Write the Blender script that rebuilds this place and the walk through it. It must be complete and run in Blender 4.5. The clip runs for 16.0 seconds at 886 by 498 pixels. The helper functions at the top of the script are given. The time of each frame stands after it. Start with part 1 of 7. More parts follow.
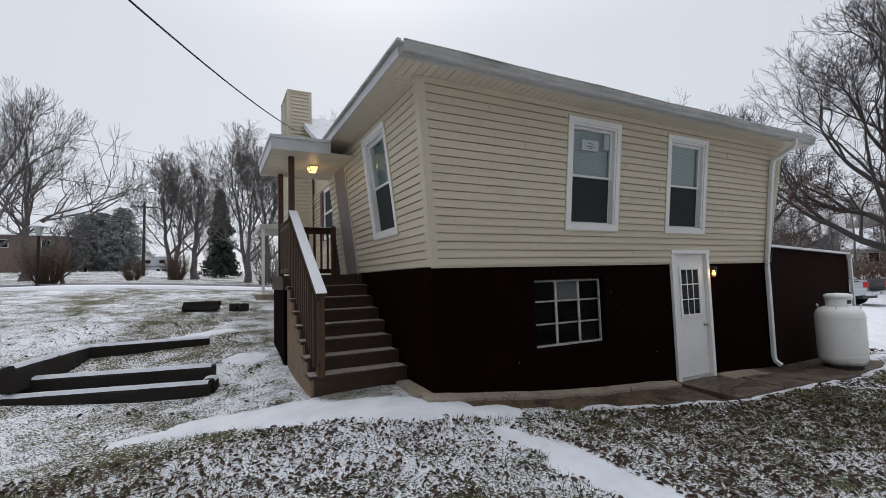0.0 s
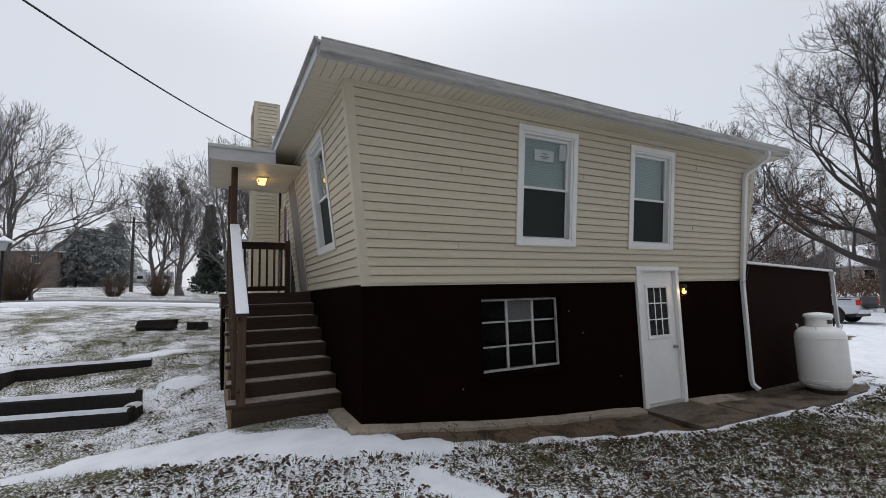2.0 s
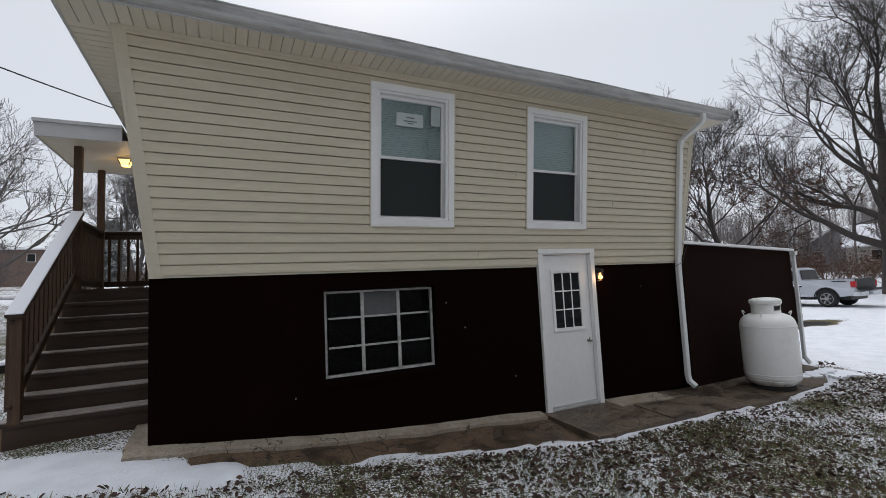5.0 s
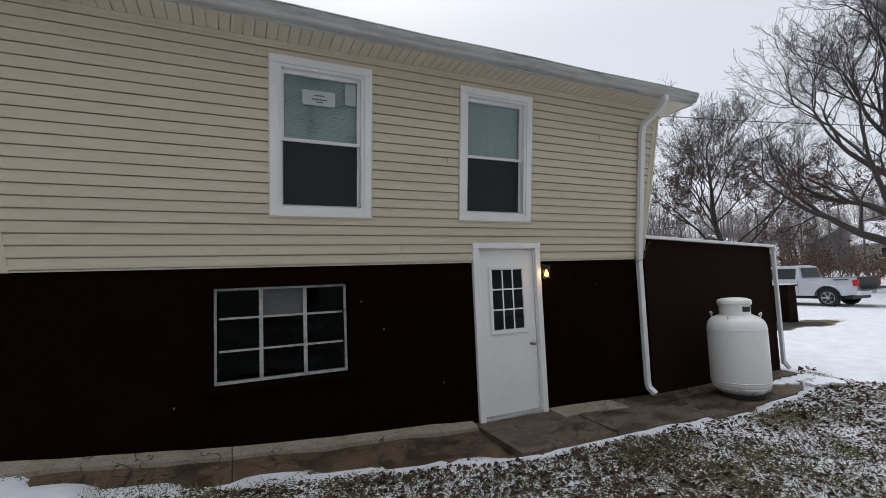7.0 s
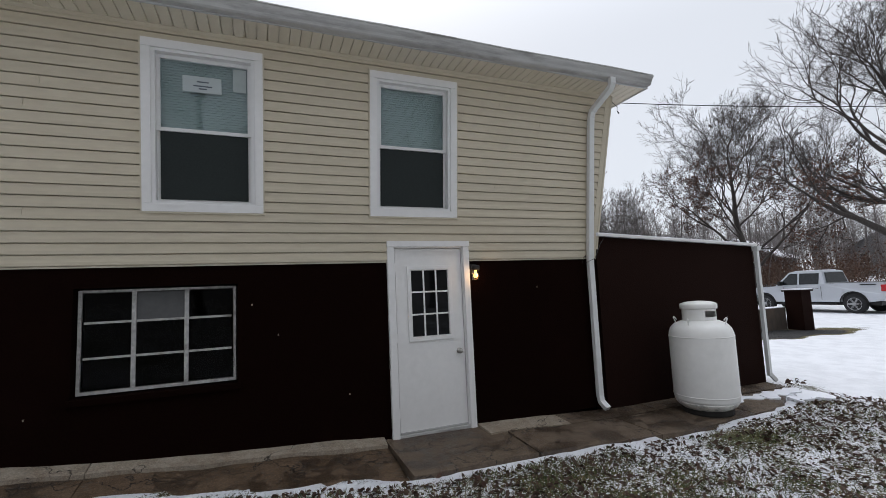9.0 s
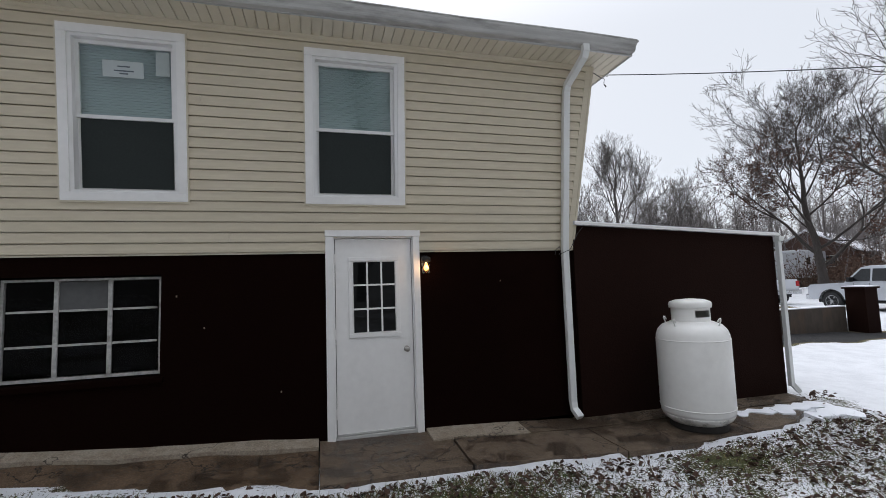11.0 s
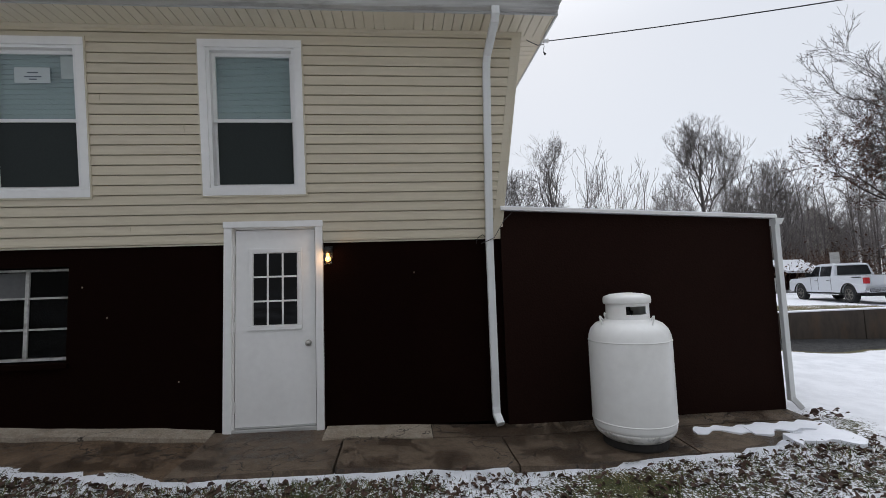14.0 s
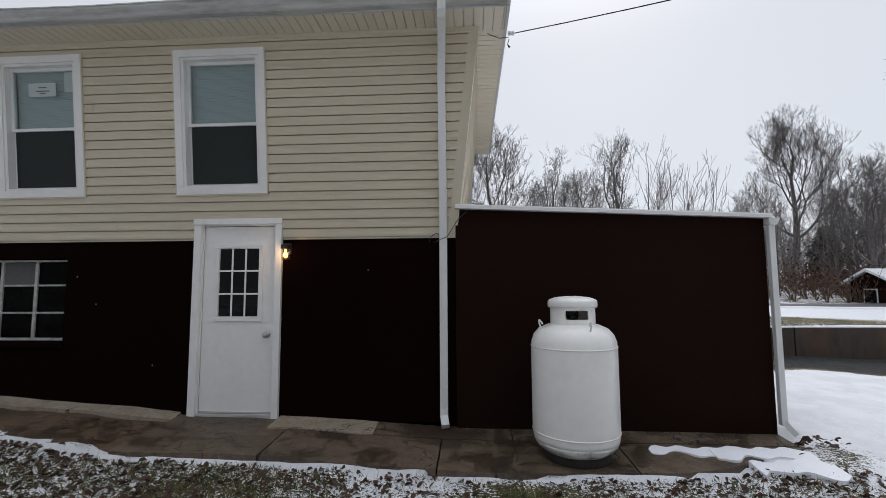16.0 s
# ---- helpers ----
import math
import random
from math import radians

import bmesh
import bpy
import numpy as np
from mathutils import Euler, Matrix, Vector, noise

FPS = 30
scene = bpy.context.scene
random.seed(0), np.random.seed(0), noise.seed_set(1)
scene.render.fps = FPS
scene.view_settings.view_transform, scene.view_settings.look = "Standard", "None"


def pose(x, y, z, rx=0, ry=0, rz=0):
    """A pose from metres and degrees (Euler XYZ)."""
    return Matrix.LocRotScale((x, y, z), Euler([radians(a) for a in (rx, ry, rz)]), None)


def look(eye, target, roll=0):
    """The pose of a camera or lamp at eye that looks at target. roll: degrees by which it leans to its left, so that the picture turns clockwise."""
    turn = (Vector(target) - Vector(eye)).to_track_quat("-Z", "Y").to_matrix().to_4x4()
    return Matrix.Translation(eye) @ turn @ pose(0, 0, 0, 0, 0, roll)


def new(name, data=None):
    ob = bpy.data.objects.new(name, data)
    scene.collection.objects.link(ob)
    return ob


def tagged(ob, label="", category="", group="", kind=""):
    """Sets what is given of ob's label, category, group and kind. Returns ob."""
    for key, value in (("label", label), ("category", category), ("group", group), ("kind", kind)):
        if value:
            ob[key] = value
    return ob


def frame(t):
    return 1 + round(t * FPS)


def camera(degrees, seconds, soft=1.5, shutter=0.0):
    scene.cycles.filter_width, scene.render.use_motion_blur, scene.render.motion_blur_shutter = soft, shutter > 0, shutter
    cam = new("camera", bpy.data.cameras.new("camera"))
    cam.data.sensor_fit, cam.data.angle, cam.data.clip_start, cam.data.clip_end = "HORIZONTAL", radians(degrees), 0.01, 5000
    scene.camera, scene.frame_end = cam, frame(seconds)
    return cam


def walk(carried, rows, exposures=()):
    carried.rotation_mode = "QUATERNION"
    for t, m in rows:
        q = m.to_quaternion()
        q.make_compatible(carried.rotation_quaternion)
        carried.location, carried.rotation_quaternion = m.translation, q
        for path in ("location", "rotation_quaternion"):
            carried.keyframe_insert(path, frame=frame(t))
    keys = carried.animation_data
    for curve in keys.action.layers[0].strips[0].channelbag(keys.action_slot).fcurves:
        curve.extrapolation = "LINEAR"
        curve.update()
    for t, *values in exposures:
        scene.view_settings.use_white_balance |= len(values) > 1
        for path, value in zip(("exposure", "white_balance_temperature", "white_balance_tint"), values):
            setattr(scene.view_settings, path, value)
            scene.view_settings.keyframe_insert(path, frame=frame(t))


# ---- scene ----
cam = camera(89.7, 16.0, soft=0.7)
PATH = [
    (0, (0.368, -4.755, 1.719), (1.287, -2.984, 1.856), -1.7),
    (0.5, (0.559, -4.78, 1.722), (1.442, -2.994, 1.896), -1.6),
    (1, (0.731, -4.757, 1.739), (1.62, -2.976, 1.931), -2.0),
    (1.5, (0.945, -4.734, 1.735), (1.86, -2.968, 1.94), -1.8),
    (2, (1.217, -4.722, 1.729), (2.138, -2.96, 1.938), -1.6),
    (2.5, (1.579, -4.754, 1.696), (2.486, -2.982, 1.883), -2.3),
    (3, (1.966, -4.75, 1.655), (2.893, -2.986, 1.827), -2.0),
    (3.5, (2.314, -4.744, 1.674), (3.233, -2.976, 1.843), -1.6),
    (4, (2.648, -4.78, 1.694), (3.556, -3.007, 1.87), -2.7),
    (6.5, (4.091, -4.688, 1.612), (4.956, -2.891, 1.762), -2.2),
    (7, (4.375, -4.705, 1.641), (5.231, -2.904, 1.789), -2.4),
    (7.5, (4.668, -4.725, 1.633), (5.473, -2.901, 1.787), -2.7),
    (8, (4.999, -4.725, 1.566), (5.785, -2.893, 1.723), -1.9),
    (8.5, (5.363, -4.764, 1.514), (6.167, -2.941, 1.686), -2.4),
    (9, (5.709, -4.776, 1.516), (6.464, -2.934, 1.705), -2.6),
    (9.5, (6.049, -4.78, 1.498), (6.793, -2.933, 1.683), -2.0),
    (12, (7.515, -4.741, 1.468), (7.874, -2.781, 1.638), -1.7),
    (12.5, (7.85, -4.745, 1.44), (8.154, -2.777, 1.617), -1.1),
    (13, (8.179, -4.767, 1.426), (8.433, -2.789, 1.582), -1.2),
    (13.5, (8.48, -4.771, 1.4), (8.694, -2.788, 1.55), -1.7),
    (14, (8.797, -4.755, 1.374), (8.981, -2.771, 1.536), -1.9),
    (14.5, (9.127, -4.757, 1.372), (9.274, -2.77, 1.543), -2.3),
    (15, (9.424, -4.739, 1.342), (9.507, -2.747, 1.502), -2.2),
    (15.5, (9.714, -4.728, 1.326), (9.681, -2.735, 1.488), -1.0),
    (16, (10.023, -4.734, 1.326), (9.899, -2.746, 1.499), -0.3),
]
EXPOSURES = [(0, 0.27), (4, 0.27), (7.5, 0.38), (9.5, 0.43), (12, 0.48), (14, 0.38), (16, 0.31)]
walk(cam, [(t, look(eye, target, roll)) for t, eye, target, roll in PATH], EXPOSURES)

# ---- world and sun ----
world = bpy.data.worlds.new("overcast")
scene.world = world
world.use_nodes = True
wn, wl = world.node_tree.nodes, world.node_tree.links
sky = wn.new("ShaderNodeTexSky")
sky.sky_type, sky.sun_disc = "NISHITA", False
sky.sun_elevation, sky.sun_rotation = radians(39), radians(17)
bg = wn["Background"]
bg.inputs["Strength"].default_value = 0.1
cloud = wn.new("ShaderNodeMix")
cloud.data_type = "RGBA"
cloud.inputs["Factor"].default_value = 0.92
SUN_WAY = Vector((0.22, 0.72, 0.62)).normalized()
grad = wn.new("ShaderNodeTexCoord")
dot = wn.new("ShaderNodeVectorMath")
dot.operation = "DOT_PRODUCT"
dot.inputs[1].default_value = SUN_WAY
ramp = wn.new("ShaderNodeValToRGB")
ramp.color_ramp.interpolation = "EASE"
toward = wn.new("ShaderNodeMapRange")
toward.inputs["From Min"].default_value = -1.0
ramp.color_ramp.elements[0].position, ramp.color_ramp.elements[0].color = 0.25, (2.7, 2.78, 2.98, 1)
ramp.color_ramp.elements[1].position, ramp.color_ramp.elements[1].color = 0.92, (5.85, 6.1, 6.6, 1)
wl.new(grad.outputs["Generated"], dot.inputs[0])
wl.new(dot.outputs["Value"], toward.inputs[0])
wl.new(toward.outputs[0], ramp.inputs[0])
wl.new(sky.outputs[0], cloud.inputs["A"])
wl.new(ramp.outputs[0], cloud.inputs["B"])
# an overcast sky is brightest overhead
high = wn.new("ShaderNodeSeparateXYZ")
wl.new(grad.outputs["Generated"], high.inputs[0])
zenith = wn.new("ShaderNodeMapRange")
zenith.interpolation_type = "SMOOTHSTEP"
zenith.inputs["From Min"].default_value, zenith.inputs["From Max"].default_value = 0.45, 0.95
zenith.inputs["To Min"].default_value, zenith.inputs["To Max"].default_value = 1.0, 2.3
wl.new(high.outputs["Z"], zenith.inputs[0])
dome = wn.new("ShaderNodeVectorMath")
dome.operation = "SCALE"
wl.new(cloud.outputs["Result"], dome.inputs[0])
wl.new(zenith.outputs[0], dome.inputs["Scale"])
wl.new(dome.outputs[0], bg.inputs["Color"])
sun = new("sun", bpy.data.lights.new("sun", "SUN"))
sun.data.energy, sun.data.angle, sun.data.color = 0.5, radians(45), (1.0, 0.95, 0.88)
sun.matrix_world = look(SUN_WAY * 50, (0, 0, 0))

# ---- materials ----
def mat(name, color, rough=0.7, metal=0.0, grain=0.0, scale=20.0, stain=0.0, stain_scale=1.5, stain_color=(0.1, 0.09, 0.08), bump=0.0, stretch=(1, 1, 1), vary=0.0, emit=0.0, spec=0.5):
    """A surface with fine grain, broad stains and a little relief."""
    m = bpy.data.materials.new(name)
    m.use_nodes = True
    n, l = m.node_tree.nodes, m.node_tree.links
    b = n["Principled BSDF"]
    b.inputs["Roughness"].default_value, b.inputs["Metallic"].default_value = rough, metal
    b.inputs["Specular IOR Level"].default_value = spec
    b.inputs["Base Color"].default_value = (*color, 1)
    if emit:
        b.inputs["Emission Color"].default_value, b.inputs["Emission Strength"].default_value = (*color, 1), emit
        return m
    co = n.new("ShaderNodeTexCoord")
    mp = n.new("ShaderNodeMapping")
    mp.inputs["Scale"].default_value = stretch
    l.new(co.outputs["Object"], mp.inputs[0])
    fine = n.new("ShaderNodeTexNoise")
    fine.inputs["Scale"].default_value, fine.inputs["Detail"].default_value = scale, 6
    l.new(mp.outputs[0], fine.inputs[0])
    last = None
    hsv = n.new("ShaderNodeHueSaturation")
    hsv.inputs["Color"].default_value = (*color, 1)
    mr = n.new("ShaderNodeMapRange")
    mr.inputs["To Min"].default_value, mr.inputs["To Max"].default_value = 1 - grain, 1 + grain
    mr.inputs["From Min"].default_value, mr.inputs["From Max"].default_value = 0.25, 0.75
    l.new(fine.outputs[0], mr.inputs[0])
    val = mr.outputs[0]
    if vary:
        oi = n.new("ShaderNodeObjectInfo")
        geo = n.new("ShaderNodeNewGeometry")
        add = n.new("ShaderNodeMath")
        add.operation = "ADD"
        l.new(oi.outputs["Random"], add.inputs[0])
        l.new(geo.outputs["Random Per Island"], add.inputs[1])
        r2 = n.new("ShaderNodeMapRange")
        r2.inputs["From Max"].default_value = 2
        r2.inputs["To Min"].default_value, r2.inputs["To Max"].default_value = 1 - vary, 1 + vary
        l.new(add.outputs[0], r2.inputs[0])
        mul = n.new("ShaderNodeMath")
        mul.operation = "MULTIPLY"
        l.new(val, mul.inputs[0])
        l.new(r2.outputs[0], mul.inputs[1])
        val = mul.outputs[0]
    l.new(val, hsv.inputs["Value"])
    last = hsv.outputs[0]
    if stain:
        big = n.new("ShaderNodeTexNoise")
        big.inputs["Scale"].default_value, big.inputs["Detail"].default_value = stain_scale, 8
        big.inputs["Roughness"].default_value = 0.65
        l.new(mp.outputs[0], big.inputs[0])
        m2 = n.new("ShaderNodeMapRange")
        m2.inputs["From Min"].default_value, m2.inputs["From Max"].default_value = 0.5, 0.75
        m2.inputs["To Max"].default_value = stain
        l.new(big.outputs[0], m2.inputs[0])
        mx = n.new("ShaderNodeMix")
        mx.data_type = "RGBA"
        mx.inputs["B"].default_value = (*stain_color, 1)
        l.new(m2.outputs[0], mx.inputs["Factor"])
        l.new(last, mx.inputs["A"])
        last = mx.outputs["Result"]
    l.new(last, b.inputs["Base Color"])
    if bump:
        bp = n.new("ShaderNodeBump")
        bp.inputs["Strength"].default_value, bp.inputs["Distance"].default_value = bump, 0.01
        l.new(fine.outputs[0], bp.inputs["Height"])
        l.new(bp.outputs[0], b.inputs["Normal"])
    return m


def glass_mat(name, tint, gloss=0.9):
    """Thin window glass: sees through, mirrors more at a slant."""
    m = bpy.data.materials.new(name)
    m.use_nodes = True
    n, l = m.node_tree.nodes, m.node_tree.links
    n.clear()
    out, mixs = n.new("ShaderNodeOutputMaterial"), n.new("ShaderNodeMixShader")
    tr, gl, fr = n.new("ShaderNodeBsdfTransparent"), n.new("ShaderNodeBsdfGlossy"), n.new("ShaderNodeLayerWeight")
    tr.inputs[0].default_value = (*tint, 1)
    gl.inputs[0].default_value, gl.inputs["Roughness"].default_value = (gloss, gloss, gloss, 1), 0.01
    fr.inputs["Blend"].default_value = 0.5
    steep, share = n.new("ShaderNodeMath"), n.new("ShaderNodeMath")
    steep.operation, share.operation = "POWER", "MULTIPLY_ADD"
    steep.inputs[1].default_value = 4.0
    share.inputs[1].default_value, share.inputs[2].default_value = 0.85, 0.07
    l.new(fr.outputs["Facing"], steep.inputs[0])
    l.new(steep.outputs[0], share.inputs[0])
    wav = n.new("ShaderNodeTexNoise")
    wav.inputs["Scale"].default_value = 2.0
    bp = n.new("ShaderNodeBump")
    bp.inputs["Strength"].default_value, bp.inputs["Distance"].default_value = 0.05, 0.02
    l.new(wav.outputs[0], bp.inputs["Height"])
    l.new(bp.outputs[0], gl.inputs["Normal"])
    l.new(share.outputs[0], mixs.inputs[0])
    l.new(tr.outputs[0], mixs.inputs[1])
    l.new(gl.outputs[0], mixs.inputs[2])
    l.new(mixs.outputs[0], out.inputs[0])
    return m


M_SIDING = mat("cream_vinyl", (0.575, 0.508, 0.382), 0.45, grain=0.04, scale=9, stain=0.16, stain_scale=1.1, stain_color=(0.40, 0.36, 0.28), stretch=(1, 1, 3), vary=0.05, bump=0.05)
M_TRIMC = mat("cream_trim", (0.58, 0.52, 0.40), 0.45, grain=0.03, scale=12, stain=0.15, stain_color=(0.35, 0.32, 0.26))
M_SOFFIT = mat("cream_soffit", (0.66, 0.60, 0.48), 0.5, grain=0.03, scale=12, stain=0.12, stain_color=(0.4, 0.36, 0.3))
M_WHITE = mat("white_paint", (0.80, 0.79, 0.77), 0.4, grain=0.03, scale=14, stain=0.12, stain_scale=2.5, stain_color=(0.5, 0.49, 0.46), bump=0.04)
M_VINYLW = mat("white_vinyl", (0.77, 0.765, 0.75), 0.35, grain=0.02, scale=10, stain=0.08, stain_color=(0.5, 0.5, 0.5))
M_GUTTER = mat("weathered_aluminium", (0.46, 0.455, 0.44), 0.45, grain=0.10, scale=8, stain=0.95, stain_scale=2.6, stain_color=(0.16, 0.15, 0.14), stretch=(0.5, 1, 3))
M_DSPOUT = mat("white_downspout", (0.72, 0.73, 0.72), 0.4, grain=0.04, scale=6, stain=0.35, stain_scale=3, stain_color=(0.4, 0.4, 0.36), stretch=(1, 1, 0.3))
M_BROWN = mat("dark_brown_masonry_paint", (0.0062, 0.0023, 0.0016), 0.9, grain=0.25, scale=60, stain=0.5, stain_scale=0.9, stain_color=(0.011, 0.0042, 0.003), bump=0.5, spec=0.02)
M_BROWNS = mat("dark_brown_shed_paint", (0.0135, 0.0058, 0.0042), 0.85, grain=0.22, scale=50, stain=0.5, stain_scale=0.7, stain_color=(0.019, 0.009, 0.0066), bump=0.4, spec=0.05)
def worn_concrete(name, dry, wet, dirt, grit=0.5, wetness=0.5, rough=0.75):
    """Old concrete: coarse grit, dark damp patches that shine, earth washed over it and hairline cracks."""
    m = bpy.data.materials.new(name)
    m.use_nodes = True
    n, l = m.node_tree.nodes, m.node_tree.links
    b = n["Principled BSDF"]
    co = n.new("ShaderNodeTexCoord")

    def noisy(scale, detail=8, r=0.65, warp=0.0):
        t = n.new("ShaderNodeTexNoise")
        t.inputs["Scale"].default_value, t.inputs["Detail"].default_value, t.inputs["Roughness"].default_value, t.inputs["Distortion"].default_value = scale, detail, r, warp
        l.new(co.outputs["Object"], t.inputs[0])
        return t.outputs[0]

    def ranged(v, lo, hi, t0=0.0, t1=1.0):
        k = n.new("ShaderNodeMapRange")
        k.interpolation_type = "SMOOTHSTEP"
        for name_, val in (("From Min", lo), ("From Max", hi), ("To Min", t0), ("To Max", t1)):
            k.inputs[name_].default_value = val
        l.new(v, k.inputs[0])
        return k.outputs[0]

    def mixed(f, a, c):
        k = n.new("ShaderNodeMix")
        k.data_type = "RGBA"
        l.new(f, k.inputs["Factor"])
        for q, v in (("A", a), ("B", c)):
            if isinstance(v, tuple):
                k.inputs[q].default_value = (*v, 1)
            else:
                l.new(v, k.inputs[q])
        return k.outputs["Result"]

    fine, mid, broad = noisy(70, 8, 0.75), noisy(11, 8, 0.75, 0.15), noisy(2.1, 10, 0.75, 0.2)
    col = mixed(ranged(mid, 0.38, 0.66), dry, dirt)
    damp = ranged(broad, 0.62 - 0.3 * wetness, 0.72 - 0.3 * wetness)
    col = mixed(damp, col, wet)
    col = mixed(ranged(fine, 0.5, 0.72, 0.0, grit), col, tuple(min(1.0, 2.2 * v) for v in dry))
    col = mixed(ranged(fine, 0.5, 0.3, 0.0, grit), col, tuple(0.3 * v for v in wet))
    vor = n.new("ShaderNodeTexVoronoi")
    vor.feature = "DISTANCE_TO_EDGE"
    vor.inputs["Scale"].default_value = 0.75
    wob = n.new("ShaderNodeVectorMath")
    wob.operation = "ADD"
    l.new(co.outputs["Object"], wob.inputs[0])
    warp = n.new("ShaderNodeTexNoise")
    warp.inputs["Scale"].default_value, warp.inputs["Detail"].default_value = 3.5, 5
    l.new(co.outputs["Object"], warp.inputs[0])
    l.new(warp.outputs["Color"], wob.inputs[1])
    l.new(wob.outputs[0], vor.inputs["Vector"])
    crack = ranged(vor.outputs["Distance"], 0.0, 0.012, 1.0, 0.0)
    col = mixed(crack, col, tuple(0.25 * v for v in wet))
    l.new(col, b.inputs["Base Color"])
    l.new(ranged(damp, 0, 1, rough, rough * 0.5), b.inputs["Roughness"])
    bp = n.new("ShaderNodeBump")
    bp.inputs["Strength"].default_value, bp.inputs["Distance"].default_value = 0.8, 0.012
    add = n.new("ShaderNodeMath")
    l.new(fine, add.inputs[0])
    l.new(mid, add.inputs[1])
    sub = n.new("ShaderNodeMath")
    sub.operation = "SUBTRACT"
    l.new(add.outputs[0], sub.inputs[0])
    l.new(crack, sub.inputs[1])
    l.new(sub.outputs[0], bp.inputs["Height"])
    l.new(bp.outputs[0], b.inputs["Normal"])
    return m


M_CONC = worn_concrete("damp_concrete", (0.135, 0.098, 0.066), (0.046, 0.030, 0.019), (0.080, 0.053, 0.032), 0.5, 0.5, 0.7)
M_APRON = worn_concrete("earth_stained_concrete", (0.125, 0.080, 0.046), (0.042, 0.025, 0.013), (0.072, 0.043, 0.022), 0.6, 0.5, 0.85)
M_FOOT = worn_concrete("footing_concrete", (0.33, 0.28, 0.22), (0.17, 0.13, 0.095), (0.24, 0.185, 0.135), 0.45, 0.25, 0.85)
M_CHIP = mat("chipped_grimy_enamel", (0.74, 0.72, 0.68), 0.5, grain=0.10, scale=18, stain=0.95, stain_scale=9, stain_color=(0.045, 0.036, 0.03), bump=0.2)
M_WOOD = mat("stained_deck_wood", (0.036, 0.0165, 0.006), 0.65, grain=0.35, scale=14, stain=0.5, stain_scale=2, stain_color=(0.04, 0.022, 0.014), stretch=(0.5, 3, 3), bump=0.25, vary=0.15)
M_WOODV = mat("stained_post_wood", (0.066, 0.032, 0.014), 0.65, grain=0.35, scale=14, stain=0.5, stain_scale=2, stain_color=(0.04, 0.022, 0.014), stretch=(3, 3, 0.4), bump=0.25, vary=0.15)
M_STRING = mat("weathered_stringer_wood", (0.19, 0.12, 0.065), 0.75, grain=0.4, scale=12, stain=0.6, stain_scale=2, stain_color=(0.09, 0.055, 0.03), stretch=(3, 3, 0.4), bump=0.3, vary=0.2)
M_TIMBER = mat("old_landscape_timber", (0.014, 0.010, 0.007), 0.9, grain=0.5, scale=18, stain=0.5, stain_color=(0.045, 0.034, 0.024), stretch=(0.6, 3, 3), bump=0.8, vary=0.2)
M_SNOW = mat("settled_snow", (0.82, 0.83, 0.87), 0.8, grain=0.03, scale=40, stain=0.15, stain_scale=3, stain_color=(0.62, 0.63, 0.66), bump=0.3)
M_THIN = mat("thin_melting_snow", (0.30, 0.26, 0.235), 0.6, grain=0.2, scale=22, stain=1.0, stain_scale=7, stain_color=(0.14, 0.085, 0.05), bump=0.3)
M_GLASS = glass_mat("window_glass", (0.88, 0.93, 0.93))
M_GLASSD = glass_mat("basement_glass", (0.10, 0.105, 0.10), 0.08)
M_SCREEN = mat("insect_screen", (0.013, 0.019, 0.018), 0.8, grain=0.2, scale=60)
M_BLIND = mat("window_blind", (0.40, 0.45, 0.44), 0.6, grain=0.05)
M_DARKROOM = mat("unlit_plaster", (0.10, 0.10, 0.10), 0.9, grain=0.1)
M_PAPER = mat("printed_paper", (0.50, 0.55, 0.55), 0.7, grain=0.02)
M_INK = mat("grey_ink", (0.12, 0.14, 0.16), 0.7)
M_STEEL = mat("flaking_white_steel", (0.43, 0.42, 0.40), 0.65, grain=0.3, scale=30, stain=0.95, stain_scale=11, stain_color=(0.16, 0.14, 0.12), bump=0.4)
M_KNOB = mat("brushed_nickel", (0.45, 0.43, 0.40), 0.3, 1.0, grain=0.05)
M_BLACK = mat("black_metal", (0.012, 0.012, 0.012), 0.45, 0.3, grain=0.1)
M_TANK = mat("white_tank_enamel", (0.84, 0.83, 0.80), 0.3, grain=0.03, scale=14, stain=0.18, stain_scale=2.2, stain_color=(0.50, 0.48, 0.43), bump=0.05)
M_RUST = mat("rusty_foot_ring", (0.02, 0.017, 0.015), 0.85, grain=0.4)
M_BULB = mat("warm_bulb", (1.0, 0.42, 0.10), emit=3.5)
M_AMBER = mat("lit_amber_glass", (1.0, 0.60, 0.18), emit=2.2)
M_ROOF = mat("snowy_shingles", (0.62, 0.63, 0.66), 0.85, grain=0.15, scale=16, stain=0.5, stain_scale=4, stain_color=(0.3, 0.3, 0.31), bump=0.5)
M_SHUT = mat("maroon_shutter", (0.10, 0.018, 0.022), 0.5, grain=0.1)
M_TAUPE = mat("taupe_door_paint", (0.20, 0.18, 0.16), 0.55, grain=0.06, scale=8, stain=0.2, stain_color=(0.13, 0.115, 0.1))
M_FASCIA = mat("grey_white_fascia", (0.52, 0.52, 0.52), 0.45, grain=0.04, scale=7, stain=0.3, stain_scale=2, stain_color=(0.33, 0.33, 0.33))
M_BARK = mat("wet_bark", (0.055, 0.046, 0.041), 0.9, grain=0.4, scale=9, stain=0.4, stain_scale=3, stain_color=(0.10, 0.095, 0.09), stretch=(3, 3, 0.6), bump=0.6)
# two paler barks: distance haze is put into their base colour
M_BARKMID = mat("haze_paled_bark", (0.15, 0.135, 0.13), 0.9, grain=0.35, scale=7, stain=0.3, stain_color=(0.16, 0.155, 0.15))
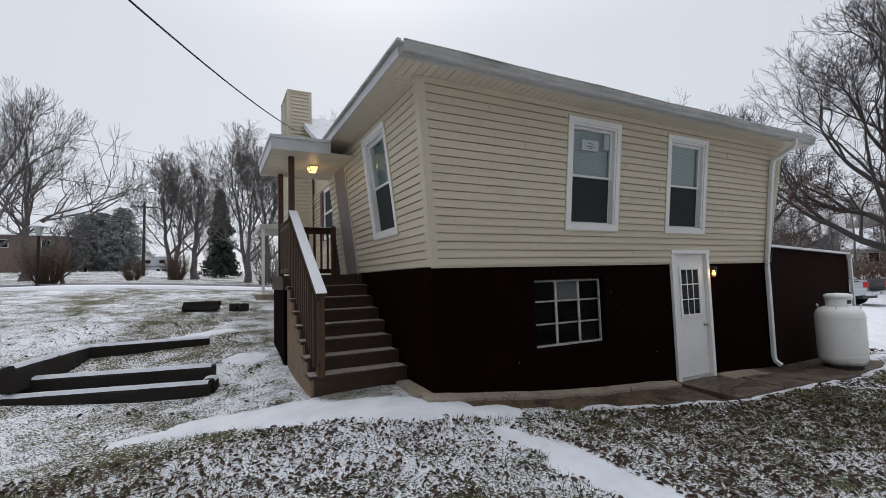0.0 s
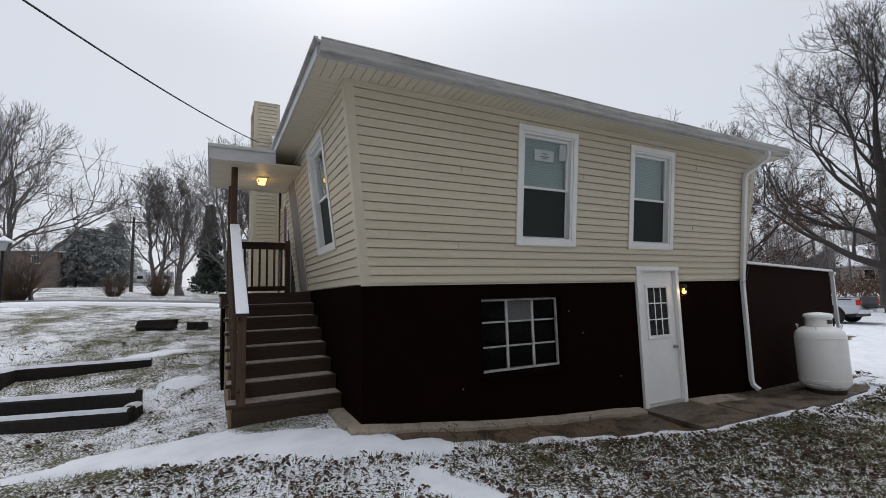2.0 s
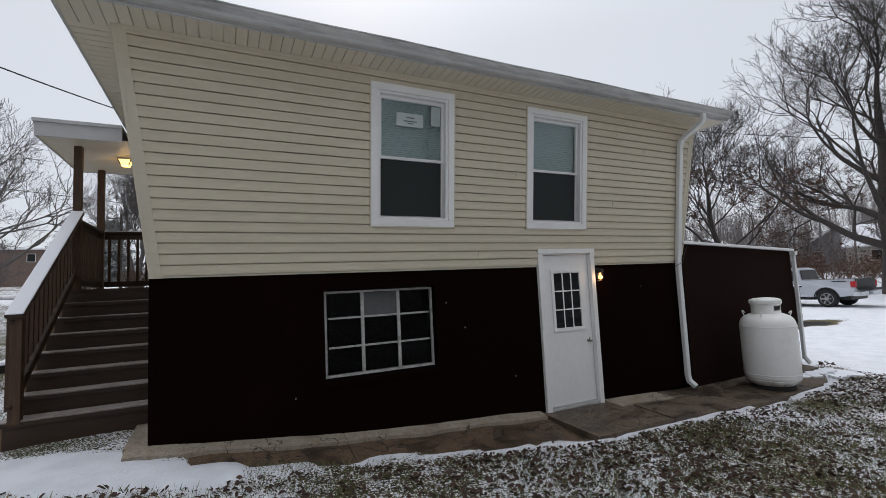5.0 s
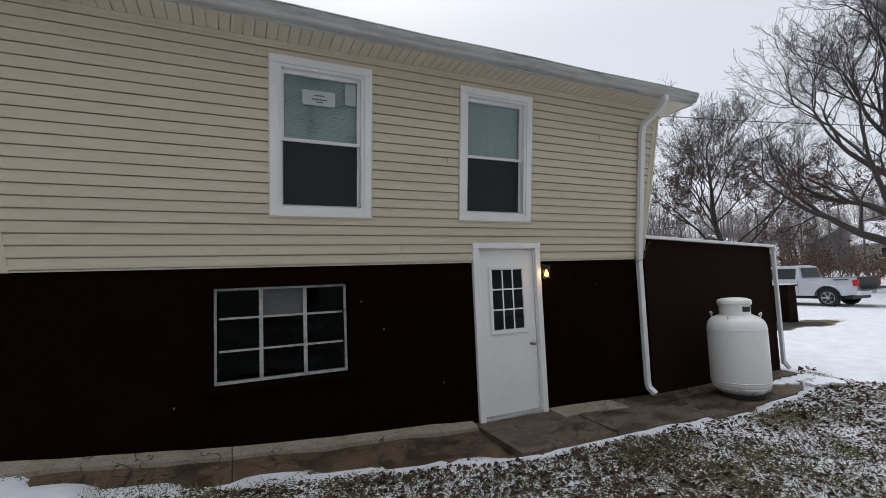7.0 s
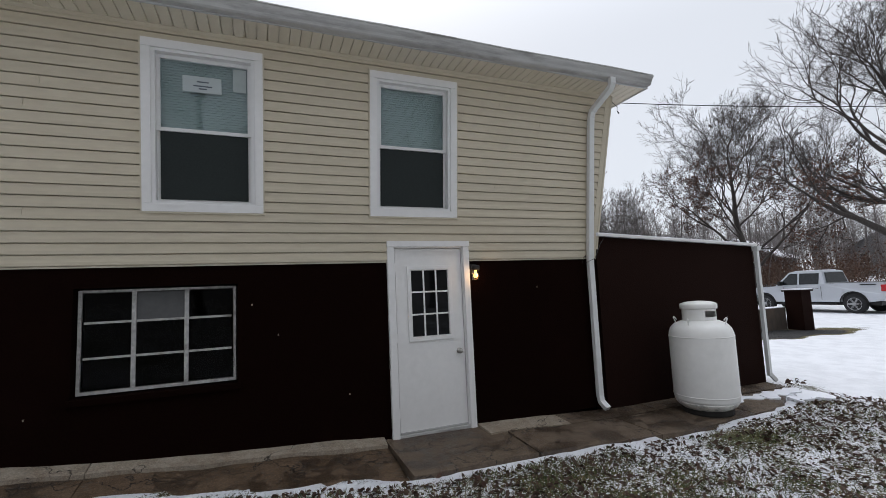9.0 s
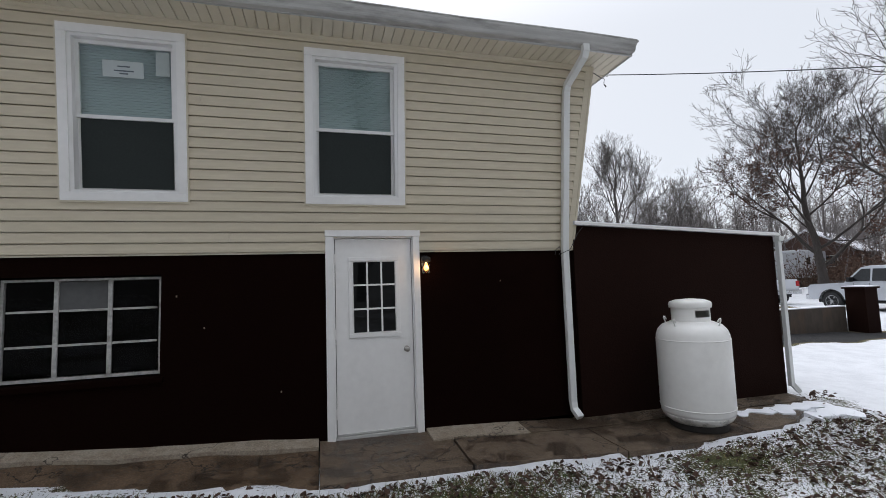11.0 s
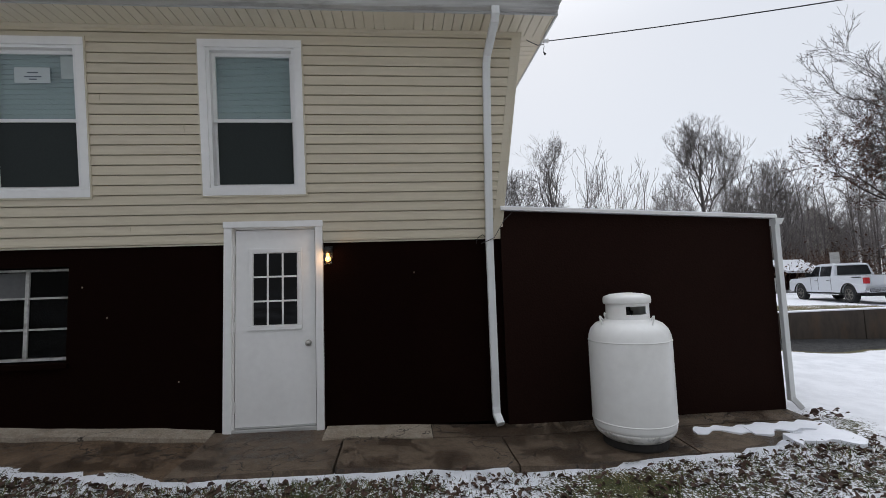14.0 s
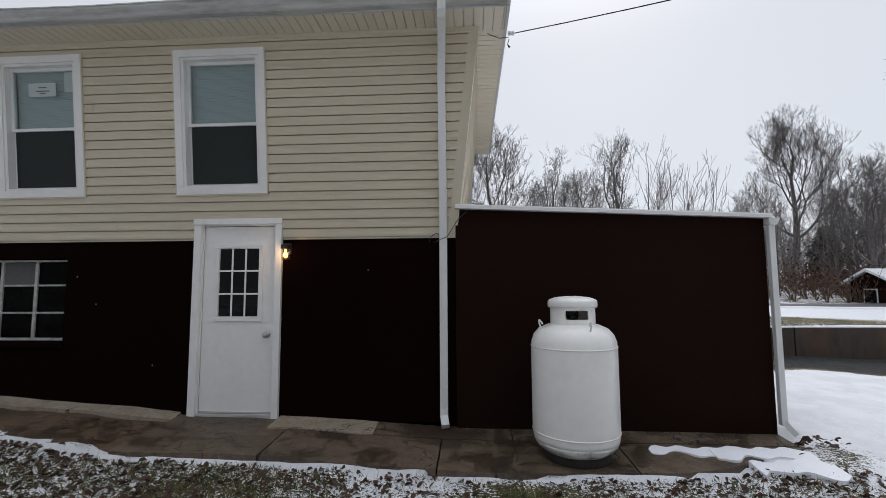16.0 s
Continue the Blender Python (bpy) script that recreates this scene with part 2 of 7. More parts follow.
M_BARKFAR = mat("far_haze_bark", (0.20, 0.18, 0.175), 0.9, grain=0.3, scale=5)
M_LEAF = mat("dry_oak_leaves", (0.11, 0.052, 0.032), 0.8, grain=0.3, scale=20, vary=0.4)
M_DEADLEAF = mat("fallen_leaves", (0.055, 0.026, 0.015), 0.75, grain=0.3, scale=30, vary=0.5)
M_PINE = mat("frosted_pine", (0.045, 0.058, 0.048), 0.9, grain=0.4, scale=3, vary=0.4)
# far needles greyed and lightened in colour to stand in for mist
M_PINEFAR = mat("haze_paled_pine", (0.25, 0.27, 0.27), 0.9, grain=0.3, scale=2, vary=0.3)
M_WIRE = mat("wire_sheath", (0.03, 0.03, 0.032), 0.6)


# ---- building helpers ----
HOME = {}


def thing(name, label, category, at=(0, 0, 0), group="", kind=""):
    """An empty at the base of a thing, under which its parts hang."""
    e = new(name)
    e.location = at
    HOME[e.name] = Matrix.Translation(at).inverted()
    return tagged(e, label, category, group, kind)


def hang(ob, parent):
    ob.parent = parent
    ob.matrix_parent_inverse = HOME.get(parent.name, Matrix())
    return ob


def part(name, bm, material, parent, label="", smooth=False):
    me = bpy.data.meshes.new(name)
    if smooth:
        for f in bm.faces:
            f.smooth = True
    bm.to_mesh(me)
    bm.free()
    me.materials.append(material)
    ob = hang(new(name, me), parent)
    return tagged(ob, label) if label else ob


def solo(name, bm, material, label="", category="", group="", kind="", smooth=False):
    me = bpy.data.meshes.new(name)
    if smooth:
        for f in bm.faces:
            f.smooth = True
    bm.to_mesh(me)
    bm.free()
    me.materials.append(material)
    return tagged(new(name, me), label, category, group, kind)


FACES = ((0, 3, 2, 1), (4, 5, 6, 7), (0, 1, 5, 4), (1, 2, 6, 5), (2, 3, 7, 6), (3, 0, 4, 7))


def hexa(bm, pts):
    """A six-sided solid from eight corners: four below, four above, each ring counter-clockwise."""
    v = [bm.verts.new(p) for p in pts]
    for f in FACES:
        bm.faces.new([v[i] for i in f])
    return v


def box(bm, x0, x1, y0, y1, z0, z1):
    return hexa(bm, [(x0, y0, z0), (x1, y0, z0), (x1, y1, z0), (x0, y1, z0), (x0, y0, z1), (x1, y0, z1), (x1, y1, z1), (x0, y1, z1)])


def boxed(*b, bevel=0.0):
    bm = bmesh.new()
    box(bm, *b)
    if bevel:
        bmesh.ops.bevel(bm, geom=bm.edges[:], offset=bevel, segments=2, affect="EDGES", profile=0.7)
    return bm


def beam(bm, a, b, w, h, up=(0, 0, 1)):
    """A bar from a to b, w wide and h high."""
    a, b = Vector(a), Vector(b)
    d = (b - a).normalized()
    s = d.cross(Vector(up)).normalized() * w / 2
    u = s.cross(d).normalized() * h / 2
    return hexa(bm, [a - s - u, a + s - u, b + s - u, b - s - u, a - s + u, a + s + u, b + s + u, b - s + u])


def beamed(a, b, w, h, bevel=0.006, up=(0, 0, 1)):
    bm = bmesh.new()
    beam(bm, a, b, w, h, up)
    if bevel:
        bmesh.ops.bevel(bm, geom=bm.edges[:], offset=bevel, segments=1, affect="EDGES")
    return bm


def lathe(bm, profile, at=(0, 0, 0), n=32, axis="Z"):
    """Turns a profile of (radius, height) round an axis."""
    rings = []
    for r, z in profile:
        ring = []
        for i in range(n):
            a = 2 * math.pi * i / n
            c, s = r * math.cos(a), r * math.sin(a)
            p = (c, s, z) if axis == "Z" else ((z, c, s) if axis == "X" else (c, z, s))
            ring.append(bm.verts.new((p[0] + at[0], p[1] + at[1], p[2] + at[2])))
        rings.append(ring)
    for a, b in zip(rings, rings[1:]):
        for i in range(n):
            bm.faces.new((a[i], a[(i + 1) % n], b[(i + 1) % n], b[i]))
    bm.faces.new(rings[0][::-1])
    bm.faces.new(rings[-1])
    return bm


def tube(bm, pts, radii, n=6):
    """A tapered tube along a line of points."""
    rings = []
    up = Vector((0.13, 0.31, 0.94))
    for i, p in enumerate(pts):
        d = (Vector(pts[min(i + 1, len(pts) - 1)]) - Vector(pts[max(i - 1, 0)])).normalized()
        if abs(d.dot(up)) > 0.95:
            up = Vector((0.9, 0.2, 0.1))
        s = d.cross(up).normalized()
        u = s.cross(d)
        r = radii[i] if hasattr(radii, "__len__") else radii
        rings.append([bm.verts.new(Vector(p) + (s * math.cos(2 * math.pi * k / n) + u * math.sin(2 * math.pi * k / n)) * r) for k in range(n)])
    for a, b in zip(rings, rings[1:]):
        for k in range(n):
            bm.faces.new((a[k], a[(k + 1) % n], b[(k + 1) % n], b[k]))
    bm.faces.new(rings[0][::-1])
    bm.faces.new(rings[-1])
    return bm


# ---- ground ----
KNOWN = [(-6, -8, 0.5), (0.4, -4.75, 0.22), (5, -4.75, 0.03), (10, -4.75, -0.17), (18, -6, -0.35), (2.6, -0.5, 0.33), (5.3, -0.5, 0.02),
         (7, -0.5, -0.06), (10, -0.6, -0.14), (13, -0.5, -0.17), (1.4, 0.75, 0.36), (1.4, 3.2, 0.52), (0.4, 2.2, 0.24), (-1.6, 2.6, 0.24), (-3.4, 13.9, 1.8),
         (0.2, 5.15, 0.72), (-0.6, 3.7, 0.42), (-2, 5.6, 0.75), (0, 7.7, 1.15), (3, 9, 1.2), (-9, 4, 0.9), (0, 30, 2.2), (-14, 32, 2.3), (2, 70, 4.0),
         (-60, 60, 4.4), (21, 3, -0.25), (28.5, 7, -0.22), (31, 16, -0.15), (30, 35, 0.3), (70, 12, 1.2), (0, -40, 0.8), (60, -30, 0.0)]
KP = np.array(KNOWN, float)


def kernel(d2):
    return np.sqrt(d2 + 1.0)


KA = kernel(((KP[:, None, :2] - KP[None, :, :2]) ** 2).sum(-1))
KN = len(KP)
KM = np.zeros((KN + 3, KN + 3))
KM[:KN, :KN] = KA
KM[:KN, KN], KM[KN, :KN] = 1, 1
KM[:KN, KN + 1:], KM[KN + 1:, :KN] = KP[:, :2], KP[:, :2].T
KW = np.linalg.solve(KM, np.concatenate([KP[:, 2], [0, 0, 0]]))


def ease(a, b, v):
    t = np.clip((v - a) / (b - a), 0, 1)
    return t * t * (3 - 2 * t)


EDGE_X = (2.2, 3.3, 4.2, 4.6, 5.8, 6.5, 6.9, 7.9, 9.4, 10.1, 11.7, 12.1, 13.1, 13.3)
EDGE_Y = (-0.30, -0.42, -0.60, -0.50, -0.70, -0.86, -0.98, -0.93, -0.98, -1.03, -0.92, -0.82, -0.30, -0.10)
BASE_X = (2.6, 3.5, 4.33, 5.3, 6.4, 7.0, 8.3, 9.7, 12.0, 13.2)
BASE_Z = (0.41, 0.30, 0.20, 0.12, 0.055, -0.005, -0.03, -0.11, -0.12, -0.13)


def ground_z(x, y):
    """Height of the ground at a place, for numbers or arrays."""
    x, y = np.asarray(x, float), np.asarray(y, float)
    xc, yc = np.clip(x, -75, 85), np.clip(y, -45, 80)
    z = KW[KN] + KW[KN + 1] * xc + KW[KN + 2] * yc
    for (kx, ky, _), w in zip(KNOWN, KW[:KN]):
        z = z + w * kernel((xc - kx) ** 2 + (yc - ky) ** 2)
    terrace = 0.62 * ease(4.62, 4.74, y) * (1 - ease(6, 13, y)) * ease(12.6, 13.0, x) * (1 - ease(21.4, 22.2, x))
    bed = (x > 2.95) & (x < 13.2) & (y > np.interp(x, EDGE_X, EDGE_Y)) & (y < 0.3)
    return np.where(bed, np.minimum(z, np.interp(x, BASE_X, BASE_Z) - 0.13), z + terrace)


def gz(x, y):
    return float(ground_z(x, y))


def axis_steps(lo, hi, near0, near1, fine, grow):
    a = list(np.arange(near0, near1, fine))
    s, v = fine, near1
    while v < hi:
        a.append(v)
        s *= grow
        v += s
    a.append(hi)
    s, v, left = fine, near0, []
    while True:
        s *= grow
        v -= s
        if v < lo:
            break
        left.append(v)
    return np.array([lo] + left[::-1] + a)


def seg_dist(x, y, ax, ay, bx, by):
    t = np.clip(((x - ax) * (bx - ax) + (y - ay) * (by - ay)) / ((bx - ax) ** 2 + (by - ay) ** 2), 0, 1)
    return np.hypot(x - ax - t * (bx - ax), y - ay - t * (by - ay))


def edge_y(x):
    return np.interp(x, EDGE_X, EDGE_Y)


def snow_cover(x, y):
    """How much snow lies at a place: 1 is a closed cover, 0.5 a dusted lawn, 0 bare."""
    s = 0.45 - 0.05 * (1 - ease(0, 3, x)) * ease(0.8, 2, y) + 0 * x
    s = s - 0.22 * ease(3.6, 5.0, x) * (1 - ease(8.5, 10.5, x)) * ease(-4.6, -3.2, y) * (1 - ease(-0.2, 0.6, y))
    s = s - 0.27 * (1 - ease(2.2, 3.2, x)) * (1 - ease(-1.6, -0.7, y)) * ease(-0.5, 1, x + 2)
    s = s + 0.06 * (1 - ease(1.2, 2.4, x)) * ease(1.2, 2.0, y) * (1 - ease(3.5, 6.5, y))
    s = s - 0.14 * (1 - ease(1, 3, x)) * ease(7.0, 9.5, y) - 0.14 * (1 - ease(6, 12, x)) * ease(17.5, 19, y)
    wob = 0.1 * np.sin(x * 3.1) + 0.07 * np.sin(x * 7.3 + y * 4)
    for ax, ay, bx, by, r in ((2.3, -0.25, 1.1, 0.35, 0.40), (1.1, 0.35, 0.3, 0.75, 0.34), (0.3, 0.75, -0.45, 0.65, 0.14), (2.3, -0.25, 3.15, -0.62, 0.26), (3.0, -1.9, 3.1, -3.0, 0.22), (2.8, -1.2, 3.1, -1.8, 0.13), (0.75, 3.6, 0.95, 3.4, 0.22), (-0.2, 5.3, 0.6, 5.6, 0.14)):
        s = np.maximum(s, 1.0 - 0.55 * ease(r * 0.82, r * 1.15, seg_dist(x, y + wob * 0.4, ax, ay, bx, by)))
    rim = np.abs(y - edge_y(x) + 0.07 + 0.03 * np.sin(x * 9))
    s = np.where((x > 4.3) & (x < 13.0), np.maximum(s, 0.95 - 0.5 * ease(0.03, 0.09, rim)), s)
    s = s - 0.55 * (1 - ease(0.0, 0.25, seg_dist(x, y, 1.6, 0.52, 2.7, 0.28)))
    drive = ease(13.05, 13.6, x + 0.25 * np.sin(y * 4)) * ease(-1.7, -1.1, y + 0.3 * np.sin(x * 1.3)) * (1 - ease(4.3, 4.6, y))
    drive = np.maximum(drive, ease(20, 22, x) * ease(-1.5, -0.6, y) * (1 - ease(21, 21.8, y)))
    s = np.maximum(s, 0.5 + 0.55 * drive)
    bare = ease(12.8, 13.4, x) * ease(2.95, 3.3, y + 0.15 * np.sin(x * 2.7)) * (1 - ease(4.5, 4.7, y)) * (1 - ease(21.0, 24.0, x + 0.8 * np.sin(y * 3)))
    s = s - 1.6 * bare
    terr = ease(4.75, 4.9, y) * (1 - ease(8, 9.5, y)) * ease(12.8, 13.2, x) * (1 - ease(21.5, 22, x))
    s = s + (0.27 - s) * terr * (1 - ease(5.4, 6.2, y)) + (1.0 - s) * terr * ease(6.0, 6.6, y)
    return s


gx = axis_steps(-900, 900, -5.0, 15.0, 0.11, 1.09)
gy = axis_steps(-900, 900, -6.5, 8.5, 0.11, 1.09)
GX, GY = np.meshgrid(gx, gy)
lump = np.array([noise.noise(Vector((a * 1.7, b * 1.7, 0))) + 0.5 * noise.noise(Vector((a * 5, b * 5, 3))) for a, b in zip(GX.ravel(), GY.ravel())]).reshape(GX.shape)
GZ = ground_z(GX, GY) + 0.018 * lump
COVER = snow_cover(GX, GY)
GZ += 0.012 * ease(0.75, 0.95, COVER)
nx, ny = len(gx), len(gy)
gm = bpy.data.meshes.new("ground")
idx = np.arange(nx * ny).reshape(ny, nx)
quads = np.stack([idx[:-1, :-1], idx[:-1, 1:], idx[1:, 1:], idx[1:, :-1]], -1).reshape(-1, 4)
gm.vertices.add(nx * ny)
gm.vertices.foreach_set("co", np.stack([GX, GY, GZ], -1).ravel())
gm.loops.add(quads.size)
gm.loops.foreach_set("vertex_index", quads.ravel())
gm.polygons.add(len(quads))
gm.polygons.foreach_set("loop_start", np.arange(0, quads.size, 4))
gm.polygons.foreach_set("use_smooth", np.ones(len(quads), bool))
gm.update()
gm.validate()
att = gm.attributes.new("cover", "FLOAT", "POINT")
att.data.foreach_set("value", COVER.ravel())


def ground_mat():
    """Lawn, bare earth and snow, mixed by how much snow lies there."""
    m = bpy.data.materials.new("snow_dusted_lawn")
    m.use_nodes = True
    n, l = m.node_tree.nodes, m.node_tree.links
    b = n["Principled BSDF"]
    b.inputs["Roughness"].default_value = 0.85
    b.inputs["Specular IOR Level"].default_value = 0.3
    geo = n.new("ShaderNodeNewGeometry")

    def tex(scale, detail=6, rough=0.6):
        t = n.new("ShaderNodeTexNoise")
        t.inputs["Scale"].default_value, t.inputs["Detail"].default_value, t.inputs["Roughness"].default_value = scale, detail, rough
        l.new(geo.outputs["Position"], t.inputs[0])
        return t.outputs[0]

    def math_node(op, a, c):
        k = n.new("ShaderNodeMath")
        k.operation = op
        for i, v in enumerate((a, c)):
            if isinstance(v, (int, float)):
                k.inputs[i].default_value = v
            else:
                l.new(v, k.inputs[i])
        return k.outputs[0]

    def mixed(f, a, c):
        k = n.new("ShaderNodeMix")
        k.data_type = "RGBA"
        l.new(f, k.inputs["Factor"])
        for s, v in (("A", a), ("B", c)):
            if isinstance(v, tuple):
                k.inputs[s].default_value = (*v, 1)
            else:
                l.new(v, k.inputs[s])
        return k.outputs["Result"]

    def ranged(v, a, c):
        k = n.new("ShaderNodeMapRange")
        k.interpolation_type = "SMOOTHSTEP"
        k.inputs["From Min"].default_value, k.inputs["From Max"].default_value = a, c
        l.new(v, k.inputs[0])
        return k.outputs[0]

    cover = n.new("ShaderNodeAttribute")
    cover.attribute_name = "cover"
    blade, patch, broad = tex(42, 8, 0.7), tex(2.6, 6), tex(0.45, 5)
    grass = mixed(ranged(patch, 0.35, 0.65), (0.105, 0.115, 0.034), (0.26, 0.19, 0.085))
    grass = mixed(ranged(blade, 0.3, 0.7), (0.026, 0.022, 0.013), grass)
    wet = mixed(ranged(tex(9), 0.4, 0.6), (0.018, 0.018, 0.019), (0.035, 0.034, 0.034))
    base = mixed(ranged(cover.outputs["Fac"], -0.38, -0.12), wet, grass)
    amount = math_node("ADD", cover.outputs["Fac"], math_node("MULTIPLY", math_node("SUBTRACT", patch, 0.5), 0.9))
    amount = math_node("ADD", amount, math_node("MULTIPLY", math_node("SUBTRACT", broad, 0.5), 1.0))
    amount = math_node("ADD", amount, math_node("MULTIPLY", math_node("SUBTRACT", blade, 0.5), 2.2))
    rough_edge = math_node("ADD", math_node("MULTIPLY", math_node("SUBTRACT", tex(7, 6, 0.7), 0.5), 0.55), math_node("MULTIPLY", math_node("SUBTRACT", blade, 0.5), 0.5))
    closed = ranged(math_node("ADD", cover.outputs["Fac"], rough_edge), 0.76, 0.90)
    snowy = math_node("MAXIMUM", ranged(amount, 0.45, 0.56), closed)
    snow = mixed(ranged(tex(3), 0.35, 0.7), (0.80, 0.815, 0.85), (0.70, 0.715, 0.75))
    l.new(mixed(snowy, base, snow), b.inputs["Base Color"])
    bp = n.new("ShaderNodeBump")
    bp.inputs["Strength"].default_value, bp.inputs["Distance"].default_value = 0.7, 0.03
    l.new(math_node("ADD", blade, math_node("MULTIPLY", patch, 0.6)), bp.inputs["Height"])
    l.new(bp.outputs[0], b.inputs["Normal"])
    return m


gm.materials.append(ground_mat())
tagged(new("ground", gm), "lawn dusted with snow, sloping down past the house", "ground", kind="structure")

# ---- the house with the flared upper storey ----
FLARE = 0.118
SILL = 1.87
EAVE = 4.045
LX, RX, BACK = 2.68, 9.86, 4.2


def front(u, w, d):
    """Upper front wall: along, up, inwards."""
    return (u, -0.01 - (w - SILL) * FLARE + d, w)


def left_side(u, w, d):
    return (LX - (w - SILL) * FLARE + d, u, w)


def right_side(u, w, d):
    return (RX + (w - SILL) * FLARE - d, u, w)


def plain_front(u, w, d):
    return (u, d, w)


def wbox(bm, P, u0, u1, w0, w1, d0, d1, t0=None, t1=None):
    """A block in a wall's own measures; t0, t1: where it ends at the top, if not plumb."""
    t0, t1 = u0 if t0 is None else t0, u1 if t1 is None else t1
    return hexa(bm, [P(u0, w0, d0), P(u1, w0, d0), P(u1, w0, d1), P(u0, w0, d1), P(t0, w1, d0), P(t1, w1, d0), P(t1, w1, d1), P(t0, w1, d1)])


def wpart(name, P, args, material, parent, label="", bevel=0.0):
    bm = bmesh.new()
    wbox(bm, P, *args)
    bmesh.ops.recalc_face_normals(bm, faces=bm.faces[:])
    if bevel:
        bmesh.ops.bevel(bm, geom=bm.edges[:], offset=bevel, segments=2, affect="EDGES", profile=0.7)
    return part(name, bm, material, parent, label)


house = thing("house", "two-storey house with cream vinyl siding over a dark brown painted basement", "house", (6.2, 2.0, 0))


def wall_with_holes(P, u0, u1, w0, w1, d0, d1, holes, name, material, parent, flare=(0, 0), label=""):
    """A wall slab with openings; flare: how far each end leans out per metre."""
    ends = lambda w: (u0 - flare[0] * (w - w0), u1 + flare[1] * (w - w0))
    us = sorted({u0, u1, *[v for h in holes for v in h[:2]]})
    ws = sorted({w0, w1, *[v for h in holes for v in h[2:] if w0 < v < w1]})
    bm = bmesh.new()
    vert = {}

    def at(i, j, k):
        if (i, j, k) not in vert:
            l0, r0 = ends(ws[j])
            u = l0 if i == 0 else (r0 if i == len(us) - 1 else us[i])
            vert[i, j, k] = bm.verts.new(P(u, ws[j], (d0, d1)[k]))
        return vert[i, j, k]

    def solid(i, j):
        if not (0 <= i < len(us) - 1 and 0 <= j < len(ws) - 1):
            return False
        cu, cw = (us[i] + us[i + 1]) / 2, (ws[j] + ws[j + 1]) / 2
        return not any(h[0] < cu < h[1] and h[2] < cw < h[3] for h in holes)

    for i in range(len(us) - 1):
        for j in range(len(ws) - 1):
            if not solid(i, j):
                continue
            for k in (0, 1):
                bm.faces.new((at(i, j, k), at(i + 1, j, k), at(i + 1, j + 1, k), at(i, j + 1, k)))
            for di, dj, e in ((-1, 0, ((i, j), (i, j + 1))), (1, 0, ((i + 1, j), (i + 1, j + 1))), (0, -1, ((i, j), (i + 1, j))), (0, 1, ((i, j + 1), (i + 1, j + 1)))):
                if not solid(i + di, j + dj):
                    (p, q), (r, t) = e
                    bm.faces.new((at(p, q, 0), at(r, t, 0), at(r, t, 1), at(p, q, 1)))
    bmesh.ops.recalc_face_normals(bm, faces=bm.faces[:])
    return part(name, bm, material, parent, label)


BWIN = (4.20, 5.49, 0.74, 1.68)
DOOR = (7.06, 7.91, -0.04, 2.03)
FRONT_WINS = ((4.71, 5.73, 2.36, 3.92), (6.80, 7.82, 2.36, 3.92))
SIDE_WINS = ((0.86, 1.87, 2.36, 3.90),)
CASE = 0.076

# basement walls
wall_with_holes(plain_front, LX - 0.02, RX, -0.6, SILL, 0.0, 0.24, [BWIN, (DOOR[0], DOOR[1], -0.6, SILL)], "basement_wall", M_BROWN, house, label="dark brown painted masonry wall")
part("basement_wall", boxed(LX - 0.02, LX + 0.22, 0.244, BACK, -0.6, SILL), M_BROWN, house)
part("basement_wall", boxed(RX - 0.24, RX, 0.244, BACK, -0.6, SILL), M_BROWN, house)
part("floor_slab", boxed(LX + 0.1, RX - 0.1, 0.26, 4.1, SILL - 0.1, SILL + 0.05), M_DARKROOM, house)
part("basement_floor", boxed(LX + 0.1, RX - 0.1, 0.0, BACK, -0.5, -0.06), M_DARKROOM, house)
part("back_wall", boxed(LX - 0.1, RX + 0.1, BACK, BACK + 0.2, -0.6, EAVE), M_DARKROOM, house)

# upper walls: a backing slab and one board to each course
COURSE = 0.1003


def siding(P, u0, u1, holes, flare, parent, top=EAVE):
    inner = [(h[0] + CASE * 0.6, h[1] - CASE * 0.6, h[2] + CASE * 0.6, h[3] - CASE * 0.6) for h in holes]
    wall = wall_with_holes(P, u0, u1, SILL + 0.002, top, 0.02, 0.16, inner, "siding_wall", M_DARKROOM, parent, flare, "cream vinyl siding in narrow courses")
    wall.data.materials[0] = M_TRIMC
    w = SILL - 0.002
    while w < top - 0.01:
        a, b = w, min(w + COURSE + 0.004, top + 0.01)
        cuts = sorted((h[0], h[1]) for h in inner if h[2] < b - 0.02 and h[3] > a + 0.02)
        spans, x0 = [], (u0 - flare[0] * (a - SILL), u0 - flare[0] * (b - SILL))
        for c0, c1 in cuts:
            spans.append((x0[0], c0, x0[1], c0))
            x0 = (c1, c1)
        spans.append((x0[0], u1 + flare[1] * (a - SILL), x0[1], u1 + flare[1] * (b - SILL)))
        for s0, s1, e0, e1 in spans:
            bm = bmesh.new()
            prof = ((0.011, 0.018), (0.010, -0.011), (0.0095, -0.0145), (0.014, -0.0165), (COURSE * 0.40, -0.0150), (COURSE * 0.52, -0.0118), (COURSE * 0.66, -0.0095), (COURSE * 1.0, -0.0078), (b - a, 0.012))
            lo = [bm.verts.new(P(s0 + (e0 - s0) * p / (b - a), a + p, d)) for p, d in prof]
            hi = [bm.verts.new(P(s1 + (e1 - s1) * p / (b - a), a + p, d)) for p, d in prof]
            for i in range(len(prof) - 1):
                bm.faces.new((lo[i], hi[i], hi[i + 1], lo[i + 1]))
            bm.faces.new(lo)
            bm.faces.new(hi[::-1])
            bmesh.ops.recalc_face_normals(bm, faces=bm.faces[:])
            part("siding_board", bm, M_SIDING, wall)
        w += COURSE
    return wall


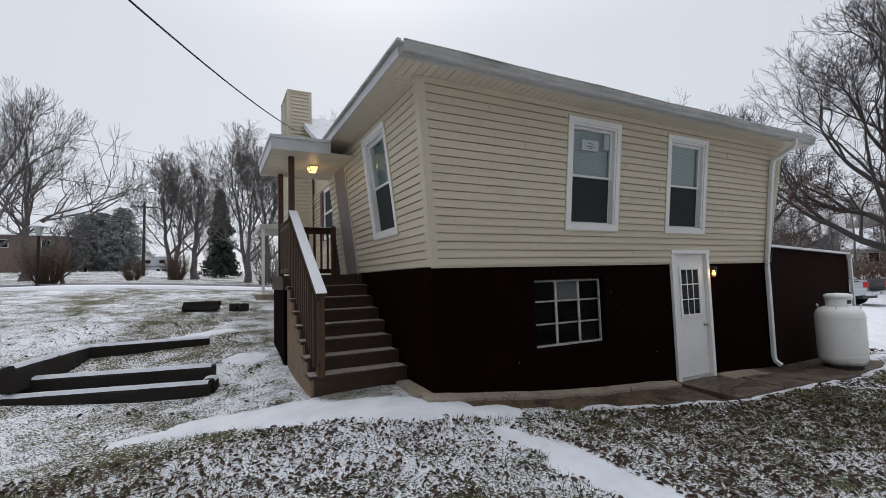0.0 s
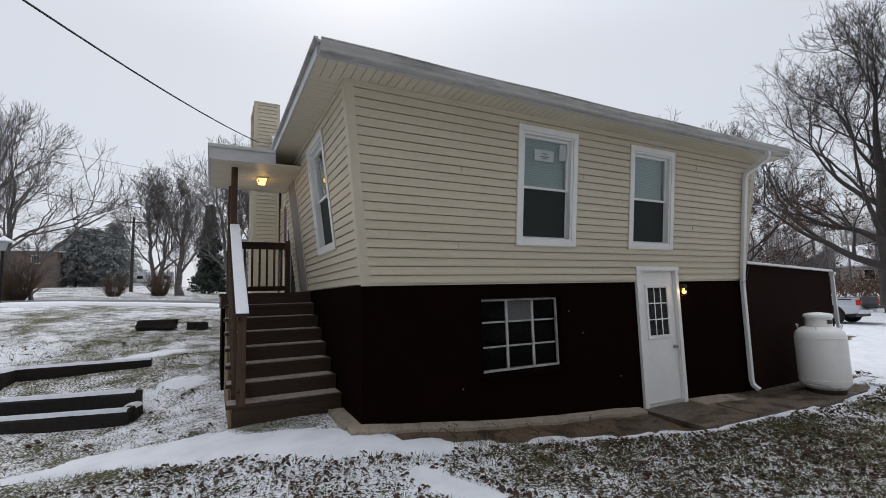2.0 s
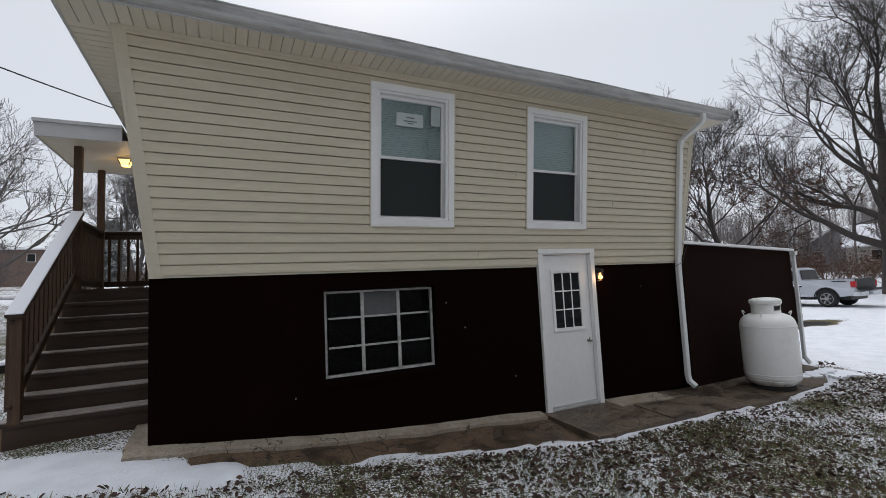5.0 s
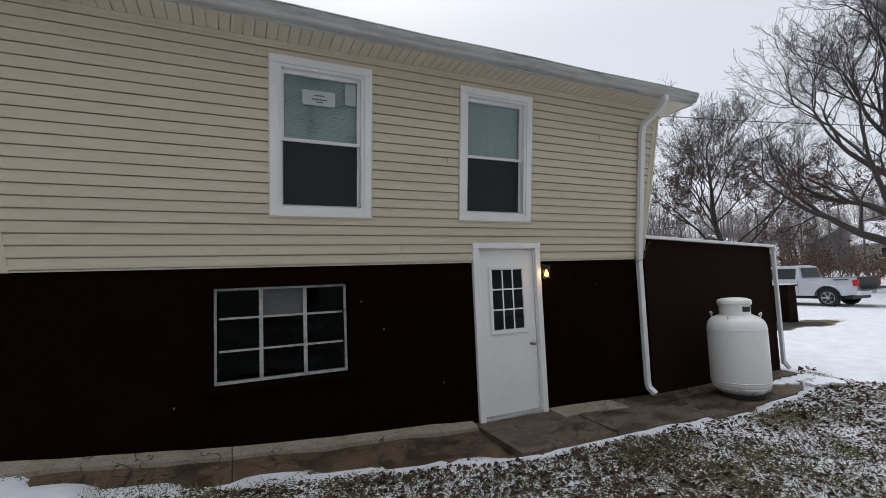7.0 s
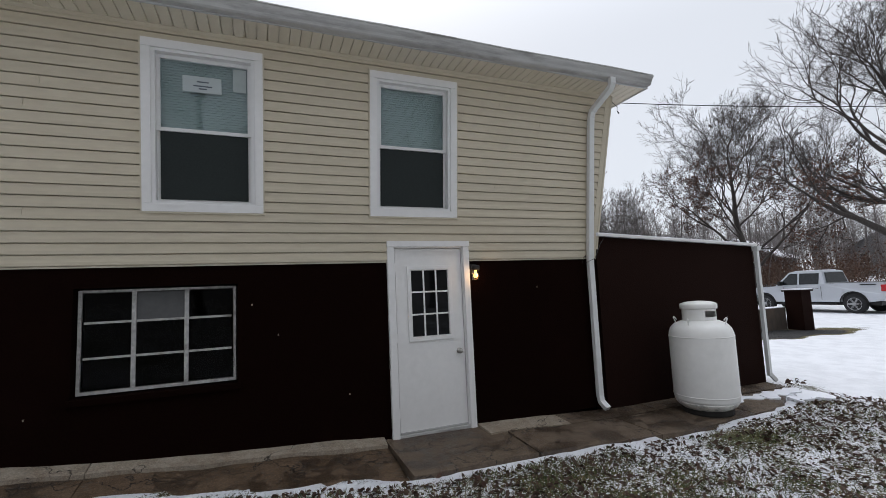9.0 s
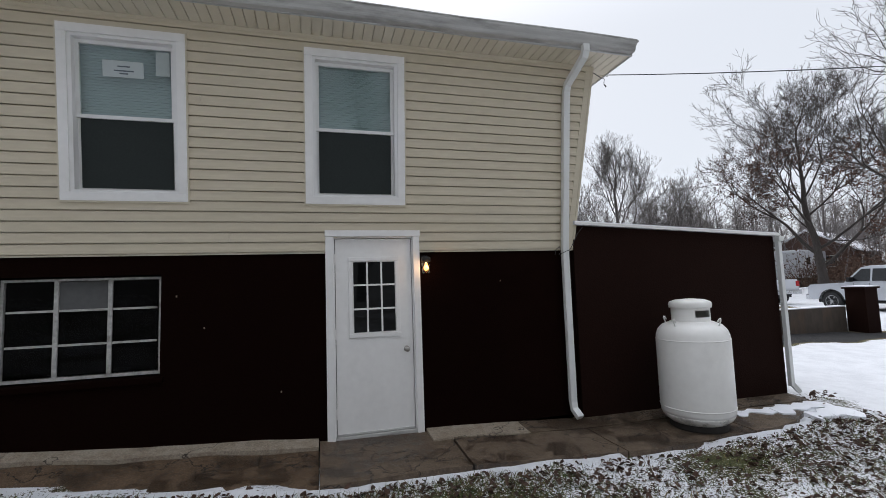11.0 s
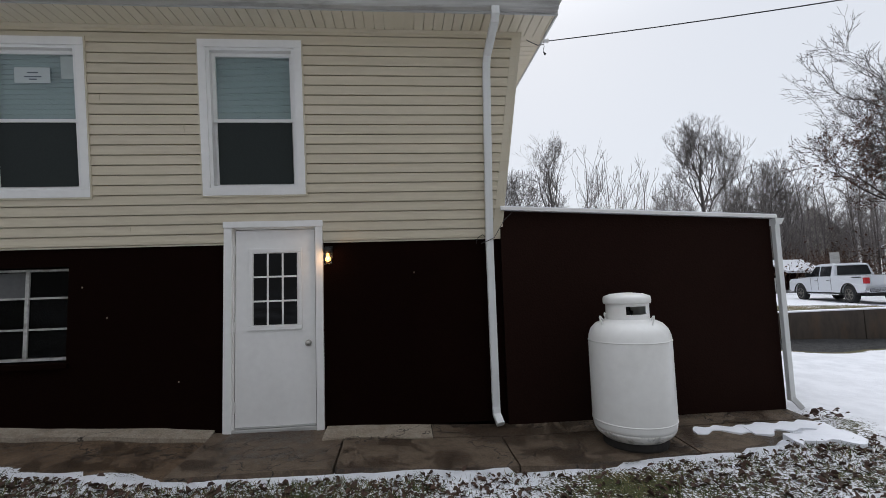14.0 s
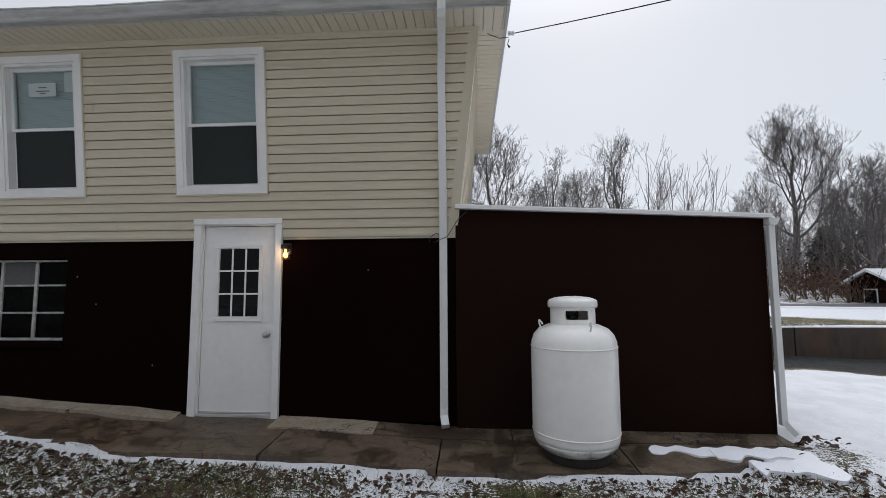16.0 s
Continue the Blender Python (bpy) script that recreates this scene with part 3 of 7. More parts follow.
siding(front, LX, RX, FRONT_WINS + ((6.96, 8.0, SILL + 0.002 - CASE * 0.6, 2.12),), (FLARE, FLARE), house)
SIDE_DOOR = (2.95, 3.72, SILL, 3.96)
siding(left_side, 0.0, BACK, SIDE_WINS + (SIDE_DOOR,), (FLARE, 0), house)
siding(right_side, 0.0, BACK, (), (FLARE, 0), house)

# overlaps where one length of siding ends on the next
rng_s = random.Random(12)
for k in range(1, 21):
    u = rng_s.uniform(2.9, 9.6)
    w0 = SILL - 0.002 + k * COURSE
    if any(h[0] - 0.06 < u < h[1] + 0.06 and h[2] - 0.12 < w0 < h[3] + 0.06 for h in FRONT_WINS + ((6.9, 8.06, 1.8, 2.2),)):
        continue
    wpart("siding_overlap", front, (u, u + 0.004, w0 + 0.016, w0 + COURSE * 0.98, -0.0178, -0.010), M_TRIMC, house)

# corner posts
for P, fl in ((front, "l"), (front, "r")):
    bm = bmesh.new()
    if fl == "l":
        e = lambda w: LX - (w - SILL) * FLARE
        wbox(bm, front, e(SILL) - 0.014, e(SILL) + 0.085, SILL - 0.014, EAVE, -0.016, 0.012, e(EAVE) - 0.014, e(EAVE) + 0.085)
        wbox(bm, left_side, -0.03, 0.07, SILL - 0.014, EAVE, -0.0165, 0.012, -0.03 - (EAVE - SILL) * FLARE, 0.07 - (EAVE - SILL) * FLARE)
    else:
        e = lambda w: RX + (w - SILL) * FLARE
        wbox(bm, front, e(SILL) - 0.085, e(SILL) + 0.014, SILL - 0.014, EAVE, -0.016, 0.012, e(EAVE) - 0.085, e(EAVE) + 0.014)
        wbox(bm, right_side, -0.03, 0.07, SILL - 0.014, EAVE, -0.0165, 0.012, -0.03 - (EAVE - SILL) * FLARE, 0.07 - (EAVE - SILL) * FLARE)
    bmesh.ops.recalc_face_normals(bm, faces=bm.faces[:])
    part("corner_post", bm, M_TRIMC, house, "smooth cream corner post")
for a, b in ((LX - 0.01, 6.98), (7.98, RX + 0.01)):
    wpart("starter_strip", front, (a, b, SILL - 0.012, SILL + 0.001, -0.012, 0.03), M_TRIMC, house)
wpart("frieze_trim", front, (LX - 0.24, RX + 0.24, EAVE - 0.03, EAVE + 0.01, -0.02, 0.03), M_TRIMC, house)


def sash_window(P, u0, u1, w0, w1, papers=False):
    """A double-hung window: flat casing, jambs, two sashes, blind behind the upper, screen before the lower."""
    win = part("window", bmesh.new(), M_VINYLW, house, "white vinyl double-hung window")
    bm = win.data
    g = CASE
    for a in ((u0, u1, w0, w0 + g, -0.028, 0.012), (u0, u1, w1 - g, w1, -0.028, 0.012), (u0, u0 + g, w0 + g, w1 - g, -0.026, 0.012), (u1 - g, u1, w0 + g, w1 - g, -0.026, 0.012)):
        wpart("casing", P, a, M_WHITE, win, bevel=0.004)
    for a in ((u0 - 0.014, u1 + 0.014, w0 - 0.016, w0, -0.024, 0.014), (u0 - 0.014, u1 + 0.014, w1, w1 + 0.014, -0.024, 0.014), (u0 - 0.014, u0, w0, w1, -0.024, 0.014), (u1, u1 + 0.014, w0, w1, -0.024, 0.014)):
        wpart("channel_trim", P, a, M_TRIMC, win)
    bmj = bmesh.new()
    i0, i1, j0, j1 = u0 + g - 0.004, u1 - g + 0.004, w0 + g - 0.004, w1 - g + 0.004
    for a in ((i0, i1, j0, j0 + 0.03, -0.01, 0.12), (i0, i1, j1 - 0.03, j1, -0.01, 0.12), (i0, i0 + 0.036, j0 + 0.03, j1 - 0.03, -0.01, 0.12), (i1 - 0.036, i1, j0 + 0.03, j1 - 0.03, -0.01, 0.12)):
        wbox(bmj, P, *a)
    bmesh.ops.recalc_face_normals(bmj, faces=bmj.faces[:])
    part("frame", bmj, M_VINYLW, win)
    s0, s1, t0, t1 = i0 + 0.036, i1 - 0.036, j0 + 0.03, j1 - 0.03
    mid = (t0 + t1) / 2
    for name, a, b, d in (("upper_sash", mid - 0.02, t1, 0.05), ("lower_sash", t0, mid + 0.02, 0.078)):
        bms = bmesh.new()
        f = 0.032
        for q in ((s0, s1, a, a + f, d, d + 0.03), (s0, s1, b - f, b, d, d + 0.03), (s0, s0 + f, a + f, b - f, d, d + 0.03), (s1 - f, s1, a + f, b - f, d, d + 0.03)):
            wbox(bms, P, *q)
        bmesh.ops.recalc_face_normals(bms, faces=bms.faces[:])
        part(name, bms, M_VINYLW, win)
        pane = wpart("pane", P, (s0 + f - 0.004, s1 - f + 0.004, a + f - 0.004, b - f + 0.004, d + 0.012, d + 0.018), M_GLASS, win)
        pane.visible_shadow = False
    bmk = bmesh.new()
    w = t0 + 0.03
    while w < t1:
        wbox(bmk, P, s0 + 0.01, s1 - 0.01, w, w + 0.021, 0.125, 0.132)
        w += 0.0245
    bmesh.ops.recalc_face_normals(bmk, faces=bmk.faces[:])
    part("blind", bmk, M_BLIND, win, "closed grey mini blind behind the glass")
    wpart("screen", P, (s0 + 0.028, s1 - 0.028, t0 + 0.028, mid - 0.021, 0.066, 0.068), M_SCREEN, win, "dark insect screen")
    if papers:
        c = (s0 + s1) / 2 - 0.02
        sheet = wpart("notice_paper", P, (c - 0.17, c + 0.16, t1 - 0.31, t1 - 0.16, 0.057, 0.0585), M_PAPER, win, "white printed notice taped inside the pane")
        for k, (x, ww, z) in enumerate(((0, 0.10, 0.205), (0, 0.16, 0.245), (0, 0.07, 0.27))):
            wpart("print_line", P, (c - ww / 2, c + ww / 2, t1 - z - 0.012, t1 - z, 0.0545, 0.0555), M_INK, win)
        wpart("sticker", P, (s1 - 0.16, s1 - 0.045, t1 - 0.27, t1 - 0.05, 0.057, 0.0585), M_BLIND, win, "pale sticker in the pane's corner")
    return win


for i, w in enumerate(FRONT_WINS):
    sash_window(front, *w, papers=(i == 0))
sash_window(left_side, *SIDE_WINS[0])

# side entrance, a flat panel between plain stiles
sd = wpart("side_door", left_side, (SIDE_DOOR[0] + 0.03, SIDE_DOOR[1] - 0.03, SILL, 3.95, -0.012, 0.03), M_TAUPE, house, "flat taupe entrance panel beside the porch", bevel=0.003)
for u in (SIDE_DOOR[0] - 0.02, SIDE_DOOR[1] - 0.03):
    wpart("stile", left_side, (u, u + 0.05, SILL - 0.02, 3.98, -0.022, 0.02), M_TRIMC, sd)

# basement window
bw = part("basement_window", bmesh.new(), M_STEEL, house, "old steel basement window with flaking white paint")
x0, x1, z0, z1 = 4.215, 5.475, 0.755, 1.665
bm = bmesh.new()
for a in ((x0, x1, z0, z0 + 0.028, 0.08, 0.115), (x0, x1, z1 - 0.022, z1, 0.08, 0.115), (x0, x0 + 0.024, z0 + 0.028, z1 - 0.022, 0.08, 0.115), (x1 - 0.024, x1, z0 + 0.028, z1 - 0.022, 0.08, 0.115)):
    wbox(bm, plain_front, *a)
bmesh.ops.recalc_face_normals(bm, faces=bm.faces[:])
part("frame", bm, M_STEEL, bw)
cols, rows = (x0 + 0.024, 4.63, 5.05, x1 - 0.024), (z0 + 0.028, 1.065, 1.375, z1 - 0.022)
for c in cols[1:3]:
    wpart("mullion", plain_front, (c - 0.018, c + 0.018, z0 + 0.028, z1 - 0.022, 0.078, 0.11), M_STEEL, bw, bevel=0.004)
for i in range(3):
    for r in rows[1:3]:
        wpart("muntin", plain_front, (cols[i] + 0.018, cols[i + 1] - 0.018, r - 0.010, r + 0.010, 0.084, 0.11), M_STEEL, bw, bevel=0.003)
    for j in range(3):
        board = i == 1 and j == 2
        p = wpart("pane", plain_front, (cols[i] + 0.015, cols[i + 1] - 0.015, rows[j] + 0.008, rows[j + 1] - 0.008, 0.096, 0.102), M_DARKROOM if board else M_GLASSD, bw, "pane filled with a grey board" if board else "")
        p.visible_shadow = False
part("window_sill", boxed(4.17, 5.52, -0.035, 0.079, 0.685, 0.7385, bevel=0.008), M_BROWN, house)

# back door: slab, nine-light sash, casing, knob, hinges
door = part("door", boxed(7.084, 7.886, 0.012, 0.052, 0.004, 2.009, bevel=0.003), M_WHITE, house, "white steel door with a nine-pane light, shut")
lx0, lx1, lz0, lz1 = 7.215, 7.755, 0.975, 1.815
for x, z in ((5.62, 1.47), (5.86, 1.16), (8.92, 1.52), (3.9, 0.62), (6.55, 0.5)):
    part("paint_chip", boxed(x - 0.006, x + 0.006, -0.0035, -0.0005, z - 0.009, z + 0.009, bevel=0.001), M_FOOT, house, "small pale chip in the dark paint")
# opening trimmed by a raised frame round the panes
for a in ((lx0, lx1, lz0, lz0 + 0.045), (lx0, lx1, lz1 - 0.045, lz1), (lx0, lx0 + 0.045, lz0 + 0.045, lz1 - 0.045), (lx1 - 0.045, lx1, lz0 + 0.045, lz1 - 0.045)):
    wpart("light_frame", plain_front, (*a, -0.004, 0.012), M_WHITE, door, bevel=0.005)
for i in (1, 2):
    c = lx0 + 0.045 + (lx1 - lx0 - 0.09) * i / 3
    wpart("grille_bar", plain_front, (c - 0.009, c + 0.009, lz0 + 0.045, lz1 - 0.045, 0.0, 0.0105), M_WHITE, door)
    c = lz0 + 0.045 + (lz1 - lz0 - 0.09) * i / 3
    for k in range(3):
        w3 = (lx1 - lx0 - 0.09) / 3
        wpart("grille_bar", plain_front, (lx0 + 0.045 + w3 * k + (0.009 if k else 0), lx0 + 0.045 + w3 * (k + 1) - (0.009 if k < 2 else 0), c - 0.009, c + 0.009, 0.0, 0.0105), M_WHITE, door)
M_DGLASS = mat("dark_door_glass", (0.004, 0.0045, 0.005), 0.03, grain=0.0, spec=0.16)
for i in range(3):
    for k in range(3):
        w3, h3 = (lx1 - lx0 - 0.09) / 3, (lz1 - lz0 - 0.09) / 3
        a, b = lx0 + 0.045 + w3 * i, lz0 + 0.045 + h3 * k
        wpart("pane", plain_front, (a + 0.008, a + w3 - 0.008, b + 0.008, b + h3 - 0.008, 0.006, 0.0118), M_DGLASS, door)
bm = bmesh.new()
lathe(bm, [(0.032, 0.0), (0.032, -0.006), (0.012, -0.008), (0.012, -0.03), (0.024, -0.038), (0.029, -0.05), (0.024, -0.062), (0.010, -0.067)], (7.815, 0.012, 0.83), 20, "Y")
part("door_knob", bm, M_KNOB, door, "round brushed nickel knob", True)
for z in (0.22, 1.02, 1.80):
    part("hinge", boxed(7.070, 7.086, -0.002, 0.012, z - 0.05, z + 0.05, bevel=0.003), M_WHITE, door)
part("kick_edge", boxed(7.086, 7.884, 0.0, 0.0115, 0.004, 0.018), M_GUTTER, door)
for a in ((6.985, 7.066, -0.04, 2.03, -0.045, 0.02), (7.902, 7.975, -0.04, 2.03, -0.045, 0.02), (6.98, 7.98, 2.03, 2.095, -0.056, 0.03)):
    wpart("door_casing", plain_front, a, M_WHITE, house, "white door casing", bevel=0.006)
for a in ((7.066, 7.078, -0.04, 2.03, 0.0, 0.1), (7.892, 7.902, -0.04, 2.03, 0.0, 0.1), (7.078, 7.892, 2.015, 2.03, 0.0, 0.1)):
    wpart("door_jamb", plain_front, a, M_WHITE, house)
part("threshold", boxed(7.06, 7.91, -0.03, 0.1, -0.045, -0.002, bevel=0.005), M_GUTTER, house)
part("door_backing", boxed(7.0, 7.96, 0.2, 0.22, -0.05, SILL), M_DARKROOM, house)

# roof: soffit with grooves, fascia, gutter, low hip
EX0, EX1, EY0, EY1 = 2.08, 10.40, -0.60, BACK + 0.02
soffit = part("soffit", boxed(EX0, EX1, EY0, EY1, EAVE + 0.031, EAVE + 0.036), M_SOFFIT, house, "cream vented vinyl soffit")
for (a, b, c, d, ax) in ((EX0, EX1, EY0, -0.20, 0), (EX0, LX - 0.2, -0.20, EY1, 1), (RX + 0.2, EX1, -0.20, EY1, 1)):
    s = a if ax == 0 else c
    end = b if ax == 0 else d
    while s < end - 0.01:
        e = min(s + 0.1, end)
        q = (s, e - 0.007, c, d) if ax == 0 else (a, b, s, e - 0.007)
        part("soffit_panel", boxed(*q, EAVE + 0.002, EAVE + 0.03), M_SOFFIT, soffit)
        s = e
zt = EAVE + 0.125
for b in ((EX0, EX1, EY0 - 0.016, EY0, EAVE - 0.006, zt), (EX0 - 0.02, EX0, EY0 - 0.016, EY1, EAVE - 0.006, zt - 0.012), (EX1, EX1 + 0.02, EY0 - 0.016, EY1, EAVE - 0.006, zt - 0.012)):
    part("fascia", boxed(*b, bevel=0.003), M_FASCIA, house, "grey-white metal fascia")
for x in (EX0 - 0.062, EX1 + 0.008):
    part("drip_edge", boxed(x, x + 0.042, EY0 - 0.10, EY1, zt - 0.006, zt + 0.019, bevel=0.003), M_GUTTER, house)
bm = bmesh.new()
prof = [(0.0, 0.0), (0.0, -0.112), (-0.062, -0.112), (-0.078, -0.098), (-0.086, -0.072), (-0.102, -0.050), (-0.112, -0.030), (-0.114, -0.008), (-0.122, -0.006), (-0.122, 0.005), (-0.106, 0.005), (-0.104, -0.028), (-0.094, -0.046), (-0.078, -0.068), (-0.070, -0.094), (-0.058, -0.104), (-0.006, -0.104), (-0.006, 0.0)]
n0 = 13
rings = []
for i in range(n0):
    x = EX0 + (EX1 - EX0) * i / (n0 - 1)
    sag = 0.006 * math.sin(i * 1.9) - 0.010 * math.sin(math.pi * i / (n0 - 1))
    rings.append([bm.verts.new((x, EY0 - 0.018 + p, zt + q + sag)) for p, q in prof])
for a, b in zip(rings, rings[1:]):
    for i in range(len(prof)):
        j = (i + 1) % len(prof)
        bm.faces.new((a[i], b[i], b[j], a[j]))
bm.faces.new(rings[0][::-1])
bm.faces.new(rings[-1])
bmesh.ops.recalc_face_normals(bm, faces=bm.faces[:])
part("gutter", bm, M_GUTTER, house, "weathered white aluminium gutter streaked with dirt")
for x in (4.85, 7.4):
    part("gutter_seam", boxed(x - 0.02, x + 0.02, EY0 - 0.136, EY0 - 0.02, zt - 0.012, zt + 0.004, bevel=0.003), M_GUTTER, house)
bm = bmesh.new()
rz = zt + 0.02
ring = [bm.verts.new(p) for p in ((EX0 - 0.04, EY0 - 0.06, rz), (EX1 + 0.04, EY0 - 0.06, rz), (EX1 + 0.04, EY1, rz), (EX0 - 0.04, EY1, rz))]
low = [bm.verts.new((v.co.x, v.co.y, rz - 0.02)) for v in ring]
r0, r1 = bm.verts.new((EX0 + 3, 2.0, rz + 0.35)), bm.verts.new((EX1 - 3, 2.0, rz + 0.35))
for f in ((ring[0], ring[1], r1, r0), (ring[1], ring[2], r1), (ring[2], ring[3], r0, r1), (ring[3], ring[0], r0), low[::-1]):
    bm.faces.new(f)
for i in range(4):
    bm.faces.new((low[i], low[(i + 1) % 4], ring[(i + 1) % 4], ring[i]))
bmesh.ops.recalc_face_normals(bm, faces=bm.faces[:])
part("roof", bm, M_ROOF, house, "low shingle roof with snow")

# downspout on the front, from gutter to pavement
bm = bmesh.new()
DX = 9.735
py = lambda w: front(0, w, -0.055)[1]
path = [(9.765, EY0 - 0.07, zt - 0.10), (9.765, EY0 - 0.07, zt - 0.17), (9.762, EY0 - 0.045, zt - 0.22), (DX + 0.008, py(3.76) - 0.03, 3.78), (DX + 0.003, py(3.71), 3.70), (DX, py(3.55), 3.55), (DX, py(2.0), 2.0), (DX, -0.062, 1.80), (DX, -0.055, 0.10), (DX, -0.075, 0.02), (DX + 0.02, -0.16, -0.055)]
rings = []
for i, p in enumerate(path):
    d = (Vector(path[min(i + 1, len(path) - 1)]) - Vector(path[max(i - 1, 0)])).normalized()
    s = Vector((1, 0, 0)) - d * d.x
    s.normalize()
    u = s.cross(d)
    pts = []
    for k in range(16):
        a = 2 * math.pi * k / 16
        c, q = math.cos(a), math.sin(a)
        rr = 1 / max(abs(c), abs(q)) * (0.93 if k % 4 == 2 else 1)
        pts.append(bm.verts.new(Vector(p) + s * c * rr * 0.041 + u * q * rr * 0.031))
    rings.append(pts)
for a, b in zip(rings, rings[1:]):
    for k in range(16):
        bm.faces.new((a[k], a[(k + 1) % 16], b[(k + 1) % 16], b[k]))
bm.faces.new(rings[0])
bm.faces.new(rings[-1][::-1])
bmesh.ops.recalc_face_normals(bm, faces=bm.faces[:])
dsp = part("downspout", bm, M_DSPOUT, house, "white aluminium downspout")

# ---- the main house behind ----
main = thing("main_house", "main wing with cream siding, snowy gable roof and sided chimney", "house", (6.5, 8.3, 1.0))
MX = 2.78
bm = bmesh.new()
hexa(bm, [(MX + 0.02, BACK + 0.21, 0.2), (9.9, BACK + 0.21, 0.2), (9.9, 12.4, 0.2), (MX + 0.02, 12.4, 0.2), (MX + 0.02, BACK + 0.21, 4.1), (9.9, BACK + 0.21, 4.1), (9.9, 12.4, 4.1), (MX + 0.02, 12.4, 4.1)])
v = [bm.verts.new(p) for p in ((MX + 0.02, BACK + 0.21, 4.1), (MX + 0.02, 12.4, 4.1), (MX + 0.02, 8.3, 6.25), (9.9, BACK + 0.21, 4.1), (9.9, 12.4, 4.1), (9.9, 8.3, 6.25))]
bm.faces.new((v[0], v[1], v[2]))
bm.faces.new((v[3], v[5], v[4]))
bmesh.ops.recalc_face_normals(bm, faces=bm.faces[:])
mwall = part("siding_wall", bm, M_TRIMC, main, "cream vinyl siding")


def flat_boards(P, u0, u1, w0, w1, holes, wall):
    w = w0
    while w < w1 - 0.02:
        b = min(w + COURSE + 0.004, w1)
        cuts = sorted((h[0], h[1]) for h in holes if h[2] < b and h[3] > w)
        x = u0
        spans = []
        for c0, c1 in cuts:
            spans.append((x, c0))
            x = c1
        spans.append((x, u1))
        for s, e in spans:
            if e - s < 0.02:
                continue
            bm = bmesh.new()
            hexa(bm, [P(s, w + 0.012, -0.026), P(e, w + 0.012, -0.026), P(e, w + 0.012, 0.0), P(s, w + 0.012, 0.0), P(s, b, -0.010), P(e, b, -0.010), P(e, b, 0.0), P(s, b, 0.0)])
            bmesh.ops.recalc_face_normals(bm, faces=bm.faces[:])
            part("siding_board", bm, M_SIDING, wall)
        w += COURSE


mside = lambda u, w, d: (MX + 0.018 + d, u, w)
MWIN = (5.05, 6.0, 2.75, 3.95)
flat_boards(mside, BACK + 0.25, 12.4, 1.2, 4.1, [MWIN], mwall)
mw = part("window", boxed(MX - 0.01, MX + 0.03, 5.1, 5.95, 2.8, 3.9), M_SCREEN, main, "dark window in white trim with a maroon shutter")
for b in ((5.05, 5.13, 2.75, 3.95), (5.92, 6.0, 2.75, 3.95), (5.13, 5.92, 2.75, 2.83), (5.13, 5.92, 3.87, 3.95), (5.13, 5.92, 3.33, 3.38)):
    part("casing", boxed(MX - 0.035, MX + 0.02, b[0], b[1], b[2], b[3]), M_WHITE, mw)
for u in (4.68, 6.02):
    sh = part("shutter", boxed(MX - 0.04, MX - 0.002, u, u + 0.35, 2.75, 3.95, bevel=0.006), M_SHUT, main, "maroon panelled shutter")
    for z in (2.82, 3.40):
        part("panel", boxed(MX - 0.05, MX - 0.041, u + 0.06, u + 0.29, z, z + 0.48, bevel=0.004), M_SHUT, sh)
# gable roof with snow
bm = bmesh.new()
for s, (ya, za), (yb, zb) in ((0, (3.9, 4.0), (8.3, 6.42)), (1, (12.8, 4.0), (8.3, 6.42))):
    hexa(bm, [(MX - 0.25, ya, za), (10.1, ya, za), (10.1, yb, zb), (MX - 0.25, yb, zb), (MX - 0.25, ya, za + 0.14), (10.1, ya, za + 0.14), (10.1, yb, zb + 0.14), (MX - 0.25, yb, zb + 0.14)])
bmesh.ops.recalc_face_normals(bm, faces=bm.faces[:])
part("roof", bm, M_ROOF, main, "snow-covered shingle roof")
# chimney
CH = (2.12, 2.74, 7.35, 8.6, 1.0, 6.88)
chim = part("chimney", boxed(CH[0] + 0.02, CH[1] - 0.0, CH[2] + 0.02, CH[3], CH[4], CH[5]), M_TRIMC, main, "tall chimney chase clad in cream siding")
flat_boards(lambda u, w, d: (u, CH[2] + 0.018 + d, w), CH[0] + 0.08, CH[1] - 0.08, CH[4], CH[5], [], chim)
flat_boards(lambda u, w, d: (CH[0] + 0.018 + d, u, w), CH[2] + 0.08, CH[3], CH[4], CH[5], [], chim)
for b in ((CH[0] - 0.004, CH[0] + 0.08, CH[2] - 0.004, CH[2] + 0.08), (CH[1] - 0.08, CH[1] + 0.004, CH[2] - 0.0045, CH[2] + 0.03)):
    part("corner_post", boxed(*b, CH[4], CH[5]), M_TRIMC, chim)
part("chimney_cap", boxed(CH[0] - 0.008, CH[1] + 0.008, CH[2] - 0.008, CH[3] + 0.03, CH[5], CH[5] + 0.035), M_TRIMC, chim)
# white column of the far porch
col = thing("porch_column", "slim white column of the far front porch on a low slab", "column", (1.72, 9.6, gz(1.72, 9.6)))
part("shaft", boxed(1.68, 1.76, 9.56, 9.64, gz(1.72, 9.6), 3.4, bevel=0.006), M_WHITE, col)
part("slab", boxed(1.5, 2.76, 9.3, 11.6, gz(2, 10) - 0.3, gz(1.72, 9.6) + 0.12, bevel=0.01), M_FOOT, col)
part("beam", boxed(1.62, 2.76, 9.5, 11.5, 3.4, 3.55), M_FASCIA, col)

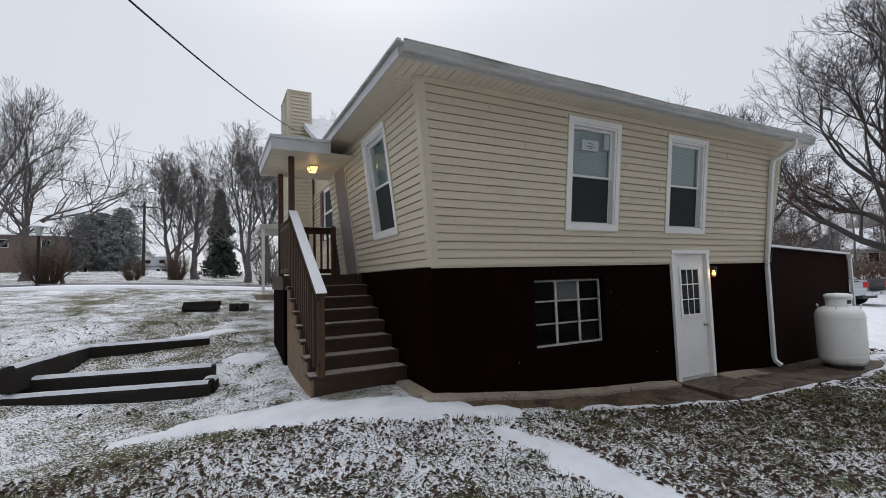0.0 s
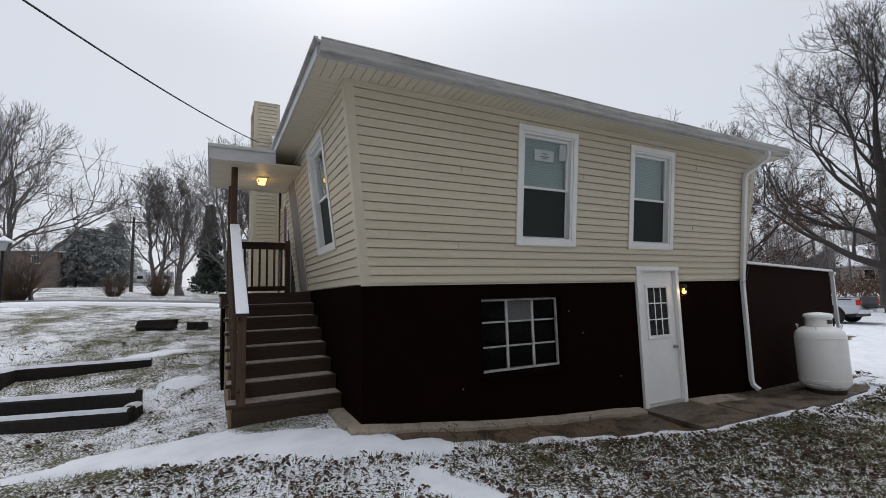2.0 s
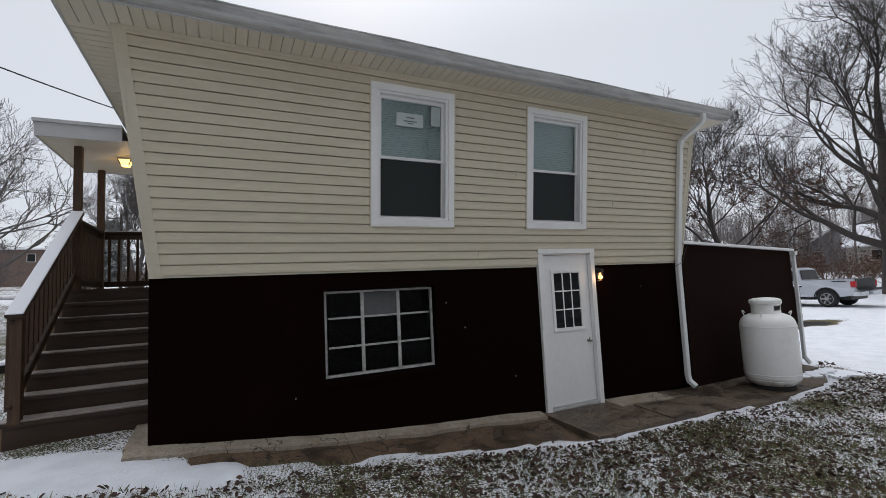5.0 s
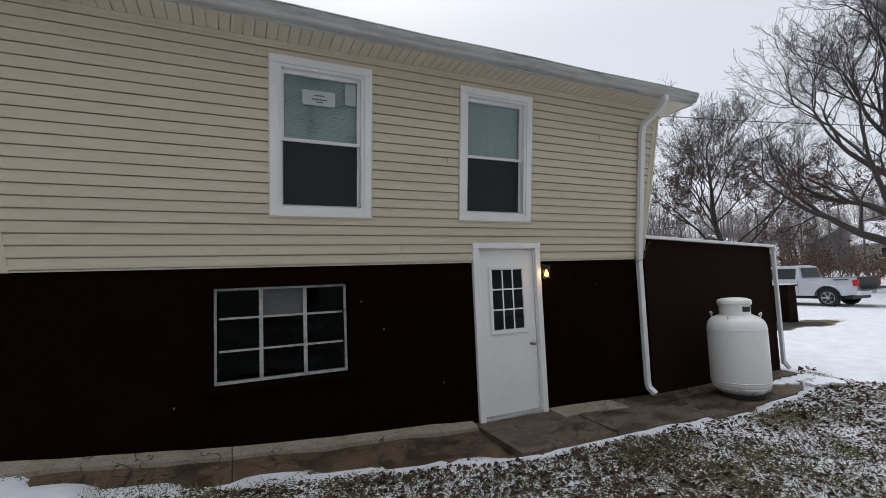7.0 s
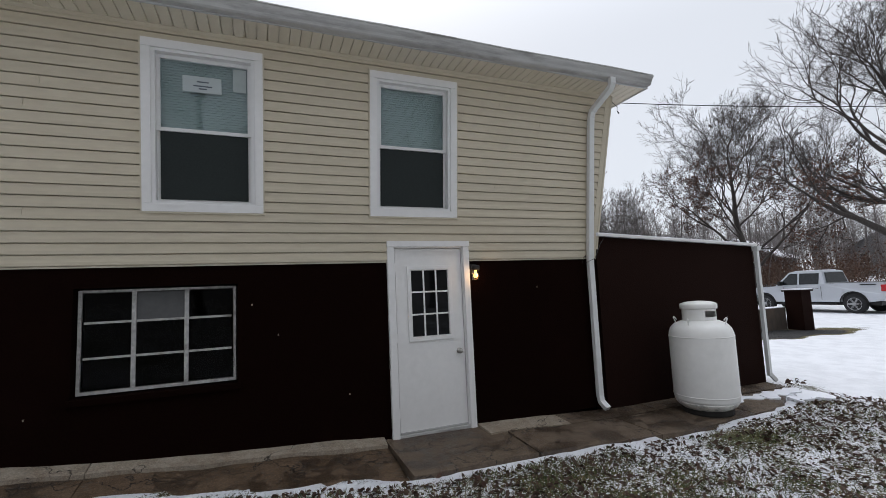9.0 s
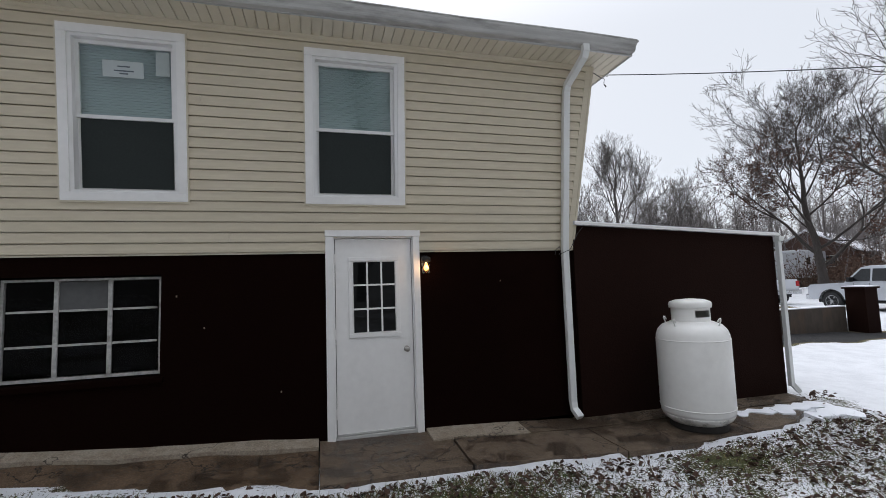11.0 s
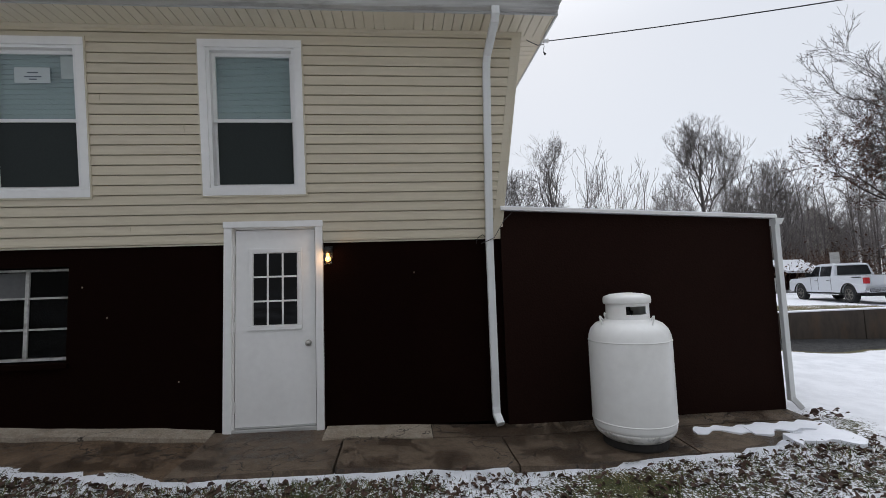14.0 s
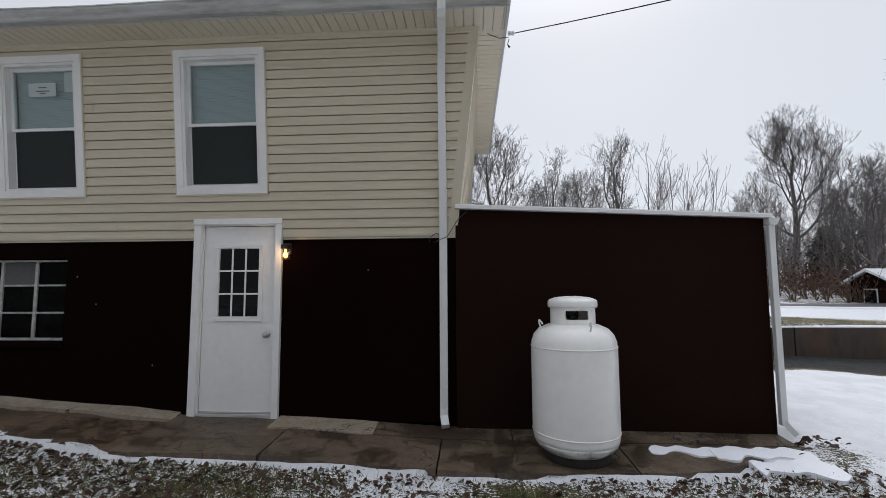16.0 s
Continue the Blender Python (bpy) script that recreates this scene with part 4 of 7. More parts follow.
# ---- porch ----
DECK = 1.85
porch = thing("porch", "small raised wooden porch with a flat white roof on brown posts", "porch", (2.0, 3.3, 0.5))
PX0, PX1, PY0, PY1 = 1.36, LX - 0.03, 2.66, 4.12
for i in range(10):
    y = PY0 + i * 0.146
    part("deck_board", boxed(PX0 - 0.02, PX1, y, y + 0.14, DECK - 0.036, DECK, bevel=0.004), M_WOOD, porch)
for b in ((PX0, PX1, PY0 + 0.01, PY0 + 0.05, DECK - 0.22, DECK - 0.037), (PX0, PX1, PY1 - 0.05, PY1, DECK - 0.22, DECK - 0.037), (PX0, PX0 + 0.04, PY0 + 0.05, PY1 - 0.05, DECK - 0.22, DECK - 0.037)):
    part("rim_joist", boxed(*b), M_WOOD, porch)
part("skirt", boxed(PX0 + 0.02, PX0 + 0.07, PY0 + 0.06, PY1 - 0.06, 0.3, DECK - 0.225), M_BROWN, porch, "dark brown boarded skirt")
for y in (2.70, 3.98):
    part("post", boxed(1.46, 1.55, y, y + 0.09, DECK, 3.80, bevel=0.006), M_WOODV, porch, "square brown porch post")
# porch roof
PRX0, PRY0, PRY1, PRZ = 1.15, 2.33, 4.2, 3.80
porch_ceiling = part("porch_ceiling", boxed(PRX0 + 0.02, LX - 0.2, PRY0 + 0.02, PRY1 - 0.02, PRZ + 0.0125, PRZ + 0.018), M_SOFFIT, porch, "white boarded porch ceiling")
s = PRY0 + 0.02
while s < PRY1 - 0.02:
    e = min(s + 0.11, PRY1 - 0.02)
    part("ceiling_board", boxed(PRX0 + 0.02, LX - 0.2, s, e - 0.006, PRZ, PRZ + 0.012), M_SOFFIT, porch_ceiling)
    s = e
for b in ((PRX0, EX0 - 0.022, PRY0, PRY0 + 0.02, PRZ - 0.01, PRZ + 0.17), (PRX0, PRX0 + 0.02, PRY0 + 0.02, PRY1, PRZ - 0.01, PRZ + 0.17), (PRX0 + 0.02, LX - 0.25, PRY1 - 0.02, PRY1, PRZ - 0.01, PRZ + 0.17)):
    part("fascia", boxed(*b, bevel=0.003), M_FASCIA, porch, "grey-white metal fascia")
bm = bmesh.new()
hexa(bm, [(PRX0 - 0.02, PRY0 - 0.02, PRZ + 0.17), (EX0 - 0.022, PRY0 - 0.02, PRZ + 0.17), (EX0 - 0.022, PRY1, PRZ + 0.17), (PRX0 - 0.02, PRY1, PRZ + 0.17), (PRX0 - 0.02, PRY0 - 0.02, PRZ + 0.215), (EX0 - 0.022, PRY0 - 0.02, PRZ + 0.215), (EX0 - 0.022, PRY1, PRZ + 0.23), (PRX0 - 0.02, PRY1, PRZ + 0.23)])
part("porch_roof", bm, M_FASCIA, porch, "flat metal-edged porch roof")


def railing(a, b, n, base, top, caps=False):
    """Rails and balusters between two points of the deck."""
    a, b = Vector(a), Vector(b)
    for z, w, h in ((top - 0.02, 0.09, 0.04), (top - 0.085, 0.04, 0.085), (base, 0.04, 0.085)):
        part("rail", beamed((a.x, a.y, z), (b.x, b.y, z), w, h), M_WOOD, porch)
    for i in range(n):
        p = a.lerp(b, (i + 0.5) / n)
        part("baluster", boxed(p.x - 0.018, p.x + 0.018, p.y - 0.018, p.y + 0.018, base + 0.04, top - 0.12), M_WOODV, porch)


railing((1.56, 4.03, 0), (2.44, 4.03, 0), 7, DECK + 0.10, DECK + 0.95)
railing((1.505, 2.80, 0), (1.505, 3.97, 0), 12, DECK + 0.10, DECK + 0.95)
part("post", boxed(2.44, 2.53, 3.98, 4.07, DECK, DECK + 0.98, bevel=0.006), M_WOODV, porch)

# ---- stairs ----
STEPS, S0, RUN, RISE, SX0, SX1 = 7, 0.76, 0.272, 0.1775, 1.42, LX - 0.03
base_z = DECK - 8 * RISE
stairs = thing("staircase", "brown-stained wooden stairs with snow on the treads", "stairs", (2.0, 1.7, base_z))
for i in range(8):
    y = S0 + i * RUN
    z0 = base_z + i * RISE
    part("riser", boxed(SX0 + 0.03, SX1, y + 0.015, y + 0.04, z0 - (0.12 if i == 0 else 0), z0 + RISE - 0.038, bevel=0.003), M_WOOD, stairs)
    if i < STEPS:
        part("tread", boxed(SX0 - 0.03, SX1, y - 0.012, y + RUN + 0.012, z0 + RISE - 0.037, z0 + RISE, bevel=0.006), M_WOOD, stairs)
        bm = bmesh.new()
        box(bm, SX0 - 0.02, SX1 - 0.02 - 0.02 * (i % 3), y - 0.004, y + RUN - 0.01, z0 + RISE + 0.001, z0 + RISE + 0.012)
        bmesh.ops.bevel(bm, geom=bm.edges[:], offset=0.005, segments=2, affect="EDGES")
        part("snow_layer", bm, M_THIN, stairs, "thin snow on the tread")
        for k in range(2):
            yy = y + 0.02 + k * RUN / 2
            part("side_board", boxed(SX0 - 0.0, SX0 + 0.028, yy, yy + RUN / 2 - 0.006, 0.2, z0 + RISE - 0.04), M_STRING, stairs, "weathered vertical boards closing the stair side")
NEWEL_Y = 0.745
nx0 = 1.49
part("newel_post", boxed(nx0, nx0 + 0.09, NEWEL_Y, NEWEL_Y + 0.09, base_z + RISE - 0.02, 1.56, bevel=0.006), M_WOODV, stairs, "square brown newel post")
ra, rb = Vector((nx0 + 0.045, 0.70, 1.575)), Vector((nx0 + 0.03, 2.70, 2.88))
part("handrail", beamed(ra, rb, 0.14, 0.04), M_WOOD, stairs)
up = Vector((0, -0.54, 0.84))
part("snow_layer", beamed(ra + up * 0.026, rb + up * 0.026, 0.135, 0.012), M_SNOW, stairs, "snow lying on the handrail")
part("lower_rail", beamed(ra + Vector((-0.03, 0.05, -0.85)), rb + Vector((-0.03, 0, -0.85)), 0.04, 0.09), M_WOOD, stairs)
part("upper_rail", beamed(ra + Vector((-0.03, 0.05, -0.08)), rb + Vector((-0.03, 0, -0.08)), 0.04, 0.09), M_WOOD, stairs)
for i in range(14):
    p = ra.lerp(rb, (i + 0.9) / 14.4)
    part("baluster", boxed(p.x - 0.085, p.x - 0.05, p.y - 0.018, p.y + 0.018, p.z - 0.95, p.z - 0.05), M_WOODV, stairs)
part("snow_layer", boxed(1.56, 2.44, 3.99, 4.07, DECK + 0.951, DECK + 0.96), M_SNOW, porch)

# ---- lean-to shed beside the house ----
shed = thing("lean_to_shed", "low lean-to shed painted dark brown with a white roof edge", "shed", (11.4, 1.0, -0.15))
SHX0, SHX1, SHY = RX + 0.004, 13.0, -0.045
bm = bmesh.new()
hexa(bm, [(SHX0, SHY, -0.6), (SHX1, SHY, -0.6), (SHX1, 2.6, -0.6), (SHX0, 2.6, -0.6), (SHX0, SHY, 2.155), (SHX1, SHY, 2.01), (SHX1, 2.6, 2.01), (SHX0, 2.6, 2.155)])
part("wall", bm, M_BROWNS, shed, "smooth dark brown painted wall")
bm = bmesh.new()
hexa(bm, [(SHX0, SHY - 0.05, 2.16), (SHX1 + 0.05, SHY - 0.05, 2.012), (SHX1 + 0.05, 2.7, 2.012), (SHX0, 2.7, 2.16), (SHX0, SHY - 0.05, 2.205), (SHX1 + 0.05, SHY - 0.05, 2.057), (SHX1 + 0.05, 2.7, 2.057), (SHX0, 2.7, 2.205)])
part("roof", bm, M_SNOW, shed, "flat roof covered in snow")
part("drip_edge", beamed((SHX0, SHY - 0.055, 2.178), (SHX1 + 0.052, SHY - 0.055, 2.03), 0.012, 0.038, 0.002), M_WHITE, shed)
bm = bmesh.new()
hexa(bm, [(SHX1 + 0.002, SHY - 0.09, 1.935), (SHX1 + 0.07, SHY - 0.09, 1.935), (SHX1 + 0.07, 2.7, 1.935), (SHX1 + 0.002, 2.7, 1.935), (SHX1 + 0.002, SHY - 0.09, 2.005), (SHX1 + 0.11, SHY - 0.09, 2.005), (SHX1 + 0.11, 2.7, 2.005), (SHX1 + 0.002, 2.7, 2.005)])
part("gutter", bm, M_DSPOUT, shed)
bm = boxed(13.004, 13.062, SHY - 0.07, SHY - 0.015, -0.02, 1.95, bevel=0.006)
beam(bm, (13.033, SHY - 0.042, 0.02), (13.12, SHY - 0.075, -0.10), 0.055, 0.05)
part("downspout", bm, M_DSPOUT, shed, "flat white downspout at the shed corner")

# ---- lamps on the house ----
lamp = thing("wall_lamp", "black wall lantern with a clear jar and a lit bulb", "wall lamp", (8.04, -0.05, 1.70))
part("back_plate", boxed(7.995, 8.075, -0.014, 0.0, 1.70, 1.82, bevel=0.006), M_BLACK, lamp)
bm = bmesh.new()
lathe(bm, [(0.01, 1.805), (0.045, 1.80), (0.05, 1.785), (0.05, 1.755), (0.046, 1.75)], (8.035, -0.075, 0), 20)
part("cap", bm, M_BLACK, lamp, "", True)
part("arm", beamed((8.035, -0.01, 1.79), (8.035, -0.07, 1.79), 0.018, 0.018, 0.002), M_BLACK, lamp)
bm = bmesh.new()
lathe(bm, [(0.040, 1.75), (0.047, 1.735), (0.046, 1.64), (0.038, 1.625)], (8.035, -0.075, 0), 20)
jar = part("jar", bm, M_GLASS, lamp, "clear glass jar", True)
jar.visible_shadow = False
bm = bmesh.new()
lathe(bm, [(0.012, 1.745), (0.014, 1.72), (0.027, 1.69), (0.026, 1.668), (0.008, 1.655)], (8.035, -0.075, 0), 16)
part("bulb", bm, M_BULB, lamp, "glowing warm bulb", True)
pl = new("wall_lamp_light", bpy.data.lights.new("wall_lamp_light", "POINT"))
pl.data.energy, pl.data.color, pl.data.shadow_soft_size = 0.7, (1.0, 0.62, 0.33), 0.03
pl.location = (8.035, -0.135, 1.69)

pc = thing("porch_light", "square amber glass porch ceiling light, lit", "ceiling light", (1.95, 3.25, PRZ))
part("base", boxed(1.86, 2.04, 3.14, 3.36, PRZ - 0.02, PRZ - 0.001, bevel=0.004), M_TRIMC, pc)
bm = bmesh.new()
hexa(bm, [(1.90, 3.18, PRZ - 0.10), (2.00, 3.18, PRZ - 0.10), (2.00, 3.32, PRZ - 0.10), (1.90, 3.32, PRZ - 0.10), (1.87, 3.15, PRZ - 0.02), (2.03, 3.15, PRZ - 0.02), (2.03, 3.35, PRZ - 0.02), (1.87, 3.35, PRZ - 0.02)])
part("shade", bm, M_AMBER, pc, "glowing amber glass shade")
for a, b in (((1.90, 3.18), (1.87, 3.15)), ((2.00, 3.18), (2.03, 3.15)), ((1.90, 3.32), (1.87, 3.35)), ((2.00, 3.32), (2.03, 3.35))):
    part("shade_bar", beamed((*a, PRZ - 0.102), (*b, PRZ - 0.02), 0.010, 0.010, 0), M_BLACK, pc)
pl2 = new("porch_light_lamp", bpy.data.lights.new("porch_light_lamp", "POINT"))
pl2.data.energy, pl2.data.color, pl2.data.shadow_soft_size = 0.9, (1.0, 0.62, 0.28), 0.05
pl2.location = (1.95, 3.25, PRZ - 0.16)

# ---- propane tank ----
TX, TY = 10.93, -0.63
tz = -0.13
tank = thing("propane_tank", "upright white propane cylinder standing on the damp pavement", "gas tank", (TX, TY, tz))
bm = bmesh.new()
lathe(bm, [(0.360, 0.14), (0.366, 0.17), (0.372, 0.23), (0.372, 0.92), (0.366, 0.98), (0.345, 1.04), (0.30, 1.09), (0.22, 1.125), (0.12, 1.14)], (TX, TY, tz), 48)
part("body", bm, M_TANK, tank, "white enamelled steel body", True)
bm = bmesh.new()
lathe(bm, [(0.20, 0.03), (0.28, 0.05), (0.335, 0.095), (0.352, 0.12), (0.3605, 0.141)], (TX, TY, tz), 48)
part("base_dome", bm, M_CHIP, tank, "lower dome with grimy, chipped paint", True)
for z in (0.215, 0.935):
    bm = bmesh.new()
    lathe(bm, [(0.366, z - 0.008), (0.3755, z - 0.004), (0.3755, z + 0.004), (0.366, z + 0.008)], (TX, TY, tz), 48)
    part("weld_seam", bm, M_TANK, tank, "", True)
bm = bmesh.new()
lathe(bm, [(0.28, -0.03), (0.29, 0.0), (0.285, 0.05), (0.26, 0.06)], (TX, TY, tz), 32)
part("foot_ring", bm, M_RUST, tank, "dark rusty foot ring")
# collar with hand holes
bm = bmesh.new()
n, r0, r1, za, zb = 48, 0.195, 0.185, tz + 1.11, tz + 1.30
for i in range(n):
    a0, a1 = 2 * math.pi * i / n, 2 * math.pi * (i + 1) / n
    mid = math.degrees((a0 + a1) / 2)
    hole = any(abs((mid - h + 180) % 360 - 180) < 27 for h in (-90, 90))
    for lo, hi in (((za, za + 0.065), (zb - 0.05, zb)) if hole else ((za, zb),)):
        q = [(TX + r * math.cos(a), TY + r * math.sin(a), z) for z in (lo, hi) for r, a in ((r1, a0), (r0, a0), (r0, a1), (r1, a1))]
        hexa(bm, [q[0], q[1], q[2], q[3], q[4], q[5], q[6], q[7]])
bmesh.ops.remove_doubles(bm, verts=bm.verts[:], dist=0.0005)
part("collar", bm, M_TANK, tank, "steel collar with hand holes")
bm = bmesh.new()
lathe(bm, [(0.212, 1.275), (0.216, 1.29), (0.216, 1.325), (0.205, 1.345), (0.15, 1.365), (0.05, 1.375)], (TX, TY, tz), 40)
part("cap", bm, M_TANK, tank, "domed dust cap", True)
bm = bmesh.new()
lathe(bm, [(0.05, 1.12), (0.05, 1.2), (0.03, 1.21), (0.03, 1.26)], (TX, TY, tz), 12)
part("valve", bm, M_BLACK, tank)
for a in (-75, 105, 195):
    c, s = math.cos(radians(a)), math.sin(radians(a))
    bm = bmesh.new()
    pts = []
    for k in range(9):
        q = math.pi * k / 8
        pts.append((TX + c * (0.29 + 0.035 * math.sin(q)) - s * 0.0, TY + s * (0.29 + 0.035 * math.sin(q)), tz + 1.10 + 0.06 * math.sin(q) - 0.03 * math.cos(q)))
    tube(bm, pts, [0.008] * 9, 6)
    part("lifting_lug", bm, M_TANK, tank, "", True)

# ---- footing and pavement along the wall ----
def base_z_at(x):
    return float(np.interp(x, BASE_X, BASE_Z))


walkway = thing("walkway", "damp brown concrete walk along the basement wall, cracked and uneven", "pavement", (7.5, -0.5, -0.1), kind="structure")


def strip(name, x0, x1, ya, yb, za, zb, thick, material, label="", n=0, rough=0.0, parent=None):
    """A slab between two edges given as functions of x."""
    n = n or max(2, int((x1 - x0) / 0.12))
    bm = bmesh.new()
    m = 6
    grid = []
    for i in range(n + 1):
        x = x0 + (x1 - x0) * i / n
        row = []
        for j in range(m + 1):
            t = j / m
            y = ya(x) + (yb(x) - ya(x)) * t
            z = za(x) + (zb(x) - za(x)) * t + rough * noise.noise(Vector((x * 3, y * 5, 1.7)))
            row.append(bm.verts.new((x, y, z)))
        grid.append(row)
    for i in range(n):
        for j in range(m):
            bm.faces.new((grid[i][j], grid[i + 1][j], grid[i + 1][j + 1], grid[i][j + 1]))
    rim = [grid[i][0] for i in range(n + 1)] + [grid[n][j] for j in range(1, m + 1)] + [grid[i][m] for i in range(n - 1, -1, -1)] + [grid[0][j] for j in range(m - 1, 0, -1)]
    low = [bm.verts.new((v.co.x, v.co.y, v.co.z - thick)) for v in rim]
    for i in range(len(rim)):
        k = (i + 1) % len(rim)
        bm.faces.new((rim[i], low[i], low[k], rim[k]))
    bmesh.ops.recalc_face_normals(bm, faces=bm.faces[:])
    return part(name, bm, material, parent or walkway, label)


wig = lambda x, s: 0.018 * math.sin(x * 5 + s) + 0.012 * math.sin(x * 13 + 2 * s)
for x0, x1 in ((2.50, 4.36), (4.368, 6.90)):
    strip("footing", x0, x1, lambda x: -0.16 - wig(x, 1), lambda x: 0.0 if x > 2.66 else 0.0, lambda x: base_z_at(x) - 0.03, lambda x: base_z_at(x) + 0.004, 0.3, M_FOOT, "pale worn concrete footing", rough=0.008)
    strip("apron", max(x0, 2.98), x1, lambda x: float(edge_y(x)) + 0.0, lambda x: -0.165 - wig(x, 1), lambda x: min(base_z_at(x) - 0.13, gz(x, float(edge_y(x)) - 0.05) + 0.03), lambda x: base_z_at(x) - 0.065, 0.25, M_APRON, "earth-stained sloping concrete apron", rough=0.022)
strip("footing", 2.48, 2.70, lambda x: 0.004, lambda x: 0.74, lambda x: 0.405, lambda x: 0.43, 0.3, M_FOOT, "", rough=0.006)
for x0, x1, a, b in ((6.91, 8.19, 0.0, 1.0), (8.21, 9.72, 0.30, 1.0), (9.735, 11.35, 0.30, 1.0), (11.365, 13.12, 0.30, 1.0)):
    far = (lambda x: -0.012) if a == 0 else (lambda x: -0.33 + wig(x, 4) * 0.4)
    strip("paving_slab", x0, x1, lambda x: float(edge_y(x)), far, lambda x: max(base_z_at(x) - 0.05, gz(x, float(edge_y(x)) - 0.05) + 0.012), lambda x: base_z_at(x) - 0.018, 0.2, M_CONC, "damp brown concrete slab", rough=0.008)
for x0, x1, m in ((8.0, 9.05, M_FOOT), (9.058, 10.4, M_CONC), (10.41, 13.0, M_CONC)):
    strip("footing", x0, x1, lambda x: -0.318 + wig(x, 4) * 0.4, lambda x: -0.004, lambda x: base_z_at(x) - 0.012, lambda x: base_z_at(x) + 0.012, 0.25, m, "", rough=0.006)

for x0, x1, ya, yb in ((11.60, 12.20, -0.54, -0.52), (12.12, 12.95, -0.60, -0.53), (12.30, 12.95, -0.92, -0.80)):
    strip("snow_patch", x0, x1, lambda x: ya + 3.0 * wig(x * 1.7, 2) - 0.03, lambda x: yb + 2.5 * wig(x * 2.1, 5) + 0.12 * math.sin((x - x0) / (x1 - x0) * 3.14), lambda x: base_z_at(x) - 0.014, lambda x: base_z_at(x) + 0.004, 0.05, M_SNOW, "thin snow left on the walk", n=26, rough=0.02)

# ---- landscape timbers ----
bed = thing("timber_planter", "terraced bed of dark old landscape timbers capped with snow", "planter", (-0.6, 3.6, 0.3))


def timber(a, b, w, h, snow=True):
    a, b = Vector(a), Vector(b)
    n = 14
    bm = bmesh.new()
    d = (b - a).normalized()
    s = Vector((-d.y, d.x, 0))
    rings = []
    for i in range(n + 1):
        p = a.lerp(b, i / n)
        j = lambda k: 0.014 * noise.noise(Vector((i * 0.7, k * 3.1, a.x * 5)))
        rings.append([bm.verts.new(p + s * (sx * w / 2 + j(k)) + Vector((0, 0, sz * h / 2 + j(k + 9)))) for k, (sx, sz) in enumerate(((-1, -1), (1, -1), (1, 0.75), (0.82, 1), (-0.82, 1), (-1, 0.75)))])
    for r, q in zip(rings, rings[1:]):
        for k in range(6):
            bm.faces.new((r[k], r[(k + 1) % 6], q[(k + 1) % 6], q[k]))
    bm.faces.new(rings[0][::-1])
    bm.faces.new(rings[-1])
    bmesh.ops.recalc_face_normals(bm, faces=bm.faces[:])
    part("timber", bm, M_TIMBER, bed)
    if snow:
        bm = bmesh.new()
        rows = []
        for i in range(n * 2 + 1):
            p = a.lerp(b, 0.004 + 0.99 * i / (n * 2))
            e = 0.03 * noise.noise(Vector((i * 0.9, a.y * 7, 2)))
            rows.append([bm.verts.new(p + s * (w * q + (e if abs(q) > 0.3 else 0)) + Vector((0, 0, h / 2 + z))) for q, z in ((-0.50, -0.006), (-0.38, 0.026), (0, 0.034), (0.38, 0.026), (0.50, -0.006))])
        for r, q in zip(rows, rows[1:]):
            for k in range(4):
                bm.faces.new((r[k], r[k + 1], q[k + 1], q[k]))
        bmesh.ops.solidify(bm, geom=bm.faces[:], thickness=0.004)
        part("snow_cap", bm, M_SNOW, bed, "", True)


timber((0.36, 2.30, 0.29), (-3.9, 3.60, 0.25), 0.17, 0.22)
timber((0.40, 2.66, 0.46), (-3.9, 3.96, 0.40), 0.19, 0.22)
timber((0.36, 2.66, 0.26), (-3.9, 3.98, 0.22), 0.18, 0.2, False)
timber((0.33, 4.75, 0.62), (-1.55, 4.75, 0.62), 0.17, 0.30)
timber((-1.50, 4.80, 0.62), (-1.95, 2.95, 0.60), 0.17, 0.30)
timber((0.33, 2.32, 0.30), (0.38, 2.56, 0.30), 0.16, 0.24)

# ---- stone bench and block on the lawn ----
def boulder(name, at, size, label, category, turn=0.0, mat_=M_TIMBER, seed=1):
    bm = bmesh.new()
    bmesh.ops.create_cube(bm, size=1)
    bmesh.ops.subdivide_edges(bm, edges=bm.edges[:], cuts=3, use_grid_fill=True)
    for v in bm.verts:
        k = noise.noise(v.co * 2.3 + Vector((seed * 7, 0, 0)))
        v.co = Vector((v.co.x * size[0] * (1 + 0.15 * k), v.co.y * size[1] * (1 + 0.2 * k), v.co.z * size[2] * (1 + 0.25 * k)))
    bm.transform(pose(*at, 0, 0, turn) @ Matrix.Translation((0, 0, size[2] * 0.45)))
    return bm


bench = thing("log_bench", "low dark log slab lying on stones in the lawn", "bench", (0.15, 7.6, gz(0.15, 7.6)))
part("slab", boulder("", (0.15, 7.6, gz(0.15, 7.6) + 0.03), (0.75, 0.32, 0.2), "", "", -20, seed=1), M_TIMBER, bench)
part("foot_stone", boulder("", (0.0, 7.65, gz(0.15, 7.6) - 0.04), (0.5, 0.25, 0.12), "", "", -20, seed=4), M_TIMBER, bench)
for dx in (0.0, 0.22):
    blk = thing("wooden_block", "small dark square block beside the log", "block", (0.85 + dx, 7.5, gz(0.85 + dx, 7.5)), group="blocks by the log")
    part("body", boulder("", (0.85 + dx, 7.5 - dx * 0.3, gz(0.85 + dx, 7.5) - 0.03), (0.17, 0.2, 0.2), "", "", -20, seed=2 + dx), M_TIMBER, blk)

